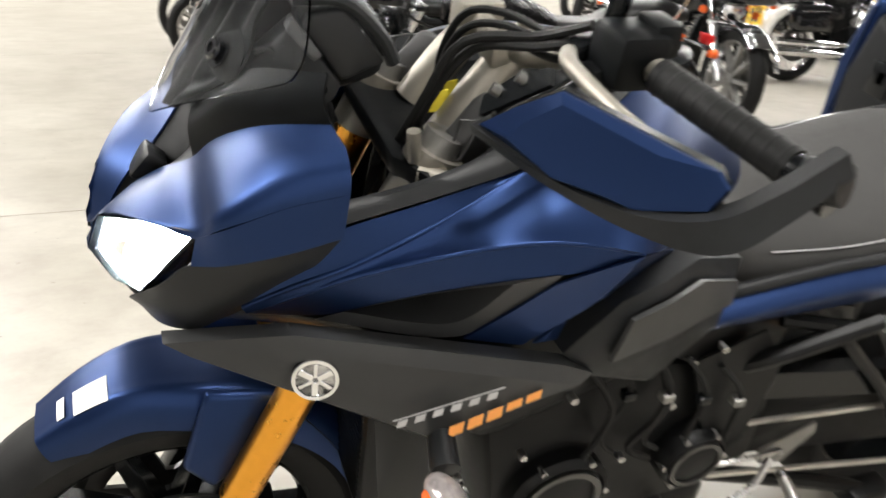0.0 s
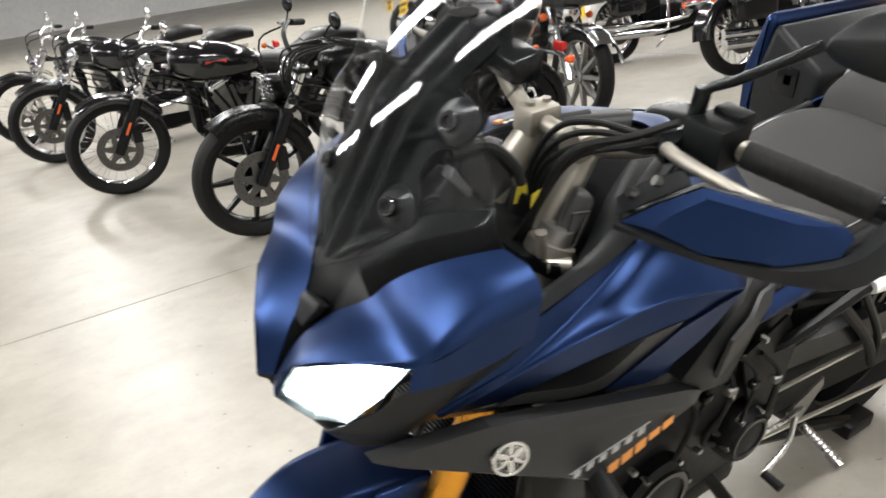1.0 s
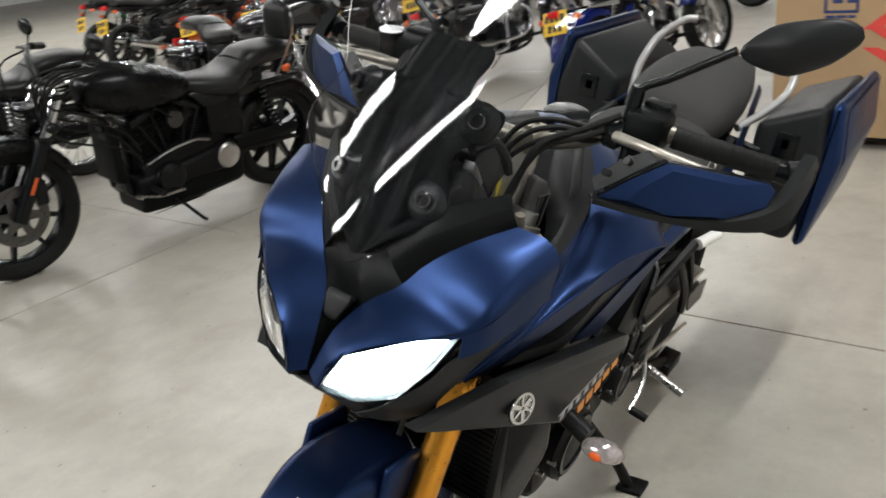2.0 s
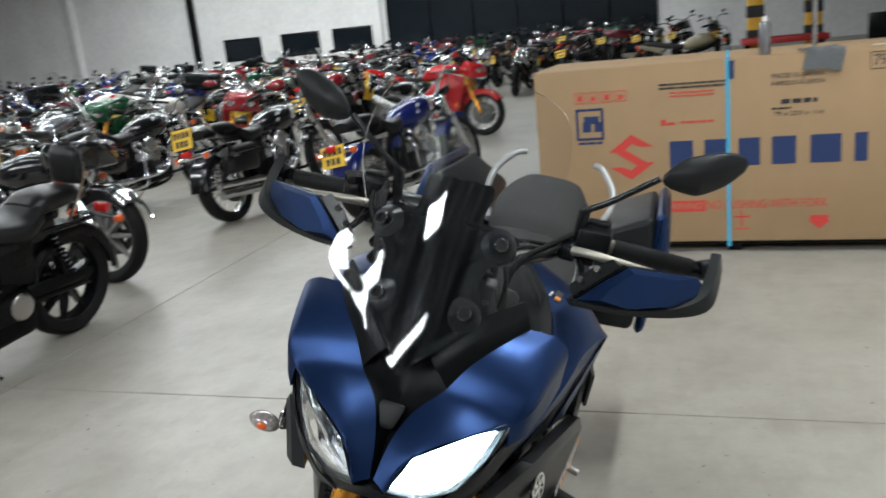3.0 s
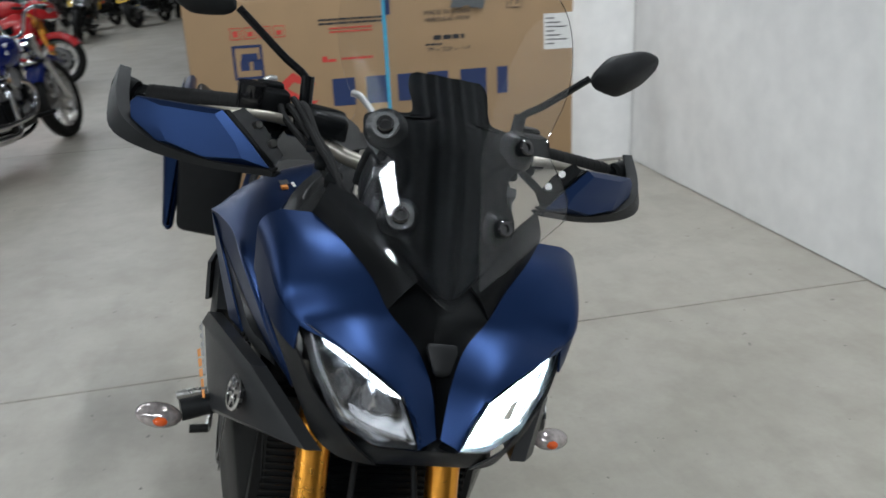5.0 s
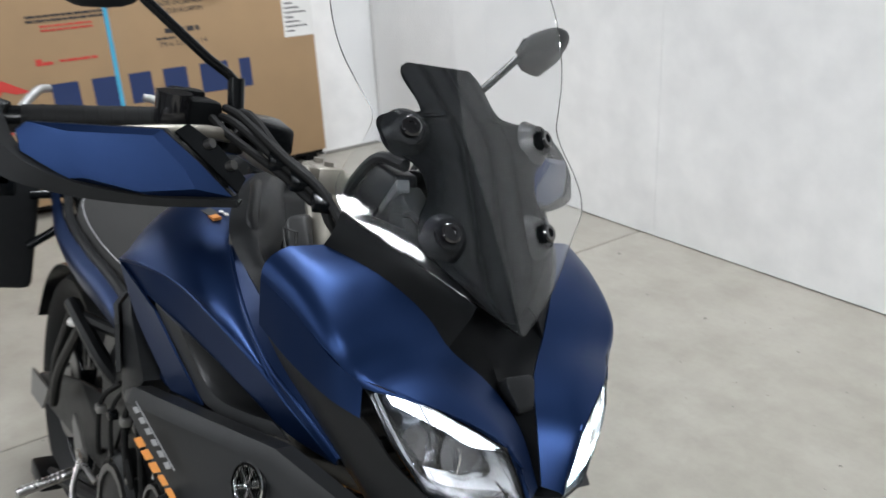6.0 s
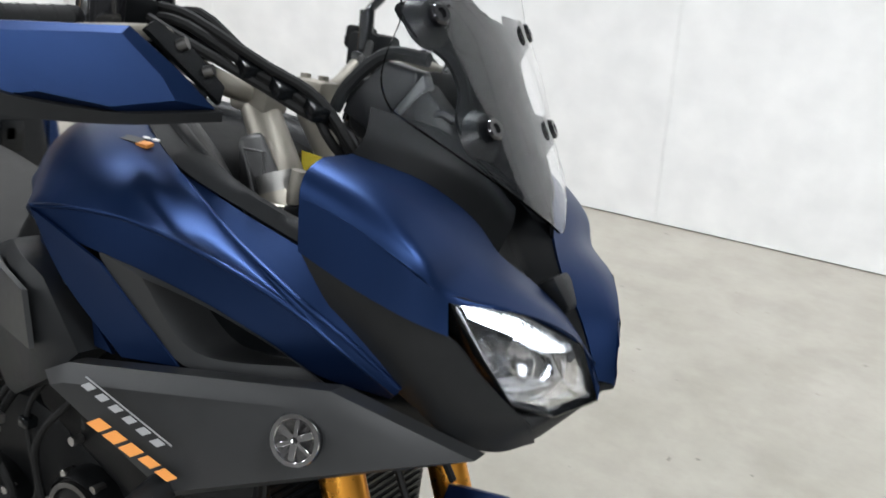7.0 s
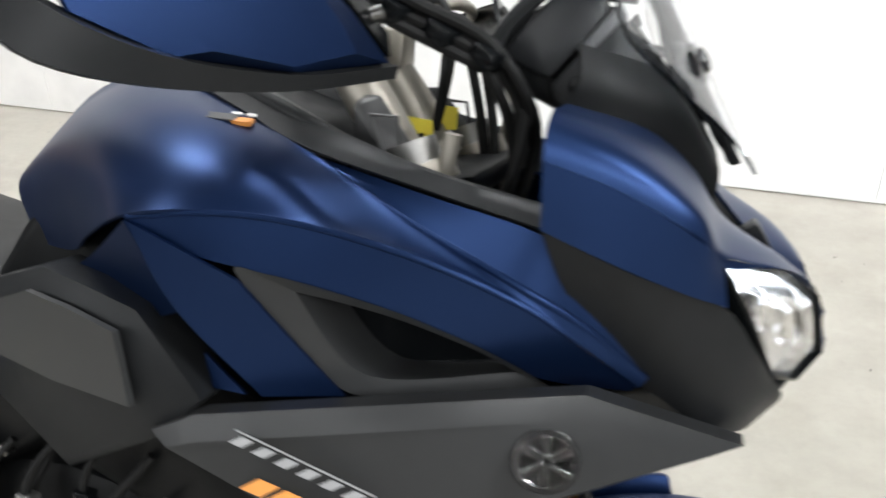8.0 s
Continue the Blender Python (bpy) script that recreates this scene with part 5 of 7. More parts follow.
part("key_tag", slab([(-0.385, -0.002, 1.036), (-0.346, 0.004, 1.032), (-0.342, 0.004, 1.004), (-0.381, -0.002, 1.002)], 0.001), YELLOW_TAG, bike, "yellow paper key tag", smooth=0)
part("key_tag", slab([(-0.355, 0.045, 1.046), (-0.332, 0.050, 1.044), (-0.332, 0.050, 1.020), (-0.357, 0.045, 1.018)], 0.001), YELLOW_TAG, bike, "yellow paper key tag", smooth=0)
part("headstock", tube([(-0.30, 0, 0.80), (-0.395, 0, 1.00)], 0.045, 16), DARKMETAL, bike)


# indicators
for s in (1, -1):
    f = (lambda b: b) if s > 0 else mirror
    ind = part("indicator", f(tube([(-0.318, 0.215, 0.712), (-0.312, 0.260, 0.701), (-0.304, 0.302, 0.691)], (0.016, 0.018), 12, 8)), TEXT_BLACK, bike, "clear front indicator on a black stalk")
    part("indicator_lens", f(moved(ball((0, 0, 0), 0.022, 0.036, 0.019, 20, 12), pose(-0.294, 0.334, 0.686, 0, 0, 12))), mat("clear_indicator_lens", (0.42, 0.38, 0.37), 0.10, 0.55, 0.5, 120) if s > 0 else bpy.data.materials["clear_indicator_lens"], ind)
    part("bulb", f(moved(ball((0, 0, 0), 0.010, 0.012, 0.008, 12, 8), pose(-0.276, 0.330, 0.686))), ORANGE_GLASS, ind)


# wheels of any bike, axle along y
def tyre(R, w, name, parent, label=""):
    h = w * 0.5
    prof = [(R - 0.085, h * 0.62), (R - 0.060, h * 0.92), (R - 0.034, h), (R - 0.012, h * 0.72), (R - 0.002, h * 0.30), (R, 0.0), (R - 0.002, -h * 0.30), (R - 0.012, -h * 0.72), (R - 0.034, -h),
            (R - 0.060, -h * 0.92), (R - 0.085, -h * 0.62), (R - 0.085, h * 0.62)]
    return part(name, lathe(prof, 56), RUBBER, parent, label)


def cast_rim(R, w, hub=0.045):
    r = R - 0.078
    h = w * 0.33
    return join(lathe([(r, h), (r + 0.008, h * 1.1), (r - 0.012, h * 0.9), (r - 0.022, h * 0.3), (r - 0.022, -h * 0.3), (r - 0.012, -h * 0.9), (r + 0.008, -h * 1.1), (r, -h), (r, h)], 48),
                lathe([(hub, h * 1.1), (hub * 0.6, h * 1.3), (0.010, h * 1.3), (0.010, -h * 1.3), (hub * 0.6, -h * 1.3), (hub, -h * 1.1), (hub, h * 1.1)], 24))


def cast_spoke(R, w, a, hub=0.045):
    r = R - 0.078
    h = w * 0.33
    pts = []
    for rr, ww, dd in ((hub * 0.9, 0.016, h * 0.7), (r - 0.016, 0.009, h * 0.45)):
        for sx in (-1, 1):
            for sy in (-1, 1):
                pts.append((rr * math.cos(a) - sx * ww * math.sin(a), sy * dd, rr * math.sin(a) + sx * ww * math.cos(a)))
    return hull(pts, 0.003, 1)


def star(inner, outer, y, n=6):
    """A brake disc's carrier: a thin plate cut to n arms."""
    bm = bmesh.new()
    ring = []
    for k in range(n * 4):
        a = 2 * math.pi * k / (n * 4)
        r = (outer, outer, inner, inner)[k % 4]
        ring.append((r * math.cos(a + 0.1 * (r > inner)), r * math.sin(a + 0.1 * (r > inner))))
    front = [bm.verts.new((px, y + 0.004, pz)) for px, pz in ring]
    rear = [bm.verts.new((px, y - 0.004, pz)) for px, pz in ring]
    bm.faces.new(front[::-1])
    bm.faces.new(rear)
    for k in range(len(ring)):
        q = (k + 1) % len(ring)
        bm.faces.new((front[k], front[q], rear[q], rear[k]))
    return bm


def disc(radius, y):
    b = [lathe([(radius, y - 0.0025), (radius, y + 0.0025), (radius - 0.018, y + 0.0025), (radius - 0.021, y + 0.0012), (radius - 0.024, y + 0.0025), (radius - 0.050, y + 0.0025), (radius - 0.050, y - 0.0025), (radius, y - 0.0025)], 48),
         star(0.055, radius - 0.044, y)]
    return join(*b)


def put(ob, x, y, z):
    ob.location = (x, y, z)
    return ob


fw = put(part("front_wheel", cast_rim(0.300, 0.120), BLACK, bike, "black cast front wheel"), AXLE_F, 0, 0.300)
tyre(0.300, 0.120, "tyre", fw)
for y in (0.068, -0.068):
    part("brake_disc", disc(0.149, y), DISC, fw)
rw = put(part("rear_wheel", cast_rim(0.315, 0.180), BLACK, bike, "black cast rear wheel"), AXLE_R, 0, 0.315)
tyre(0.315, 0.180, "tyre", rw)
for k in range(10):
    part("spoke", cast_spoke(0.300, 0.120, 0.6283 * k), BLACK, fw)
    part("spoke", cast_spoke(0.315, 0.180, 0.6283 * k), BLACK, rw)
part("brake_disc", disc(0.122, -0.090), DISC, rw)
part("sprocket", lathe([(0.100, 0.082), (0.100, 0.088), (0.060, 0.088), (0.060, 0.082), (0.100, 0.082)], 45), STEEL, rw)
part("wheel_axle", rod((AXLE_F, -0.13, 0.300), (AXLE_F, 0.13, 0.300), 0.014), STEEL, bike)
part("wheel_axle", rod((AXLE_R, -0.16, 0.315), (AXLE_R, 0.16, 0.315), 0.014), STEEL, bike)
both("brake_caliper", lambda: hull([(-0.075, 0.055, 0.34), (-0.105, 0.055, 0.45), (-0.150, 0.055, 0.43), (-0.125, 0.055, 0.33), (-0.075, 0.105, 0.34), (-0.105, 0.105, 0.45), (-0.150, 0.105, 0.43), (-0.125, 0.105, 0.33)], 0.008), DARKMETAL)


def fender_point(k, side, lift=0.0):
    """A point on the mudguard: k from its front tip, 0, to its rear, 8; side from -1 to 1."""
    a = radians(60 + k * 12.5)
    r = 0.312 + 0.018 * min(k, 2.0) + lift
    w = 0.050 + 0.026 * min(1, k / 3)
    u = abs(side)
    drop = 0.0 if u < 0.001 else 0.010 * u * u + (0.055 * max(0, u - 0.55) / 0.45) * (0.8 + 0.2 * min(1, k / 4))
    y = math.copysign(min(u / 0.72, 1.0) ** 0.85 * w, side) * (1 + lift * 4)
    return AXLE_F + (r - drop) * math.cos(a), y, 0.300 + (r - drop) * math.sin(a)


def fender_patch(k0, k1, s0, s1, lift):
    return skin([[fender_point(k0 + (k1 - k0) * i / 5, s0 + (s1 - s0) * j / 4, lift) for i in range(6)] for j in range(5)], 10, 3, 0.0008)


fender = part("front_fender", skin([[fender_point(k, -1 + j / 6) for j in range(13)] for k in range(9)], 30, 3, 0.003), BLUE, bike, "matt blue front mudguard with white sticker")
both("fender_stay", lambda: hull([(-0.060, 0.074, 0.655), (-0.150, 0.074, 0.640), (-0.165, 0.074, 0.560), (-0.060, 0.074, 0.470), (-0.020, 0.074, 0.520), (-0.060, 0.088, 0.650), (-0.150, 0.090, 0.635), (-0.160, 0.090, 0.565),
                                  (-0.065, 0.092, 0.480), (-0.030, 0.090, 0.525)], 0.006), BLUE, "blue mudguard side arm", fender)
part("rear_flap", skin([[(-0.165, -0.07, 0.60), (-0.235, -0.075, 0.50), (-0.272, -0.07, 0.40), (-0.275, -0.06, 0.33)], [(-0.185, 0, 0.625), (-0.262, 0, 0.51), (-0.300, 0, 0.40), (-0.300, 0, 0.33)],
                        [(-0.165, 0.07, 0.60), (-0.235, 0.075, 0.50), (-0.272, 0.07, 0.40), (-0.275, 0.06, 0.33)]], 14, 5, 0.003), BLACK, fender, "black rear end of the mudguard")
part("fender_sticker", fender_patch(0.93, 1.58, 0.02, 0.50, 0.0015), PAPER, fender, "white paper sticker", smooth=0)
part("fender_sticker", fender_patch(0.58, 0.74, 0.0, 0.40, 0.0015), PAPER, fender, "small white sticker", smooth=0)
part("brake_hose", tube([(-0.13, 0.05, 0.66), (-0.17, 0.04, 0.72), (-0.20, 0.0, 0.74), (-0.17, -0.04, 0.72), (-0.13, -0.05, 0.66)], 0.005, 8, 20), RUBBER, bike)

# radiator, engine, exhaust
part("radiator", block(-0.285, -0.245, -0.185, 0.185, 0.47, 0.76, 0.006), DARKMETAL, bike, "black radiator")
for k in range(20):
    part("radiator_fin", block(-0.247, -0.242, -0.17, 0.17, 0.49 + 0.0125 * k, 0.494 + 0.0125 * k), BLACK, bike, smooth=0)
both("radiator_shroud", lambda: hull([(-0.235, 0.175, 0.76), (-0.300, 0.235, 0.74), (-0.330, 0.235, 0.60), (-0.310, 0.205, 0.46), (-0.260, 0.170, 0.45), (-0.330, 0.17, 0.74), (-0.340, 0.17, 0.47), (-0.24, 0.16, 0.60)], 0.008), BLACK, "black side shroud of the radiator")
part("engine", join(hull([(-0.42, 0.17, 0.62), (-0.42, -0.17, 0.62), (-0.48, 0.17, 0.30), (-0.48, -0.17, 0.30), (-0.88, 0.15, 0.30), (-0.88, -0.15, 0.30), (-0.95, 0.13, 0.56), (-0.95, -0.13, 0.56), (-0.70, 0.17, 0.66), (-0.70, -0.17, 0.66)], 0.02),
                    hull([(-0.33, 0.19, 0.74), (-0.33, -0.19, 0.74), (-0.40, 0.19, 0.58), (-0.40, -0.19, 0.58), (-0.60, 0.19, 0.85), (-0.60, -0.19, 0.85), (-0.65, 0.18, 0.66), (-0.65, -0.18, 0.66)], 0.02)), DARKMETAL, bike, "black engine")
for s, xs in ((1, ((-0.56, 0.43, 0.085), (-0.80, 0.45, 0.060))), (-1, ((-0.52, 0.55, 0.060), (-0.72, 0.44, 0.105)))):
    for x, z, r in xs:
        cv = part("engine_cover", moved(lathe([(r, -0.02), (r, 0.024), (r * 0.88, 0.034), (r * 0.84, 0.030), (r * 0.45, 0.036), (0.001, 0.036)], 32), pose(x, s * 0.170, z) @ Matrix.Diagonal((1, s, 1, 1))), DARKMETAL, bike, "round engine cover")
        part("cover_rim", moved(lathe([(r * 0.80, 0.030), (r * 0.80, 0.038), (r * 0.68, 0.038), (r * 0.68, 0.030), (r * 0.80, 0.030)], 32), pose(x, s * 0.170, z) @ Matrix.Diagonal((1, s, 1, 1))), DISC, cv)
        for k in range(6):
            bx, bz = x + r * 0.95 * math.cos(k * 1.047), z + r * 0.95 * math.sin(k * 1.047)
            part("cover_bolt", rod((bx, s * 0.185, bz), (bx, s * 0.202, bz), 0.006, 6), STEEL, cv)
for k in range(9):
    both("engine_bolt", lambda: rod((-0.36 - 0.058 * k, 0.188, 0.70 - 0.05 * ((k * 5) % 7)), (-0.36 - 0.058 * k, 0.203, 0.70 - 0.05 * ((k * 5) % 7)), 0.0065, 6), STEEL)
for k in (-1, 0, 1):
    part("header_pipe", tube([(-0.36, 0.10 * k, 0.62), (-0.31, 0.10 * k, 0.55), (-0.33, 0.09 * k, 0.36), (-0.45, 0.06 * k, 0.22), (-0.62, 0.03 * k, 0.20)], 0.021, 14, 24), STEEL, bike, "steel exhaust header pipe")
part("silencer", hull([(-0.60, 0.12, 0.26), (-0.60, -0.15, 0.26), (-0.95, 0.12, 0.27), (-1.02, -0.16, 0.30), (-0.60, 0.12, 0.16), (-0.60, -0.15, 0.16), (-0.95, 0.12, 0.17), (-1.02, -0.16, 0.18)], 0.025), DARKMETAL, bike)
both("swing_arm", lambda: hull([(-0.90, 0.085, 0.53), (-0.90, 0.125, 0.53), (-0.92, 0.085, 0.34), (-0.92, 0.125, 0.34), (-1.20, 0.145, 0.48), (-1.20, 0.110, 0.34), (-1.56, 0.115, 0.345), (-1.56, 0.150, 0.345), (-1.56, 0.115, 0.285), (-1.56, 0.150, 0.285)], 0.008), DARKMETAL, "black swing arm")
both("swing_arm_plate", lambda: slab([(-1.42, 0.153, 0.36), (-1.58, 0.156, 0.35), (-1.58, 0.156, 0.28), (-1.46, 0.154, 0.29)], 0.006, 0.002), ALU)
part("chain", join(tube([(-0.86, 0.155, 0.468), (-1.50, 0.155, 0.405)], 0.0055, 6), tube([(-0.86, 0.155, 0.345), (-1.50, 0.155, 0.222)], 0.0055, 6)), CHAIN, bike, "bright drive chain")
part("undertray", hull([(-0.82, 0.10, 0.74), (-0.82, -0.10, 0.74), (-0.88, 0.11, 0.74), (-0.88, -0.11, 0.74), (-1.50, 0.09, 0.86), (-1.50, -0.09, 0.86), (-1.55, 0.08, 0.83), (-1.55, -0.08, 0.83), (-1.15, 0.10, 0.70), (-1.15, -0.10, 0.70)], 0.01), MATT_BLACK, bike, "black undertray below the seat")
part("inner_mudguard", hull([(-0.84, y, z) for y in (-0.095, 0.095) for z in (0.30, 0.74)] + [(-1.16, y, z) for y in (-0.095, 0.095) for z in (0.52, 0.72)] + [(-1.10, y, 0.34) for y in (-0.095, 0.095)], 0.01), MATT_BLACK, bike, "black inner mudguard")
for k in range(4):
    both("hose", lambda: tube([(-0.58 - 0.07 * k, 0.185, 0.74 - 0.03 * k), (-0.62 - 0.07 * k, 0.205, 0.66 - 0.02 * k), (-0.60 - 0.08 * k, 0.200, 0.56 - 0.02 * k), (-0.66 - 0.07 * k, 0.18, 0.48)], 0.004 + 0.001 * (k % 2), 7, 16), RUBBER)
    both("hose_clip", lambda: block(-0.628 - 0.07 * k, -0.608 - 0.07 * k, 0.196, 0.213, 0.640 - 0.02 * k, 0.655 - 0.02 * k, 0.003), ALU if k % 2 else BLACK)
both("frame_plate", lambda: slab([(-0.74, 0.176, 0.66), (-0.86, 0.172, 0.70), (-0.92, 0.172, 0.62), (-0.90, 0.176, 0.46), (-0.84, 0.178, 0.42), (-0.80, 0.178, 0.52)], 0.006, 0.002), DARKMETAL, "black cast frame plate")
part("chain_guard", slab([(-0.88, 0.172, 0.60), (-1.30, 0.172, 0.53), (-1.46, 0.172, 0.44), (-1.30, 0.172, 0.47), (-0.88, 0.172, 0.545)][::-1], 0.03, 0.004), BLACK, bike)
both("inner_plate", lambda: slab([(-0.86, 0.110, 0.72), (-1.10, 0.120, 0.66), (-1.20, 0.115, 0.45), (-0.95, 0.110, 0.30), (-0.84, 0.110, 0.34)][::-1], 0.02, 0.004), BLACK)
both("centre_stand", lambda: join(tube([(-0.92, 0.12, 0.30), (-1.16, 0.15, 0.24), (-1.30, 0.17, 0.20)], 0.016, 8, 8), block(-1.36, -1.26, 0.15, 0.20, 0.175, 0.215, 0.006)), DARKMETAL, "black folded centre stand")
both("rear_engine_cover", lambda: hull([(-0.80, 0.13, 0.66), (-0.96, 0.15, 0.62), (-0.98, 0.15, 0.36), (-0.80, 0.15, 0.30), (-0.84, 0.10, 0.64), (-0.96, 0.11, 0.36)], 0.01), DARKMETAL)
for k in range(3):
    both("frame_bolt", lambda: rod((-0.74 - 0.045 * k, 0.165, 0.66 - 0.06 * k), (-0.74 - 0.045 * k, 0.182, 0.66 - 0.06 * k), 0.007, 6), STEEL)
both("wiring", lambda: tube([(-0.68, 0.17, 0.68), (-0.70, 0.20, 0.60), (-0.66, 0.195, 0.52), (-0.72, 0.18, 0.46)], 0.006, 8, 16), RUBBER)
both("wiring", lambda: tube([(-0.55, 0.19, 0.70), (-0.60, 0.205, 0.62), (-0.58, 0.20, 0.52)], 0.005, 8, 14), RUBBER)
part("hugger", skin([[(AXLE_R + 0.345 * math.cos(radians(a)), y, 0.315 + (0.345 - abs(y) * 0.25) * math.sin(radians(a))) for a in (165, 140, 115, 90, 70)] for y in (-0.10, -0.05, 0, 0.05, 0.10)], 16, 3, 0.003), BLACK, bike, "black rear hugger")
part("shock", join(rod((-0.93, 0.0, 0.50), (-0.86, 0.0, 0.80), 0.02), *[moved(lathe([(0.036, -0.005), (0.042, 0), (0.036, 0.005)], 20, "Z"), pose(-0.93 + 0.007 * k, 0, 0.52 + 0.028 * k)) for k in range(9)]), STEEL, bike)

# seats, tail, rails, panniers
def seat_sections(rows):
    return loft([oval((x, 0, z - t / 2), w, t, 20, 3.0) for x, w, z, t in rows], 20)


SEAT_ROWS = [(-0.70, 0.20, 0.885, 0.10), (-0.76, 0.24, 0.868, 0.14), (-0.85, 0.30, 0.846, 0.16), (-0.97, 0.345, 0.860, 0.18), (-1.10, 0.362, 0.880, 0.19), (-1.20, 0.352, 0.902, 0.18), (-1.265, 0.30, 0.912, 0.14), (-1.305, 0.21, 0.905, 0.08)]
part("rider_seat", seat_sections(SEAT_ROWS), SEAT, bike, "grey grained rider seat", smooth=60)
both("seat_stitching", lambda: tube([(x, w / 2 * 0.915 + 0.001, z - t * 0.19) for x, w, z, t in SEAT_ROWS[2:7]], 0.0012, 5, 24), SILVER_INK)
part("seat_nose_filler", hull([(-0.60, y, z) for y in (-0.11, 0.11) for z in (0.78, 0.92)] + [(-0.74, y, z) for y in (-0.125, 0.125) for z in (0.77, 0.915)] + [(-0.80, y, z) for y in (-0.12, 0.12) for z in (0.76, 0.83)], 0.015), MATT_BLACK, bike, "black filler between tank and seat")
part("passenger_seat", seat_sections([(-1.29, 0.20, 0.905, 0.06), (-1.33, 0.26, 0.950, 0.12), (-1.43, 0.285, 0.982, 0.14), (-1.55, 0.27, 0.998, 0.13), (-1.66, 0.21, 1.000, 0.09)]), SEAT, bike, "grey grained passenger seat", smooth=60)
part("seat_lock", block(-1.70, -1.65, -0.05, 0.05, 0.94, 0.985, 0.01), BLACK, bike)
part("tail_body", hull([(-0.80, 0.13, 0.75), (-0.80, -0.13, 0.75), (-0.78, 0.12, 0.68), (-0.78, -0.12, 0.68), (-1.15, 0.165, 0.79), (-1.15, -0.165, 0.79), (-1.68, 0.10, 0.92), (-1.68, -0.10, 0.92), (-1.15, 0.13, 0.72), (-1.15, -0.13, 0.72),
                        (-1.72, 0.08, 0.89), (-1.72, -0.08, 0.89), (-1.30, 0.15, 0.82), (-1.30, -0.15, 0.82)], 0.012), BLACK, bike, "black tail unit")
both("tail_panel", lambda: skin([[(-0.735, 0.170, 0.760), (-0.92, 0.180, 0.792), (-1.05, 0.188, 0.808), (-1.20, 0.190, 0.828), (-1.34, 0.175, 0.862), (-1.64, 0.125, 0.940)], [(-0.730, 0.188, 0.745), (-0.92, 0.198, 0.775), (-1.05, 0.206, 0.788), (-1.20, 0.206, 0.806), (-1.34, 0.187, 0.840), (-1.64, 0.135, 0.920)],
                                 [(-0.725, 0.180, 0.728), (-0.92, 0.188, 0.742), (-1.05, 0.194, 0.752), (-1.20, 0.194, 0.772), (-1.34, 0.175, 0.812), (-1.64, 0.125, 0.898)]], 20, 4, 0.004), BLUE, "matt blue tail stripe")
both("tail_trim", lambda: tube([(-0.73, 0.165, 0.772), (-0.92, 0.176, 0.803), (-1.05, 0.184, 0.818), (-1.20, 0.184, 0.840), (-1.34, 0.160, 0.874)], 0.010, 10, 20), TEXT_BLACK)
both("grab_rail", lambda: tube([(-1.42, 0.150, 0.880), (-1.55, 0.192, 0.915), (-1.640, 0.208, 0.948), (-1.690, 0.196, 0.992), (-1.735, 0.150, 1.040), (-1.752, 0.120, 1.046)], 0.011, 10, 28), mat("pale_rail_paint", (0.36, 0.36, 0.355), 0.4, 0.5, 0.1, 40) if "pale_rail_paint" not in bpy.data.materials else bpy.data.materials["pale_rail_paint"], "pale grey grab rail")
part("tail_lamp", hull([(-1.69, 0.07, 0.935), (-1.69, -0.07, 0.935), (-1.74, 0.05, 0.915), (-1.74, -0.05, 0.915), (-1.69, 0.06, 0.89), (-1.69, -0.06, 0.89)], 0.005), RED_GLASS, bike)
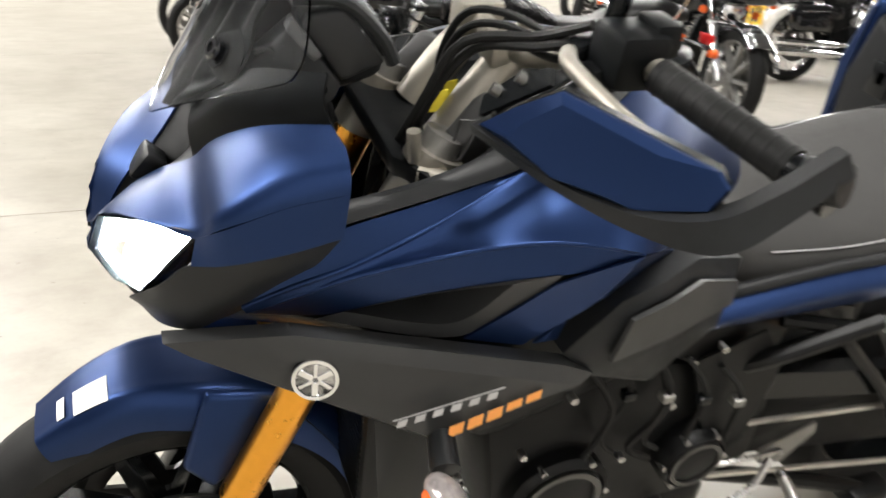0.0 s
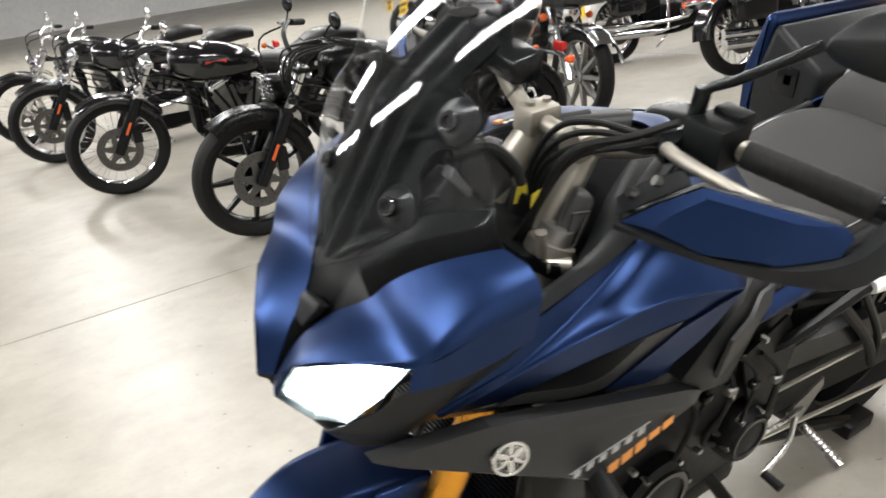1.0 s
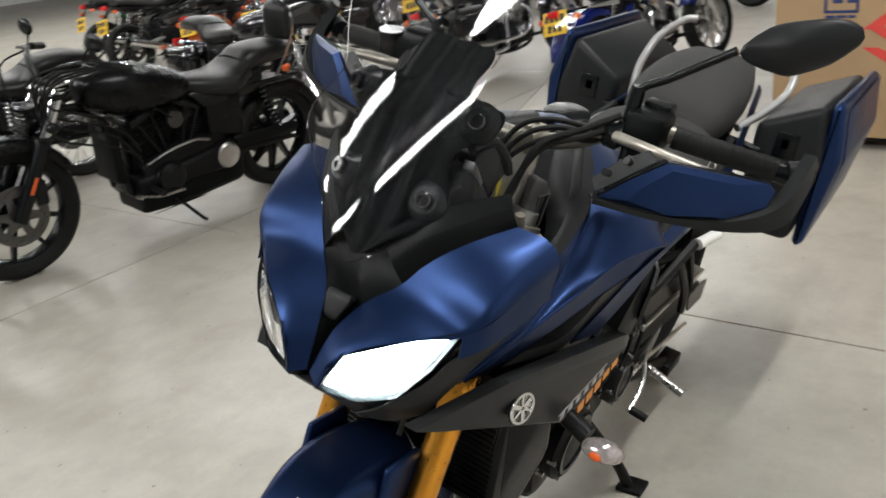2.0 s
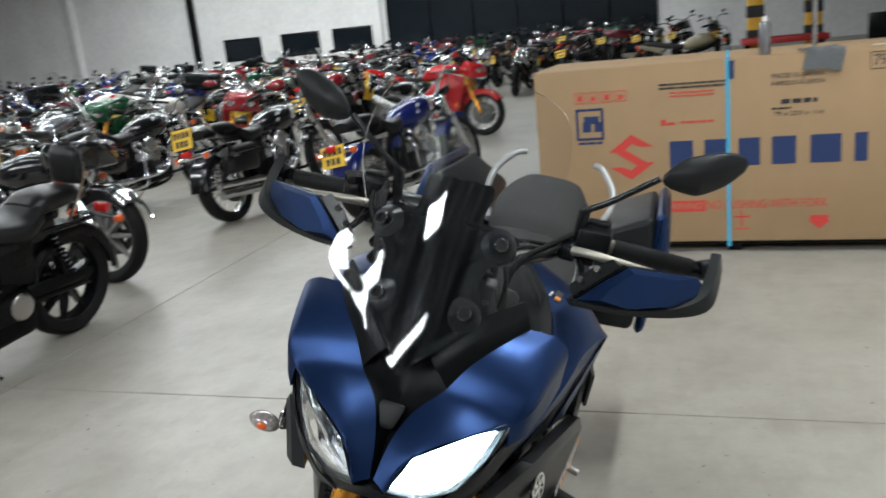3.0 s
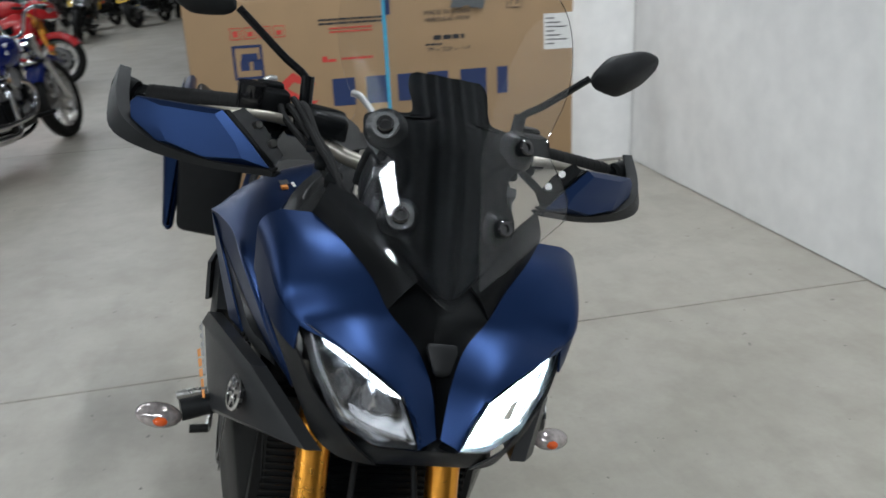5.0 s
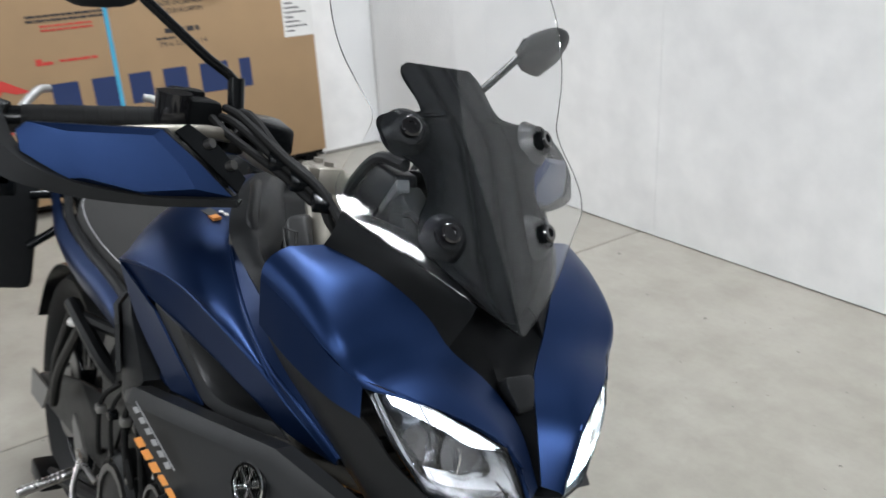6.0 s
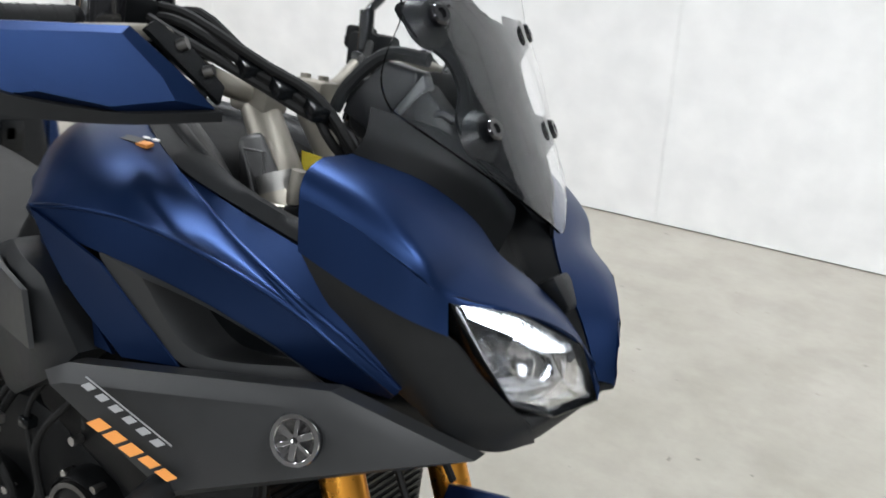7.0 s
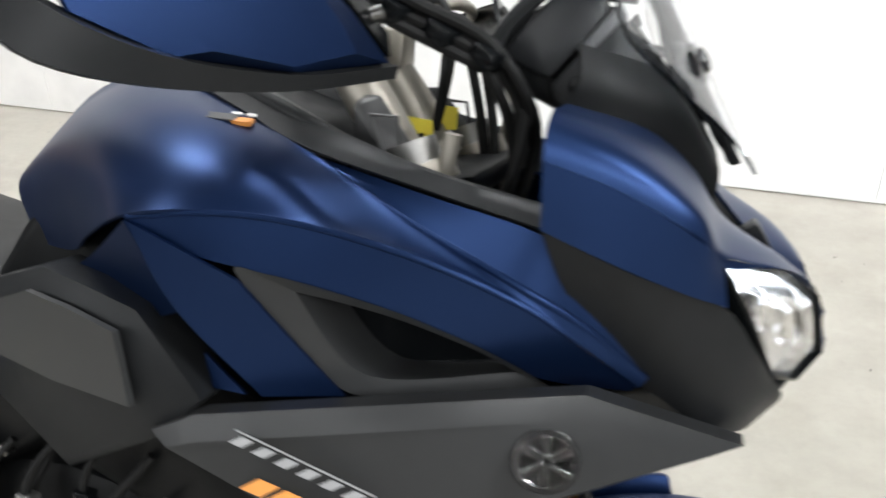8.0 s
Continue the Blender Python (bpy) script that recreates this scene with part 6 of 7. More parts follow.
for s in (1, -1):
    f = (lambda b: b) if s > 0 else mirror
    case = part("pannier", f(hull([(x, y, z) for x, k in ((-1.15, 0.0), (-1.66, -0.02)) for y, z in ((0.205, 0.950 + k), (0.356, 1.035 + k), (0.388, 0.88), (0.366, 0.66 - k), (0.215, 0.65 - k))], 0.020, 3)), TEXT_BLACK, bike, "black hard side pannier with blue lid")
    part("pannier_lid", f(hull([(x, y, z) for x, k in ((-1.16, 0.0), (-1.67, -0.02)) for y, z in ((0.364, 1.045 + k), (0.392, 1.050 + k), (0.425, 0.90), (0.404, 0.655 - k), (0.376, 0.65 - k))], 0.018, 3)), BLUE, case, "matt blue pannier lid")
    part("lid_panel", f(hull([(x, y, z) for x in (-1.19, -1.62) for y, z in ((0.400, 1.030), (0.430, 0.905), (0.410, 0.730), (0.405, 0.90))], 0.006)), BLUE, case, "matt blue lid panel")
    part("latch", f(join(block(-1.158, -1.146, 0.262, 0.318, 0.875, 0.945, 0.004), block(-1.164, -1.146, 0.275, 0.300, 0.90, 0.93, 0.003))), BLACK, case)
    case.location = (-0.270, -0.012 * s, -0.038)
    part("carrier", f(join(rod((-1.42, 0.10, 0.85), (-1.42, 0.22, 0.84), 0.010), rod((-1.42, 0.10, 0.80), (-1.42, 0.22, 0.72), 0.010))), BLACK, bike)
    # footrests
    bracket = part("peg_bracket", f(join(tube([(-0.84, 0.16, 0.615), (-0.89, 0.19, 0.655), (-1.04, 0.212, 0.715)], 0.015, 8, 10), tube([(-0.90, 0.16, 0.70), (-1.00, 0.20, 0.70), (-1.04, 0.21, 0.705)], 0.012, 8, 10))), DARKMETAL, bike, "black passenger peg bracket")
    part("passenger_peg", f(tube([(-1.040, 0.222, 0.717), (-1.128, 0.240, 0.717)] if s > 0 else [(-1.000, 0.200, 0.690), (-1.085, 0.196, 0.660)], 0.0135, 14)), WHITE_PAINT, bracket, "white wrapped folded foot peg")
    part("peg_hanger", f(join(tube([(-0.985, 0.205, 0.690), (-1.17, 0.195, 0.52), (-1.29, 0.175, 0.385)], 0.011, 8, 10), tube([(-1.05, 0.205, 0.700), (-1.21, 0.195, 0.52), (-1.29, 0.175, 0.395)], 0.009, 8, 10))), DARKMETAL, bracket)
    part("heel_plate", f(slab([(-1.045, 0.188, 0.475), (-1.055, 0.188, 0.450), (-1.005, 0.188, 0.385), (-0.955, 0.188, 0.395), (-0.945, 0.188, 0.430)], 0.005, 0.0015)), ALU, bike, "aluminium heel plate")
    peg = part("rider_peg", f(tube([(-1.015, 0.195, 0.360), (-1.002, 0.300, 0.338)], 0.010, 14)), STEEL, bike, "knurled metal foot peg")
    for k in range(9):
        part("peg_ridge", f(moved(lathe([(0.0102, -0.003), (0.0118, 0), (0.0102, 0.003)], 12), pose(-1.013 + 0.001 * k, 0.215 + 0.0092 * k, 0.356 - 0.0019 * k))), STEEL, peg)
    part("foot_lever", f(join(tube([(-0.975, 0.195, 0.405), (-0.935, 0.215, 0.365), (-0.862, 0.222, 0.336)], 0.006, 8, 10), tube([(-0.862, 0.218, 0.335), (-0.862, 0.256, 0.331)], 0.007, 8), tube([(-0.99, 0.195, 0.42), (-0.90, 0.205, 0.435), (-0.84, 0.200, 0.43)], 0.005, 8, 8))), STEEL, bike)
    part("lever_rubber", f(tube([(-0.862, 0.222, 0.335), (-0.862, 0.264, 0.330)], 0.010, 10)), RUBBER, bike)
stand = part("side_stand", tube([(-0.80, 0.13, 0.30), (-0.88, 0.22, 0.15), (-0.905, 0.262, 0.072)], 0.014, 12, 10), DARKMETAL, bike, "black side stand folded out")
part("stand_foot", hull([(-0.88, 0.235, 0.076), (-0.88, 0.30, 0.092), (-0.94, 0.235, 0.076), (-0.94, 0.30, 0.092), (-0.88, 0.237, 0.064), (-0.88, 0.302, 0.080), (-0.94, 0.237, 0.064), (-0.94, 0.302, 0.080)], 0.003), DARKMETAL, stand)


# ---- the other motorcycles ----
BLACK_SEAT = mat("black_seat_vinyl", (0.007, 0.007, 0.0075), 0.36, 0, 0.2, 40, 0.1, 500, spec=0.35)


def paint(name, colour, rough=0.12, metal=0.0):
    return mat(name, colour, rough, metal, 0.05, 20, 0, 200, 0.6)


def spoked_wheel(R, w, rim, parent, count=36):
    r = R - 0.078
    h = w * 0.30
    part("rim", lathe([(r + 0.006, h), (r + 0.010, h * 1.15), (r - 0.006, h), (r - 0.014, h * 0.4), (r - 0.014, -h * 0.4), (r - 0.006, -h), (r + 0.010, -h * 1.15), (r + 0.006, -h), (r + 0.006, h)], 48), rim, parent)
    bits = [lathe([(0.036, 0.055), (0.024, 0.062), (0.012, 0.066), (0.012, -0.066), (0.024, -0.062), (0.036, -0.055), (0.026, -0.04), (0.026, 0.04), (0.036, 0.055)], 20)]
    for k in range(count):
        a = 2 * math.pi * k / count
        s = 1 if k % 2 else -1
        b = a + (0.5 if (k // 2) % 2 else -0.5)
        bits.append(rod((0.032 * math.cos(b), 0.048 * s, 0.032 * math.sin(b)), ((r - 0.012) * math.cos(a), 0.006 * s, (r - 0.012) * math.sin(a)), 0.0022, 4))
    part("spokes", join(*bits), CHROME, parent)


def wheel(name, x, R, w, parent, style, rim=None, discs=(0.07,), spokes=9, holes=False):
    ob = empty(name)
    ob.parent = parent
    ob.location = (x, 0, R)
    if style == "spoke":
        spoked_wheel(R, w, rim or CHROME, ob)
    else:
        part("rim", join(cast_rim(R, w), *[cast_spoke(R, w, 2 * math.pi * k / spokes) for k in range(spokes)]), rim or BLACK, ob)
    tyre(R, w, "tyre", ob)
    for y in discs:
        d = part("brake_disc", disc(0.145, y), DISC, ob)
        if holes:
            pts = [(rr * math.cos(a), rr * math.sin(a)) for i in range(12) for rr, a in ((0.105, i * 0.5236), (0.118, i * 0.5236 + 0.17), (0.130, i * 0.5236 + 0.34))]
            part("disc_holes", join(*[rod((px, y - 0.003, pz), (px, y + 0.003, pz), 0.0035, 6) for px, pz in pts]), RUBBER, d)
    return ob


def arc_fender(x, R, w, a0, a1, gap, depth, n=9):
    rows = []
    for j in range(9):
        u = -1 + j / 4
        d = depth * max(0, abs(u) - 0.55) / 0.45
        rows.append([(x + (R + gap - d) * math.cos(radians(a0 + (a1 - a0) * i / (n - 1))), math.copysign(min(1, abs(u) / 0.7) ** 0.8, u) * w, R + (R + gap - d) * math.sin(radians(a0 + (a1 - a0) * i / (n - 1)))) for i in range(n)])
    return skin(rows, 20, 2, 0.003)


def cylinder_fins(cx, cz, tilt):
    rows = []
    for k in range(11):
        s = 0.074 + 0.008 * (k > 6)
        z = 0.03 + k * 0.016
        rows += [(0.060, z), (s, z + 0.001), (s, z + 0.006), (0.060, z + 0.007)]
    rows = [(0.062, 0.0)] + rows + [(0.062, 0.22)]
    return moved(loft([[Vector((sx * s, sy * s * 1.05, z)) for sx, sy in ((-1, -1), (1, -1), (1, 1), (-1, 1))] for s, z in rows]), pose(cx, 0, cz, 0, tilt, 0))


def front_end(root, fx, R, leg, leg_low, yspan, top_z, rake, bars, lamp=True, lamp_mat=CHROME, lamp_r=0.075, grille=False, bar_mat=CHROME, bar_w=0.40, bar_rise=0.18, reflector=True, amber=True, simple=False):
    """Fork, headlamp, bar, mirrors of an upright bike; returns the head's x."""
    t = math.tan(radians(rake))

    def at(z):
        return fx - (z - R) * t

    for s in (1, -1):
        part("fork_leg", tube([(at(top_z), s * yspan, top_z), (at(R + 0.30), s * yspan, R + 0.30)], 0.027, 14), leg, root)
        part("fork_slider", tube([(at(R + 0.32), s * yspan, R + 0.32), (at(R - 0.02), s * yspan, R - 0.02)], (0.036, 0.031), 14), leg_low, root)
        if not simple:
            part("brake_caliper", hull([(at(R + 0.10) - 0.10 + dx, s * yspan - s * 0.04 + dy, R + 0.02 + dz) for dx in (0, 0.06) for dy in (-0.025, 0.025) for dz in (0, 0.12)], 0.01), leg_low, root)
        if reflector and s > 0:
            part("reflector", moved(block(-0.008, 0.008, -0.003, 0.003, -0.042, 0.042, 0.002), pose(at(R + 0.14), yspan + 0.031, R + 0.14, 0, -rake, 0)), ORANGE_GLASS, root)
    for z in (top_z - 0.02, top_z - 0.20):
        part("fork_yoke", hull([(at(z) + dx, s * (yspan + 0.03), z + dz) for dx in (-0.035, 0.035) for s in (1, -1) for dz in (-0.015, 0.015)], 0.008), bar_mat, root)
    hx = at(top_z - 0.08)
    if lamp:
        lx = hx + 0.10
        lz = top_z - 0.11
        hl = part("headlamp", moved(lathe([(0.001, -0.11), (lamp_r * 0.6, -0.10), (lamp_r * 0.95, -0.05), (lamp_r, 0.0), (lamp_r * 1.06, 0.012), (lamp_r * 0.98, 0.02), (lamp_r * 0.9, 0.014)], 28, "X"), pose(lx, 0, lz)), lamp_mat, root, "round headlamp")
        part("lamp_lens", moved(lathe([(lamp_r * 0.92, 0.014), (lamp_r * 0.6, 0.026), (0.001, 0.030)], 24, "X"), pose(lx, 0, lz)), REFLECTOR, hl)
        if grille:
            part("lamp_grille", join(*[block(lx + 0.02, lx + 0.04, -lamp_r, lamp_r, lz - 0.06 + k * 0.02, lz - 0.052 + k * 0.02) for k in range(7)]), BLACK, hl)
    bz = top_z + bar_rise
    bx = hx - 0.05
    part("handlebar", tube([(bx - 0.20, -bar_w, bz - 0.03), (bx - 0.08, -bar_w * 0.70, bz), (bx, -bar_w * 0.35, bz - 0.03), (bx, -0.06, top_z + 0.03), (bx, 0.06, top_z + 0.03), (bx, bar_w * 0.35, bz - 0.03), (bx - 0.08, bar_w * 0.70, bz), (bx - 0.20, bar_w, bz - 0.03)], 0.013, 10, 40), bar_mat, root)
    for s in (1, -1):
        part("grip", tube([(bx - 0.10, s * bar_w * 0.74, bz - 0.003), (bx - 0.205, s * bar_w * 1.01, bz - 0.032)], 0.018, 12), RUBBER, root)
        if simple:
            part("mirror", moved(ball((0, 0, 0), 0.018, 0.062, 0.042, 12, 8), pose(bx - 0.10, s * (bar_w * 0.78), bz + 0.09)), bar_mat, root)
            continue
        part("lever", tube([(bx - 0.05, s * bar_w * 0.64, bz), (bx - 0.04, s * bar_w * 0.80, bz), (bx - 0.12, s * bar_w, bz - 0.02)], 0.006, 8, 8), bar_mat, root)
        m = part("mirror", moved(ball((0, 0, 0), 0.018, 0.062, 0.042, 16, 10), pose(bx - 0.10, s * (bar_w * 0.78), bz + 0.09)), bar_mat, root)
        part("mirror_stem", tube([(bx - 0.06, s * bar_w * 0.62, bz + 0.01), (bx - 0.08, s * bar_w * 0.66, bz + 0.05), (bx - 0.10, s * bar_w * 0.76, bz + 0.08)], 0.005, 8, 8), bar_mat, m)
        part("front_indicator", ball((hx + 0.06, s * (yspan + 0.09), top_z - 0.13), 0.030, 0.026, 0.026, 12, 8), ORANGE_GLASS if amber else bar_mat, root)
        part("cable", tube([(bx - 0.05, s * bar_w * 0.6, bz), (hx + 0.08, s * 0.16, bz - 0.05), (hx + 0.05, s * 0.09, top_z - 0.15), (hx - 0.06, s * 0.05, top_z - 0.25)], 0.005, 6, 14), RUBBER, root)
    return hx


def plate(root, x, z, tilt=12):
    p = part("number_plate", moved(block(-0.004, 0.004, -0.114, 0.114, -0.085, 0.085, 0.003, 1), pose(x, 0, z, 0, tilt, 0)), YELLOW, root, "yellow number plate with two rows of dark bars")
    for row, cnt in ((0.036, 4), (-0.038, 3)):
        for k in range(cnt):
            y = (k - (cnt - 1) / 2) * 0.050
            part("plate_bar", moved(block(-0.0062, -0.0042, y - 0.017, y + 0.017, row - 0.026, row + 0.026), pose(x, 0, z, 0, tilt, 0)), INK, p, smooth=0)


def cruiser(label, body, seat_mat=BLACK_SEAT, style="cast", rim=None, fork=CHROME, fork_low=BLACK, bright=CHROME, engine=DARKMETAL, fins=ALU, pipes=CHROME, bags=False, shield=False, backrest=False,
            grille=False, chrome_fender=False, fat=False, low=False, badge_mat=None, pillion=True, sissy=False, with_plate=True, fender_mat=None, white_side=False, amber=True, simple=False, dense=False):
    """A V-twin cruiser, front axle ahead on +x, standing on its own origin."""
    root = empty("cruiser_motorcycle")
    tagged(root, label, "motorcycle", "parked motorcycles")
    fx, rx = 0.86, -0.72
    Rf, Rr = (0.33, 0.31)
    rw_w = 0.22 if fat else 0.145
    wheel("front_wheel", fx, Rf, 0.11 if not fat else 0.12, root, style, rim, (0.075,), 9, not simple)
    wheel("rear_wheel", rx, Rr, rw_w, root, style if not fat else "cast", rim, (-0.09,), 9)
    fm = fender_mat or body
    part("front_fender", arc_fender(fx, Rf, 0.072, 55, 150, 0.022, 0.05), fm, root)
    if chrome_fender:
        part("fender_trim", arc_fender(fx, Rf, 0.078, 40, 60, 0.026, 0.05), CHROME, root)
        part("fender_rail", tube([(fx + (Rf + 0.03) * math.cos(radians(a)), 0.082, Rf + (Rf - 0.02) * math.sin(radians(a))) for a in range(20, 150, 12)], 0.012, 8), CHROME, root)
    part("rear_fender", arc_fender(rx, Rr, rw_w * 0.5 + 0.022, 18 if not low else 60, 178, 0.035, 0.07, 11), fm, root)
    hx = front_end(root, fx, Rf, fork, fork_low, 0.10, 0.86, 29, True, lamp_mat=bright, grille=grille, bar_mat=bright, bar_rise=0.14 if not sissy else 0.2, amber=amber, simple=simple)
    # tank
    part("fuel_tank", loft([oval((x, 0, z), w, h, 20, 2.4) for x, w, z, h in ((0.44, 0.08, 0.80, 0.10), (0.40, 0.18, 0.80, 0.18), (0.26, 0.30, 0.785, 0.26), (0.08, 0.31, 0.765, 0.25), (-0.08, 0.23, 0.74, 0.18), (-0.18, 0.12, 0.72, 0.09))], 18), body, root)
    if not simple:
        part("tank_cap", moved(lathe([(0.032, 0), (0.032, 0.012), (0.02, 0.018), (0.001, 0.018)], 20, "Z"), pose(0.20, 0.05, 0.900)), CHROME, root)
    if badge_mat:
        for s in (1, -1):
            part("tank_badge", moved(block(-0.07, 0.07, -0.004, 0.004, -0.018, 0.018, 0.003, 1), pose(0.16, s * 0.150, 0.79, s * -4, 0, 0)), badge_mat, root)
    if white_side:
        for s in (1, -1):
            part("tank_panel", hull([(0.36, s * 0.115, 0.86), (0.08, s * 0.140, 0.85), (0.32, s * 0.145, 0.76), (0.04, s * 0.155, 0.76), (0.30, s * 0.11, 0.80), (0.05, s * 0.10, 0.80)], 0.006), WHITE_PAINT, root, "white tank panel")
    # seat
    part("seat", loft([oval((x, 0, z), w, h, 16, 2.6) for x, w, z, h in ((-0.10, 0.14, 0.735, 0.08), (-0.20, 0.26, 0.715, 0.12), (-0.38, 0.34, 0.700, 0.14), (-0.50, 0.30, 0.755, 0.14))], 16), seat_mat, root)
    if pillion:
        part("pillion_seat", loft([oval((x, 0, z), w, h, 16, 2.6) for x, w, z, h in ((-0.47, 0.22, 0.77, 0.10), (-0.56, 0.26, 0.800, 0.13), (-0.74, 0.23, 0.810, 0.12), (-0.88, 0.15, 0.795, 0.08))], 14), seat_mat, root)
    if backrest:
        part("backrest", hull([(-0.86, y, z) for y in (-0.11, 0.11) for z in (0.86, 1.06)] + [(-0.80, y, z) for y in (-0.10, 0.10) for z in (0.85, 1.04)] + [(-0.83, 0, 1.09)], 0.03, 3), seat_mat, root)
    if backrest or sissy:
        part("sissy_bar", tube([(-0.70, -0.11, 0.68), (-0.84, -0.10, 0.88), (-0.88, -0.05, 1.02), (-0.885, 0.05, 1.02), (-0.84, 0.10, 0.88), (-0.70, 0.11, 0.68)], 0.009, 8, 30), CHROME, root)
    # engine
    part("crankcase", join(hull([(0.22, y, z) for y in (-0.12, 0.12) for z in (0.24, 0.40)] + [(-0.22, y, z) for y in (-0.12, 0.12) for z in (0.22, 0.46)] + [(0.0, y, 0.46) for y in (-0.1, 0.1)], 0.02),
                           hull([(-0.20, y, z) for y in (-0.10, 0.10) for z in (0.25, 0.50)] + [(-0.40, y, z) for y in (-0.10, 0.10) for z in (0.25, 0.48)], 0.02)), engine, root)
    part("front_cylinder", cylinder_fins(0.07, 0.40, 22), fins, root)
    part("rear_cylinder", cylinder_fins(-0.05, 0.40, -22), fins, root)
    part("battery_box", hull([(-0.20, y, z) for y in (-0.12, 0.12) for z in (0.46, 0.66)] + [(-0.42, y, z) for y in (-0.13, 0.13) for z in (0.40, 0.66)], 0.015), engine, root)
    part("front_tube_cover", hull([(0.33, y, 0.66) for y in (-0.05, 0.05)] + [(0.25, y, 0.26) for y in (-0.08, 0.08)] + [(0.31, y, 0.26) for y in (-0.08, 0.08)] + [(0.38, y, 0.68) for y in (-0.05, 0.05)], 0.012), BLACK, root)
    for cx, tl in ((0.07, 22), (-0.05, -22)):
        part("rocker_cover", moved(hull([(x, y, z) for x in (-0.08, 0.08) for y in (-0.085, 0.085) for z in (0.21, 0.25)] + [(0, y, 0.28) for y in (-0.05, 0.05)], 0.012), pose(cx, 0, 0.42, 0, tl, 0)), bright, root)
    part("primary_cover", hull([(0.16, 0.12, 0.36), (0.20, 0.12, 0.30), (-0.34, 0.12, 0.42), (-0.38, 0.12, 0.34), (-0.30, 0.12, 0.25), (0.12, 0.12, 0.25), (0.14, 0.165, 0.345), (0.15, 0.165, 0.30), (-0.31, 0.165, 0.39), (-0.33, 0.165, 0.34), (-0.27, 0.165, 0.27), (0.10, 0.165, 0.27)], 0.014), bright if bright is CHROME else engine, root)
    part("air_cleaner", moved(lathe([(0.085, 0.0), (0.085, 0.05), (0.07, 0.065), (0.001, 0.068)], 28), pose(0.01, -0.10, 0.60) @ Matrix.Diagonal((1, -1, 1, 1))), bright, root)
    if not simple:
        part("timing_cover", moved(lathe([(0.07, 0.0), (0.07, 0.025), (0.05, 0.035), (0.001, 0.035)], 24), pose(0.07, -0.12, 0.36) @ Matrix.Diagonal((1, -1, 1, 1))), bright, root)
    for k, (x0, z0, z1) in enumerate(((0.13, 0.58, 0.30), (-0.11, 0.58, 0.22))):
        part("exhaust_pipe", tube([(x0, -0.09, z0), (x0 + 0.07 - 0.1 * k, -0.15, z0 - 0.06), (x0 + 0.06 - 0.12 * k, -0.165, z1 + 0.10), (x0 - 0.10, -0.17, z1 + 0.01), (-0.36, -0.175, z1), (-0.40, -0.175, z1)], 0.020, 10, 20), pipes, root)
        part("silencer", tube([(-0.38, -0.175 - 0.01 * k, z1), (-0.98, -0.18 - 0.01 * k, z1 + 0.04)], (0.034, 0.040), 16), pipes, root)
    if dense:
        part("engine_core", hull([(0.24, y, z) for y in (-0.05, 0.05) for z in (0.30, 0.62)] + [(-0.44, y, z) for y in (-0.06, 0.06) for z in (0.28, 0.64)] + [(0.1, y, z) for y in (-0.05, 0.05) for z in (0.26, 0.68)], 0.02), MATT_BLACK, root)
        part("oil_pan", hull([(0.26, y, z) for y in (-0.13, 0.13) for z in (0.14, 0.34)] + [(-0.40, y, z) for y in (-0.13, 0.13) for z in (0.15, 0.36)] + [(0.0, y, 0.12) for y in (-0.1, 0.1)] + [(-0.2, 0.15, 0.2), (0.1, 0.15, 0.2)], 0.03), MATT_BLACK, root)
        part("derby_cover", moved(lathe([(0.072, 0.0), (0.072, 0.010), (0.062, 0.018), (0.058, 0.016), (0.001, 0.020)], 28), pose(-0.27, 0.158, 0.335)), STEEL, root, "round polished clutch cover")
        part("stator_cover", moved(lathe([(0.082, 0.0), (0.080, 0.012), (0.068, 0.022), (0.001, 0.024)], 28), pose(0.09, 0.156, 0.312)), BLACK, root)
        part("horn", moved(lathe([(0.045, 0.0), (0.052, 0.02), (0.046, 0.035), (0.001, 0.042)], 24), pose(0.01, 0.105, 0.60)), GLOSS, root, "round gloss black horn")
        part("radiator", hull([(0.36, y, z) for y in (-0.10, 0.10) for z in (0.34, 0.64)] + [(0.31, y, z) for y in (-0.10, 0.10) for z in (0.32, 0.62)], 0.012), MATT_BLACK, root)
        for cx, tl in ((0.07, 22), (-0.05, -22)):
            for dx in (-0.045, 0.045):
                part("push_rod_tube", moved(rod((dx * 0.4, 0.088, 0.02), (dx, 0.075, 0.22), 0.011, 10), pose(cx, 0, 0.42, 0, tl, 0)), DARKMETAL, root)
            part("spark_lead", tube([(cx + 0.02, 0.09, 0.66), (cx + 0.05, 0.13, 0.69), (cx - 0.03, 0.14, 0.62), (-0.02, 0.11, 0.56)], 0.005, 6, 14), RUBBER, root)
        for k, (yy, zz) in enumerate(((0.16, 0.62), (0.12, 0.56), (0.19, 0.70), (0.07, 0.66))):
            part("control_cable", tube([(hx - 0.12, yy + 0.16, 0.985), (hx + 0.03, yy + 0.05, 0.93), (hx + 0.02, yy * 0.7, zz + 0.10), (0.34, 0.10, zz - 0.03), (0.22, 0.12, 0.42 + 0.03 * k)], 0.006, 6, 20), RUBBER, root)
        part("oil_line", tube([(-0.18, 0.13, 0.44), (-0.08, 0.155, 0.47), (0.06, 0.14, 0.45), (0.20, 0.12, 0.40)], 0.008, 8, 16), STEEL, root, "bright oil line")
        part("belt_guard", hull([(-0.34, 0.13, 0.42), (-0.34, 0.15, 0.40), (-0.80, 0.13, 0.40), (-0.80, 0.15, 0.37), (-0.36, 0.14, 0.34), (-0.78, 0.14, 0.33)], 0.006), MATT_BLACK, root)
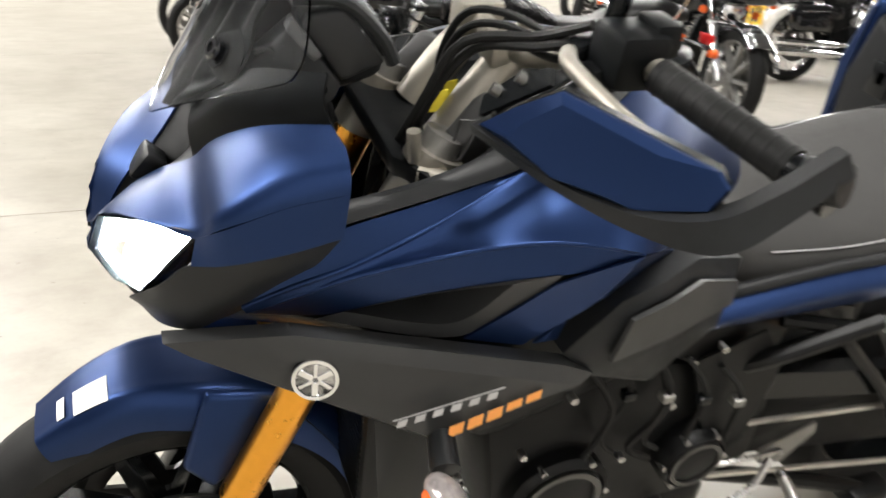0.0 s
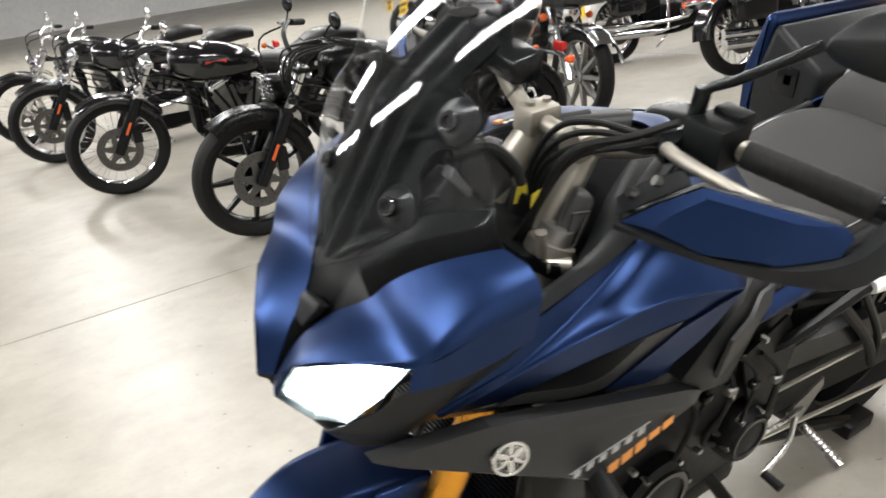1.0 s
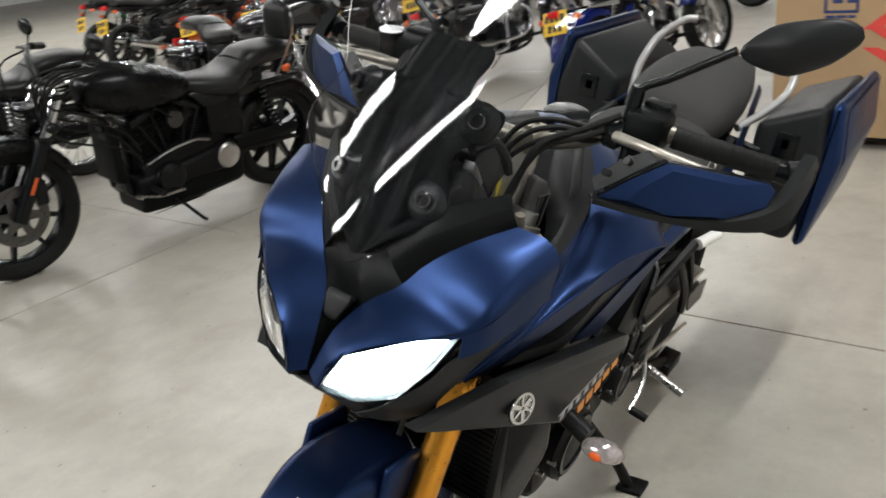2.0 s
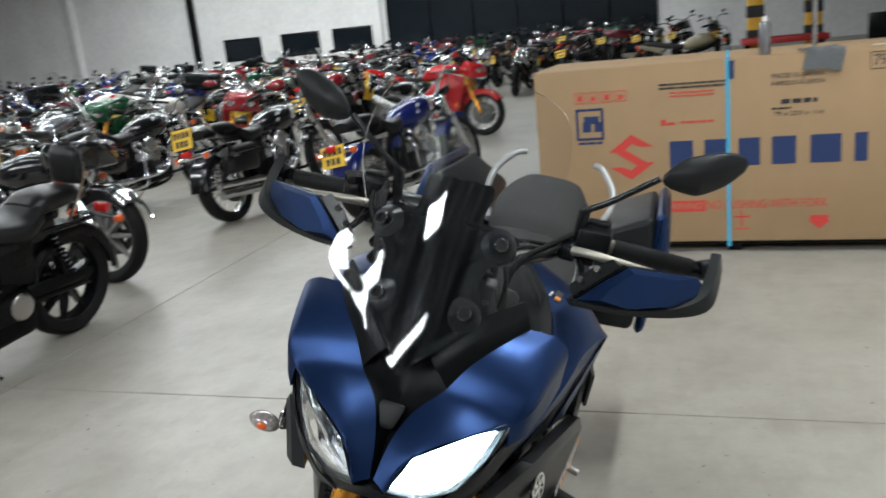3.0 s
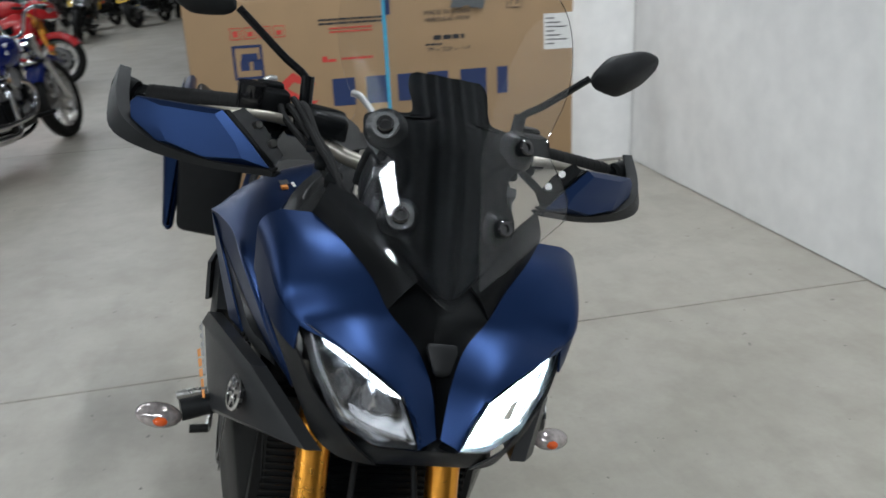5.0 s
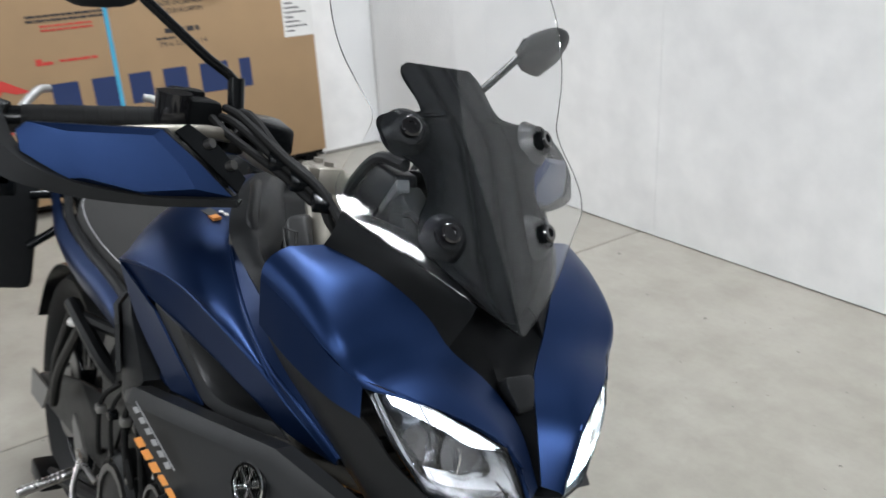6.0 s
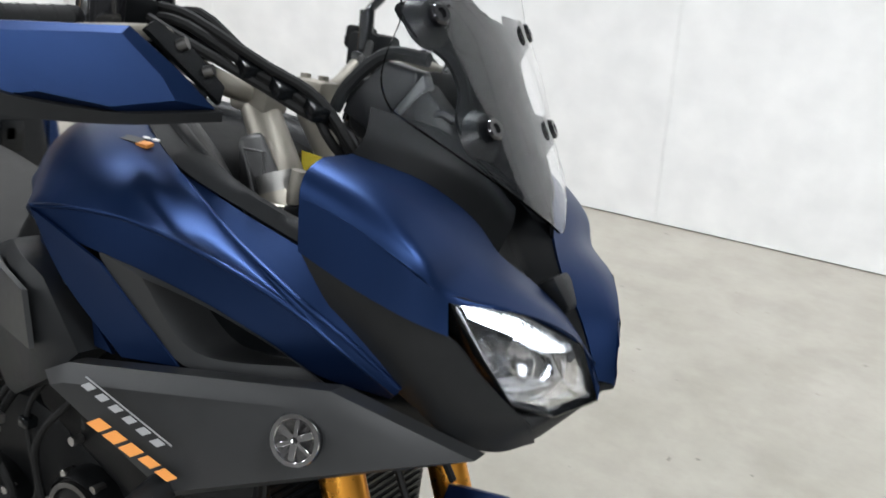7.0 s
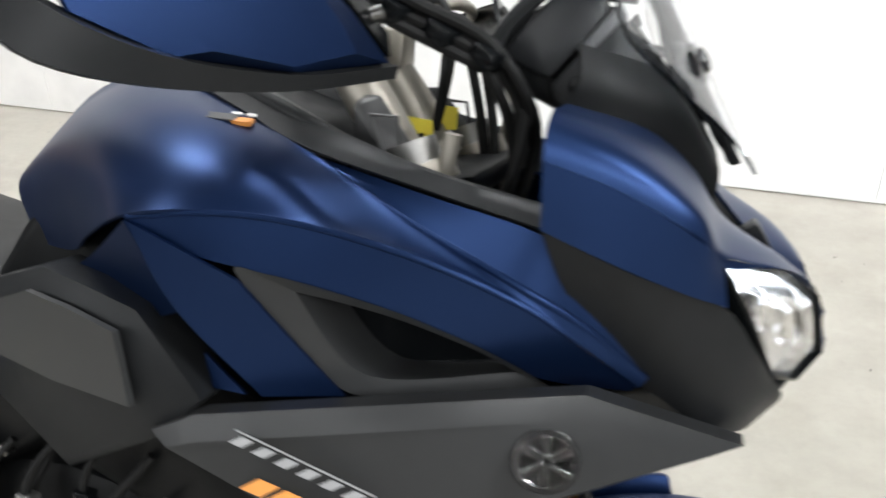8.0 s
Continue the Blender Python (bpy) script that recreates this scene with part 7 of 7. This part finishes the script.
        part("shift_lever", tube([(0.05, 0.19, 0.24), (0.20, 0.20, 0.25), (0.33, 0.20, 0.29), (0.33, 0.25, 0.29)], 0.007, 8, 14), STEEL, root)
        part("seat_skirt", hull([(-0.10, y, 0.70) for y in (-0.10, 0.10)] + [(-0.60, y, z) for y in (-0.12, 0.12) for z in (0.62, 0.76)] + [(-0.2, y, 0.60) for y in (-0.13, 0.13)], 0.02), BLACK, root)
    # frame and rear
    part("frame", join(tube([(hx - 0.02, 0, 0.80), (0.30, 0, 0.60), (0.27, 0.06, 0.24), (-0.30, 0.10, 0.21), (-0.42, 0.12, 0.45), (-0.40, 0.10, 0.64), (-0.75, 0.12, 0.66)], 0.017, 8, 30), tube([(0.30, 0, 0.60), (0.27, -0.06, 0.24), (-0.30, -0.10, 0.21), (-0.42, -0.12, 0.45), (-0.40, -0.10, 0.64), (-0.75, -0.12, 0.66)], 0.017, 8, 26),
                       tube([(hx - 0.02, 0, 0.76), (-0.40, 0, 0.64)], 0.020, 8)), BLACK, root)
    for s in (1, -1):
        y = s * (rw_w * 0.5 + 0.045)
        part("swing_arm", rod((-0.36, y, 0.32), (rx - 0.04, y, Rr), 0.018, 8), engine, root)
        part("shock", join(rod((rx + 0.03, y, Rr + 0.03), (-0.56, y, 0.66), 0.010, 8), *[moved(lathe([(0.021, -0.005), (0.026, 0), (0.021, 0.005)], 12, "Z"), Matrix.Translation(Vector((rx + 0.03, y, Rr + 0.06)).lerp(Vector((-0.57, y, 0.62)), k / 9)) @ pose(0, 0, 0, 0, 22, 0)) for k in range(10)]), bright, root)
        if not simple:
            part("fender_strut", hull([(-0.50, y, 0.66), (-0.50, y + s * 0.012, 0.68), (-0.86, y, 0.68), (-0.86, y + s * 0.012, 0.665), (-0.50, y, 0.63), (-0.86, y, 0.65)], 0.004), bright, root)
        part("foot_peg", rod((0.20, s * 0.12, 0.28), (0.22, s * 0.27, 0.29), 0.016, 10), RUBBER, root)
        part("rear_indicator", moved(lathe([(0.001, -0.04), (0.018, -0.032), (0.026, 0.0), (0.023, 0.01), (0.001, 0.016)], 16, "X"), pose(rx - 0.30, s * 0.17, 0.62) @ pose(0, 0, 0, 0, 0, 180)), ORANGE_GLASS, root)
        part("side_cover", hull([(-0.24, s * 0.09, 0.64), (-0.42, s * 0.10, 0.63), (-0.26, s * 0.09, 0.50), (-0.44, s * 0.10, 0.50), (-0.28, s * 0.13, 0.62), (-0.40, s * 0.13, 0.61), (-0.29, s * 0.13, 0.52), (-0.41, s * 0.13, 0.52)], 0.012), body, root)
        if bags:
            bag = part("saddlebag", hull([(x, s * y, z) for x, k in ((-0.46, 0.0), (-0.86, 0.02)) for y in (0.15, 0.27) for z in (0.40 + k, 0.58)] + [(-0.52, s * 0.285, 0.60), (-0.82, s * 0.28, 0.60), (-0.52, s * 0.15, 0.64), (-0.82, s * 0.15, 0.63)], 0.045, 3), GLOSS if bags == "hard" else mat_leather(), root, "black leather saddlebag")
            part("bag_lid", hull([(x, s * y, z) for x in (-0.45, -0.87) for y in (0.14, 0.285) for z in (0.57,)] + [(-0.50, s * 0.26, 0.645), (-0.83, s * 0.26, 0.635), (-0.50, s * 0.15, 0.65), (-0.83, s * 0.15, 0.64)], 0.025, 3), GLOSS if bags == "hard" else mat_leather(), bag)
            part("bag_studs", join(*[ball((-0.475 - 0.026 * k, s * 0.287, 0.578), 0.005, 0.004, 0.005, 6, 4) for k in range(15)]), CHROME, bag)
    part("rear_bar", tube([(rx - 0.30, -0.17, 0.62), (rx - 0.32, 0, 0.62), (rx - 0.30, 0.17, 0.62)], 0.012, 8, 10), bright, root)
    part("tail_lamp", hull([(rx - 0.33, y, z) for y in (-0.045, 0.045) for z in (0.63, 0.69)] + [(rx - 0.38, y, z) for y in (-0.035, 0.035) for z in (0.64, 0.68)], 0.008), RED_GLASS, root)
    if with_plate:
        plate(root, rx - 0.345, 0.60 if low else 0.79 if backrest or sissy else 0.56)
    part("side_stand", tube([(0.10, 0.12, 0.22), (0.0, 0.22, 0.08), (-0.02, 0.25, 0.055)], 0.010, 8, 8), bright, root)
    if shield:
        part("windshield_frame", hull([(hx + 0.14, -0.30, 0.80), (hx + 0.14, 0.30, 0.80), (hx + 0.22, 0, 0.78), (hx + 0.08, -0.33, 0.98), (hx + 0.08, 0.33, 0.98), (hx + 0.24, 0, 0.98), (hx - 0.02, -0.25, 0.82), (hx - 0.02, 0.25, 0.82)], 0.03, 3), body, root, "fairing round the headlamp")
        ws = part("windshield", skin([[(hx + 0.10 - dx, y, z) for y, dx in ((-0.27, 0.10), (-0.15, 0.02), (0, 0), (0.15, 0.02), (0.27, 0.10))] for z in (0.97,)] + [[(hx + 0.02 - dx, y, 1.15) for y, dx in ((-0.26, 0.10), (-0.15, 0.02), (0, 0), (0.15, 0.02), (0.26, 0.10))], [(hx - 0.06 - dx, y, 1.30) for y, dx in ((-0.20, 0.08), (-0.12, 0.02), (0, 0), (0.12, 0.02), (0.20, 0.08))]], 16, 5, 0.004), CLEAR, root)
        ws.visible_shadow = False
    return root


def mat_leather():
    return bpy.data.materials.get("black_leather") or mat("black_leather", (0.0065, 0.006, 0.0058), 0.38, 0, 0.2, 40, 0.3, 300)


def sport(label, body, second=None, light=None, wheel_mat=BLACK, plate_on=True):
    """A faired sports bike."""
    second, root = second or body, empty("sports_motorcycle")
    tagged(root, label, "motorcycle", "parked motorcycles")
    fx, rx, R = 0.70, -0.70, 0.30
    wheel("front_wheel", fx, R, 0.12, root, "cast", wheel_mat, (0.07, -0.07), 6)
    wheel("rear_wheel", rx, R + 0.01, 0.18, root, "cast", wheel_mat, (-0.09,), 6)
    part("front_fender", arc_fender(fx, R, 0.070, 35, 150, 0.018, 0.07), body, root)
    for s in (1, -1):
        part("fork_leg", tube([(fx - 0.01, s * 0.10, R), (fx - 0.28, s * 0.10, 0.90)], 0.024, 12), GOLD if light is None else STEEL, root)
        part("side_fairing", hull([(0.52, s * 0.20, 0.78), (0.34, s * 0.24, 0.84), (0.05, s * 0.22, 0.72), (-0.12, s * 0.19, 0.56), (-0.22, s * 0.17, 0.32), (0.10, s * 0.16, 0.22), (0.36, s * 0.17, 0.30), (0.48, s * 0.20, 0.56),
                                   (0.45, s * 0.10, 0.78), (0.05, s * 0.10, 0.72), (-0.2, s * 0.08, 0.32), (0.36, s * 0.08, 0.30)], 0.014), body, root, "glossy side fairing")
        part("fairing_vent", slab([(0.30, s * 0.243, 0.70), (0.12, s * 0.232, 0.62), (0.02, s * 0.205, 0.46), (0.10, s * 0.212, 0.48), (0.30, s * 0.232, 0.62)][:: -1 if s > 0 else 1], 0.006), BLACK, root)
        part("tail_side", hull([(-0.38, s * 0.13, 0.82), (-0.40, s * 0.12, 0.74), (-0.98, s * 0.05, 1.00), (-0.98, s * 0.03, 0.93), (-0.60, s * 0.14, 0.86), (-0.40, s * 0.02, 0.84), (-0.95, s * 0.01, 1.0)], 0.01), second, root)
        part("clip_on", rod((fx - 0.27, s * 0.11, 0.90), (fx - 0.33, s * 0.33, 0.88), 0.012, 8), BLACK, root)
        part("grip", rod((fx - 0.30, s * 0.21, 0.888), (fx - 0.335, s * 0.34, 0.88), 0.018, 10), RUBBER, root)
        mir = part("mirror", moved(ball((0, 0, 0), 0.03, 0.075, 0.04, 14, 8), pose(0.46, s * 0.36, 1.06)), body, root)
        part("mirror_stem", tube([(0.50, s * 0.15, 0.98), (0.48, s * 0.26, 1.03), (0.46, s * 0.34, 1.05)], 0.010, 8, 6), BLACK, mir)
        part("headlamp", hull([(0.74, s * 0.03, 0.86), (0.70, s * 0.13, 0.90), (0.66, s * 0.17, 0.87), (0.72, s * 0.04, 0.82), (0.68, s * 0.14, 0.83), (0.66, s * 0.10, 0.86)], 0.006), REFLECTOR, root)
        part("swing_arm", hull([(-0.28, s * 0.10, 0.44), (-0.28, s * 0.13, 0.36), (rx, s * 0.15, 0.34), (rx, s * 0.12, 0.28), (-0.40, s * 0.14, 0.45)], 0.01), ALU, root)
        part("foot_peg", rod((-0.30, s * 0.16, 0.40), (-0.31, s * 0.27, 0.41), 0.012, 8), ALU, root)
    part("nose_fairing", hull([(0.76, 0, 0.80), (0.70, 0.10, 0.94), (0.70, -0.10, 0.94), (0.58, 0.20, 0.90), (0.58, -0.20, 0.90), (0.60, 0.19, 0.76), (0.60, -0.19, 0.76), (0.72, 0.08, 0.77), (0.72, -0.08, 0.77), (0.50, 0.15, 1.00), (0.50, -0.15, 1.00), (0.40, 0.18, 0.86), (0.40, -0.18, 0.86)], 0.016), body, root)
    sc = part("screen", skin([[(0.66, -0.10, 0.95), (0.70, 0, 0.96), (0.66, 0.10, 0.95)], [(0.50, -0.14, 1.06), (0.55, 0, 1.09), (0.50, 0.14, 1.06)], [(0.38, -0.11, 1.12), (0.42, 0, 1.15), (0.38, 0.11, 1.12)]], 10, 5, 0.003), CLEAR, root)
    sc.visible_shadow = False
    part("fuel_tank", loft([oval((x, 0, z), w, h, 16, 2.6) for x, w, z, h in ((0.36, 0.10, 0.90, 0.10), (0.30, 0.24, 0.90, 0.16), (0.14, 0.32, 0.89, 0.22), (-0.06, 0.24, 0.86, 0.18), (-0.16, 0.14, 0.82, 0.10))], 14), body, root)
    part("rider_seat", loft([oval((x, 0, z), w, h, 14, 3) for x, w, z, h in ((-0.12, 0.14, 0.815, 0.05), (-0.26, 0.24, 0.80, 0.06), (-0.44, 0.28, 0.82, 0.06))], 10), SEAT, root)
    part("tail_seat", loft([oval((x, 0, z), w, h, 14, 3) for x, w, z, h in ((-0.44, 0.20, 0.87, 0.05), (-0.62, 0.20, 0.92, 0.06), (-0.84, 0.12, 0.98, 0.04))], 10), SEAT, root)
    part("engine", hull([(0.30, y, z) for y in (-0.15, 0.15) for z in (0.30, 0.62)] + [(-0.30, y, z) for y in (-0.13, 0.13) for z in (0.28, 0.60)], 0.02), DARKMETAL, root)
    part("silencer", tube([(-0.30, -0.15, 0.34), (-0.55, -0.19, 0.44), (-0.86, -0.20, 0.58)], (0.045, 0.055), 14, 8), STEEL, root)
    part("tail_lamp", hull([(-1.0, y, z) for y in (-0.05, 0.05) for z in (0.95, 0.99)] + [(-0.96, y, 0.97) for y in (-0.06, 0.06)], 0.004), RED_GLASS, root)
    part("plate_hanger", hull([(-0.92, y, 0.92) for y in (-0.03, 0.03)] + [(-1.02, y, 0.66) for y in (-0.03, 0.03)] + [(-1.04, y, 0.70) for y in (-0.03, 0.03)], 0.004), BLACK, root)
    if plate_on:
        plate(root, -1.045, 0.66, 20)
    part("side_stand", tube([(-0.10, 0.14, 0.26), (-0.16, 0.25, 0.06)], 0.010, 8), BLACK, root)
    return root


def naked(label, body, wheel_mat=BLACK, lamp_mat=BLACK, tall=False, fin=ALU, simple=False):
    """An upright unfaired road bike."""
    root = empty("naked_motorcycle")
    tagged(root, label, "motorcycle", "parked motorcycles")
    fx, rx, R = 0.72, -0.70, 0.31
    wheel("front_wheel", fx, R, 0.11, root, "cast" if not tall else "spoke", wheel_mat if not tall else None, (0.07, -0.07), 5)
    wheel("rear_wheel", rx, R, 0.16, root, "cast" if not tall else "spoke", wheel_mat if not tall else None, (-0.09,), 5)
    part("front_fender", arc_fender(fx, R, 0.066, 50, 150, 0.018 if not tall else 0.12, 0.05), body, root)
    hx = front_end(root, fx, R, STEEL, BLACK, 0.10, 0.96, 25, True, lamp_mat=lamp_mat, bar_mat=BLACK, bar_w=0.38, bar_rise=0.10, lamp_r=0.085, reflector=False, simple=simple)
    part("fuel_tank", loft([oval((x, 0, z), w, h, 16, 2.8) for x, w, z, h in ((0.34, 0.10, 0.88, 0.08), (0.28, 0.24, 0.88, 0.16), (0.12, 0.30, 0.86, 0.22), (-0.06, 0.22, 0.82, 0.18), (-0.14, 0.14, 0.79, 0.10))], 14), body, root)
    part("seat", loft([oval((x, 0, z), w, h, 16, 3) for x, w, z, h in ((-0.10, 0.14, 0.80, 0.06), (-0.26, 0.25, 0.79, 0.08), (-0.46, 0.27, 0.83, 0.09), (-0.74, 0.20, 0.87, 0.07))], 14), SEAT, root)
    part("tail", hull([(-0.40, y, 0.77) for y in (-0.12, 0.12)] + [(-0.86, y, 0.86) for y in (-0.05, 0.05)] + [(-0.50, y, 0.70) for y in (-0.10, 0.10)] + [(-0.84, y, 0.80) for y in (-0.05, 0.05)], 0.014), body, root)
    part("engine", join(hull([(0.28, y, z) for y in (-0.17, 0.17) for z in (0.30, 0.46)] + [(-0.28, y, z) for y in (-0.15, 0.15) for z in (0.28, 0.50)], 0.02), hull([(0.30, y, 0.60) for y in (-0.18, 0.18)] + [(0.06, y, 0.66) for y in (-0.18, 0.18)] + [(0.26, y, 0.42) for y in (-0.18, 0.18)] + [(0.0, y, 0.46) for y in (-0.18, 0.18)], 0.016)), DARKMETAL, root)
    part("cylinder_fins", join(*[hull([(0.30 - k * 0.012 + dx, y, 0.46 + k * 0.016 + dz) for dx in (0, -0.23) for y in (-0.195, 0.195) for dz in (0, 0.005)]) for k in range(9)]), fin, root)
    for k in (-0.10, -0.035, 0.035, 0.10):
        part("exhaust_header", tube([(0.29, k, 0.50), (0.37, k, 0.44), (0.33, k * 0.8, 0.26), (0.10, k * 0.5, 0.20)], 0.017, 8, 10), CHROME, root)
    part("silencer", tube([(0.10, -0.12, 0.22), (-0.30, -0.18, 0.26), (-0.80, -0.20, 0.40)], (0.035, 0.048), 14, 12), CHROME, root)
    part("frame", join(*[tube([(hx - 0.03, 0.03 * s, 0.86), (0.20, 0.10 * s, 0.74), (-0.26, 0.12 * s, 0.62), (-0.30, 0.12 * s, 0.36)], 0.020, 8, 16) for s in (1, -1)]), BLACK, root)
    for s in (1, -1):
        part("swing_arm", rod((-0.28, s * 0.12, 0.38), (rx - 0.03, s * 0.13, R), 0.022, 8), ALU, root)
        part("shock", join(rod((rx + 0.06, s * 0.15, R + 0.04), (-0.50, s * 0.14, 0.74), 0.010, 8), *[moved(lathe([(0.020, -0.006), (0.026, 0), (0.020, 0.006)], 10, "Z"), Matrix.Translation(Vector((rx + 0.06, s * 0.15, R + 0.08)).lerp(Vector((-0.51, s * 0.14, 0.70)), k / 8)) @ pose(0, 0, 0, 0, 18, 0)) for k in range(9)]), CHROME, root)
        part("rear_indicator", ball((-0.84, s * 0.16, 0.76), 0.028, 0.024, 0.022, 10, 6), ORANGE_GLASS, root)
        part("foot_peg", rod((-0.20, s * 0.16, 0.36), (-0.21, s * 0.28, 0.37), 0.014, 8), RUBBER, root)
    part("tail_lamp", hull([(-0.86, y, z) for y in (-0.05, 0.05) for z in (0.80, 0.86)] + [(-0.90, y, z) for y in (-0.04, 0.04) for z in (0.81, 0.85)], 0.004), RED_GLASS, root)
    part("plate_hanger", hull([(-0.84, y, 0.80) for y in (-0.03, 0.03)] + [(-0.95, y, 0.62) for y in (-0.03, 0.03)] + [(-0.96, y, 0.66) for y in (-0.03, 0.03)], 0.004), BLACK, root)
    plate(root, -0.962, 0.62, 15)
    part("side_stand", tube([(0.0, 0.14, 0.26), (-0.05, 0.25, 0.06)], 0.010, 8), BLACK, root)
    if tall:
        part("top_case", hull([(x, y, z) for x in (-0.70, -1.05) for y in (-0.20, 0.20) for z in (0.98, 1.20)], 0.03, 3), BLACK, root)
        ws = part("screen", skin([[(hx + 0.14, -0.16, 1.0), (hx + 0.18, 0, 1.0), (hx + 0.14, 0.16, 1.0)], [(hx + 0.02, -0.17, 1.25), (hx + 0.06, 0, 1.28), (hx + 0.02, 0.17, 1.25)]], 10, 6, 0.003), CLEAR, root)
        ws.visible_shadow = False
    return root


def park(root, x, y, heading, lean=-9, mid=0.0):
    """Stands a bike with its middle at x, y; heading in degrees from the hall's x axis; it leans to its left."""
    root.matrix_world = pose(x, y, 0, 0, 0, heading) @ pose(0, 0, 0, lean, 0, 0)
    return root


P_RED = paint("red_paint", (0.42, 0.012, 0.015))
P_RED_B = paint("dark_red_paint", (0.20, 0.010, 0.014))
P_DKRED = paint("maroon_paint", (0.09, 0.008, 0.012))
P_BLUE = paint("royal_blue_paint", (0.007, 0.014, 0.11))
P_ORANGE = paint("orange_paint", (0.26, 0.05, 0.012))
P_GREEN = paint("green_paint", (0.008, 0.05, 0.02))
P_SILVER = paint("silver_paint", (0.35, 0.36, 0.38), 0.25, 0.8)
P_WHITE = paint("cream_white_paint", (0.70, 0.68, 0.64))
P_KHAKI = paint("khaki_paint", (0.22, 0.19, 0.12), 0.4)

SATIN = mat("satin_black_paint", (0.003, 0.003, 0.0034), 0.28, 0, 0.1, 20, spec=0.22)

# row beside the blue bike, fronts in line
park(cruiser("low black cruiser with grilled headlamp and black cast wheels", SATIN, style="cast", fork=CHROME, fork_low=BLACK, bright=BLACK, engine=DARKMETAL, fins=DARKMETAL, pipes=BLACK, grille=True, low=True, pillion=True, backrest=True, dense=True, with_plate=False, amber=False), -1.97, -2.83, -5, -7)
park(cruiser("black cruiser with wire-spoked wheels and chrome fork", GLOSS, style="spoke", fork=CHROME, fork_low=BLACK, bright=CHROME, engine=BLACK, fins=ALU, badge_mat=RED_INK, with_plate=False, amber=False, dense=True), -1.70, -4.48, -9, -7)
park(cruiser("black cruiser with cast wheels and chrome bar", GLOSS, style="cast", rim=STEEL, fork=CHROME, fork_low=BLACK, bright=CHROME, engine=BLACK, fins=ALU, with_plate=False, amber=False, dense=True), -1.60, -6.20, -9, -7)
park(cruiser("black cruiser with spoked wheels and black seat", GLOSS, style="spoke", fork=CHROME, fork_low=CHROME, bright=CHROME, fins=ALU, with_plate=False, amber=False), -1.60, -7.50, -8, -7)
# the second row
park(cruiser("black touring cruiser with chrome-trimmed mudguard and screen", GLOSS, style="cast", rim=ALU, fork=CHROME, fork_low=CHROME, bright=CHROME, chrome_fender=True, shield=True, bags="hard", with_plate=False, fins=CHROME), -3.72, -4.00, 82, -6)
park(cruiser("black cruiser with studded leather saddlebags and white tank panels", GLOSS, style="spoke", fork=CHROME, fork_low=CHROME, bright=CHROME, bags="leather", backrest=False, sissy=True, white_side=True, fins=CHROME), -6.08, -3.06, 169, -9)
park(cruiser("royal blue custom cruiser with fat rear tyre", P_BLUE, style="cast", rim=STEEL, fork=CHROME, fork_low=CHROME, bright=CHROME, fat=True, sissy=True, white_side=True, fins=CHROME, low=True), -5.885, -1.60, 166, -10)
park(cruiser("black cruiser with white mudguards and chrome trim", GLOSS, style="spoke", fork=CHROME, fork_low=CHROME, bright=CHROME, fins=CHROME, fender_mat=P_WHITE, bags="hard"), -6.26, -4.62, 172, -8)
park(sport("glossy red sports bike with silver wheels", P_RED, wheel_mat=STEEL), -10.08, -2.67, 83, -9)
park(naked("khaki upright motorcycle behind the crate", P_KHAKI), -13.2, 0.75, 80, -8)

# the crowd of parked bikes further back: built once each, then repeated
PROTO = [cruiser("black and chrome cruiser in the parked rows", GLOSS, style="cast", bright=CHROME, fins=CHROME, simple=True),
         naked("black upright motorcycle in the parked rows", GLOSS, simple=True),
         sport("red sports bike in the parked rows", P_RED_B),
         naked("dark red upright motorcycle in the parked rows", P_RED_B, lamp_mat=CHROME, simple=True),
         sport("blue and white sports bike in the parked rows", P_BLUE, P_WHITE),
         cruiser("maroon cruiser with backrest in the parked rows", P_DKRED, style="cast", bright=CHROME, fins=CHROME, backrest=True, shield=True, simple=True),
         naked("silver upright motorcycle in the parked rows", P_SILVER, lamp_mat=CHROME, simple=True),
         sport("dark green sports bike in the parked rows", P_GREEN, GLOSS),
         cruiser("copper-orange cruiser in the parked rows", P_ORANGE, style="cast", bright=CHROME, fins=CHROME, simple=True),
         naked("white tall touring motorcycle in the parked rows", P_WHITE, tall=True, simple=True)]
CROWD = random.Random(11)
spots = []
for row, (x, y0, y1, head) in enumerate(((-3.6, -6.9, -10.5, 90), (-6.3, -5.8, -12.8, 172), (-8.5, -4.7, -14.5, 12), (-10.5, -4.3, -16.5, 170), (-12.0, -3.4, -18, 10), (-14.2, -3.6, -20, 168), (-16.4, -2.6, -21, 8), (-18.8, -1.6, -22, 172),
                                         (-21.2, -0.2, -17, 5), (-24.0, 1.5, -10, 174))):
    y = y0
    while y > y1:
        spots.append((x + CROWD.uniform(-0.25, 0.25), y, head + CROWD.uniform(-14, 14)))
        y -= CROWD.uniform(0.85, 1.10)
for k, (x, y, h) in enumerate(spots):
    # only what lies inside the wedge that the walkway looks into
    if y < -2.0 + (x - 1.2) * 1.0:
        continue
    kind = CROWD.choice((0, 0, 0, 0, 1, 1, 1, 1, 1, 5, 5, 3, 2, 6, 0, 1, 4, 8, 0, 1, 9, 7))
    m = pose(x, y, 0, 0, 0, h) @ pose(0, 0, 0, -9, 0, 0)
    if PROTO[kind].get("placed"):
        copy_thing(PROTO[kind], m)
    else:
        PROTO[kind].matrix_world = m
        PROTO[kind]["placed"] = 1
for k, p in enumerate(PROTO):
    if not p.get("placed"):
        p.matrix_world = pose(-26.5, -1.5 - 1.3 * k, 0, 0, 0, 10) @ pose(0, 0, 0, -9, 0, 0)
    if "placed" in p:
        del p["placed"]
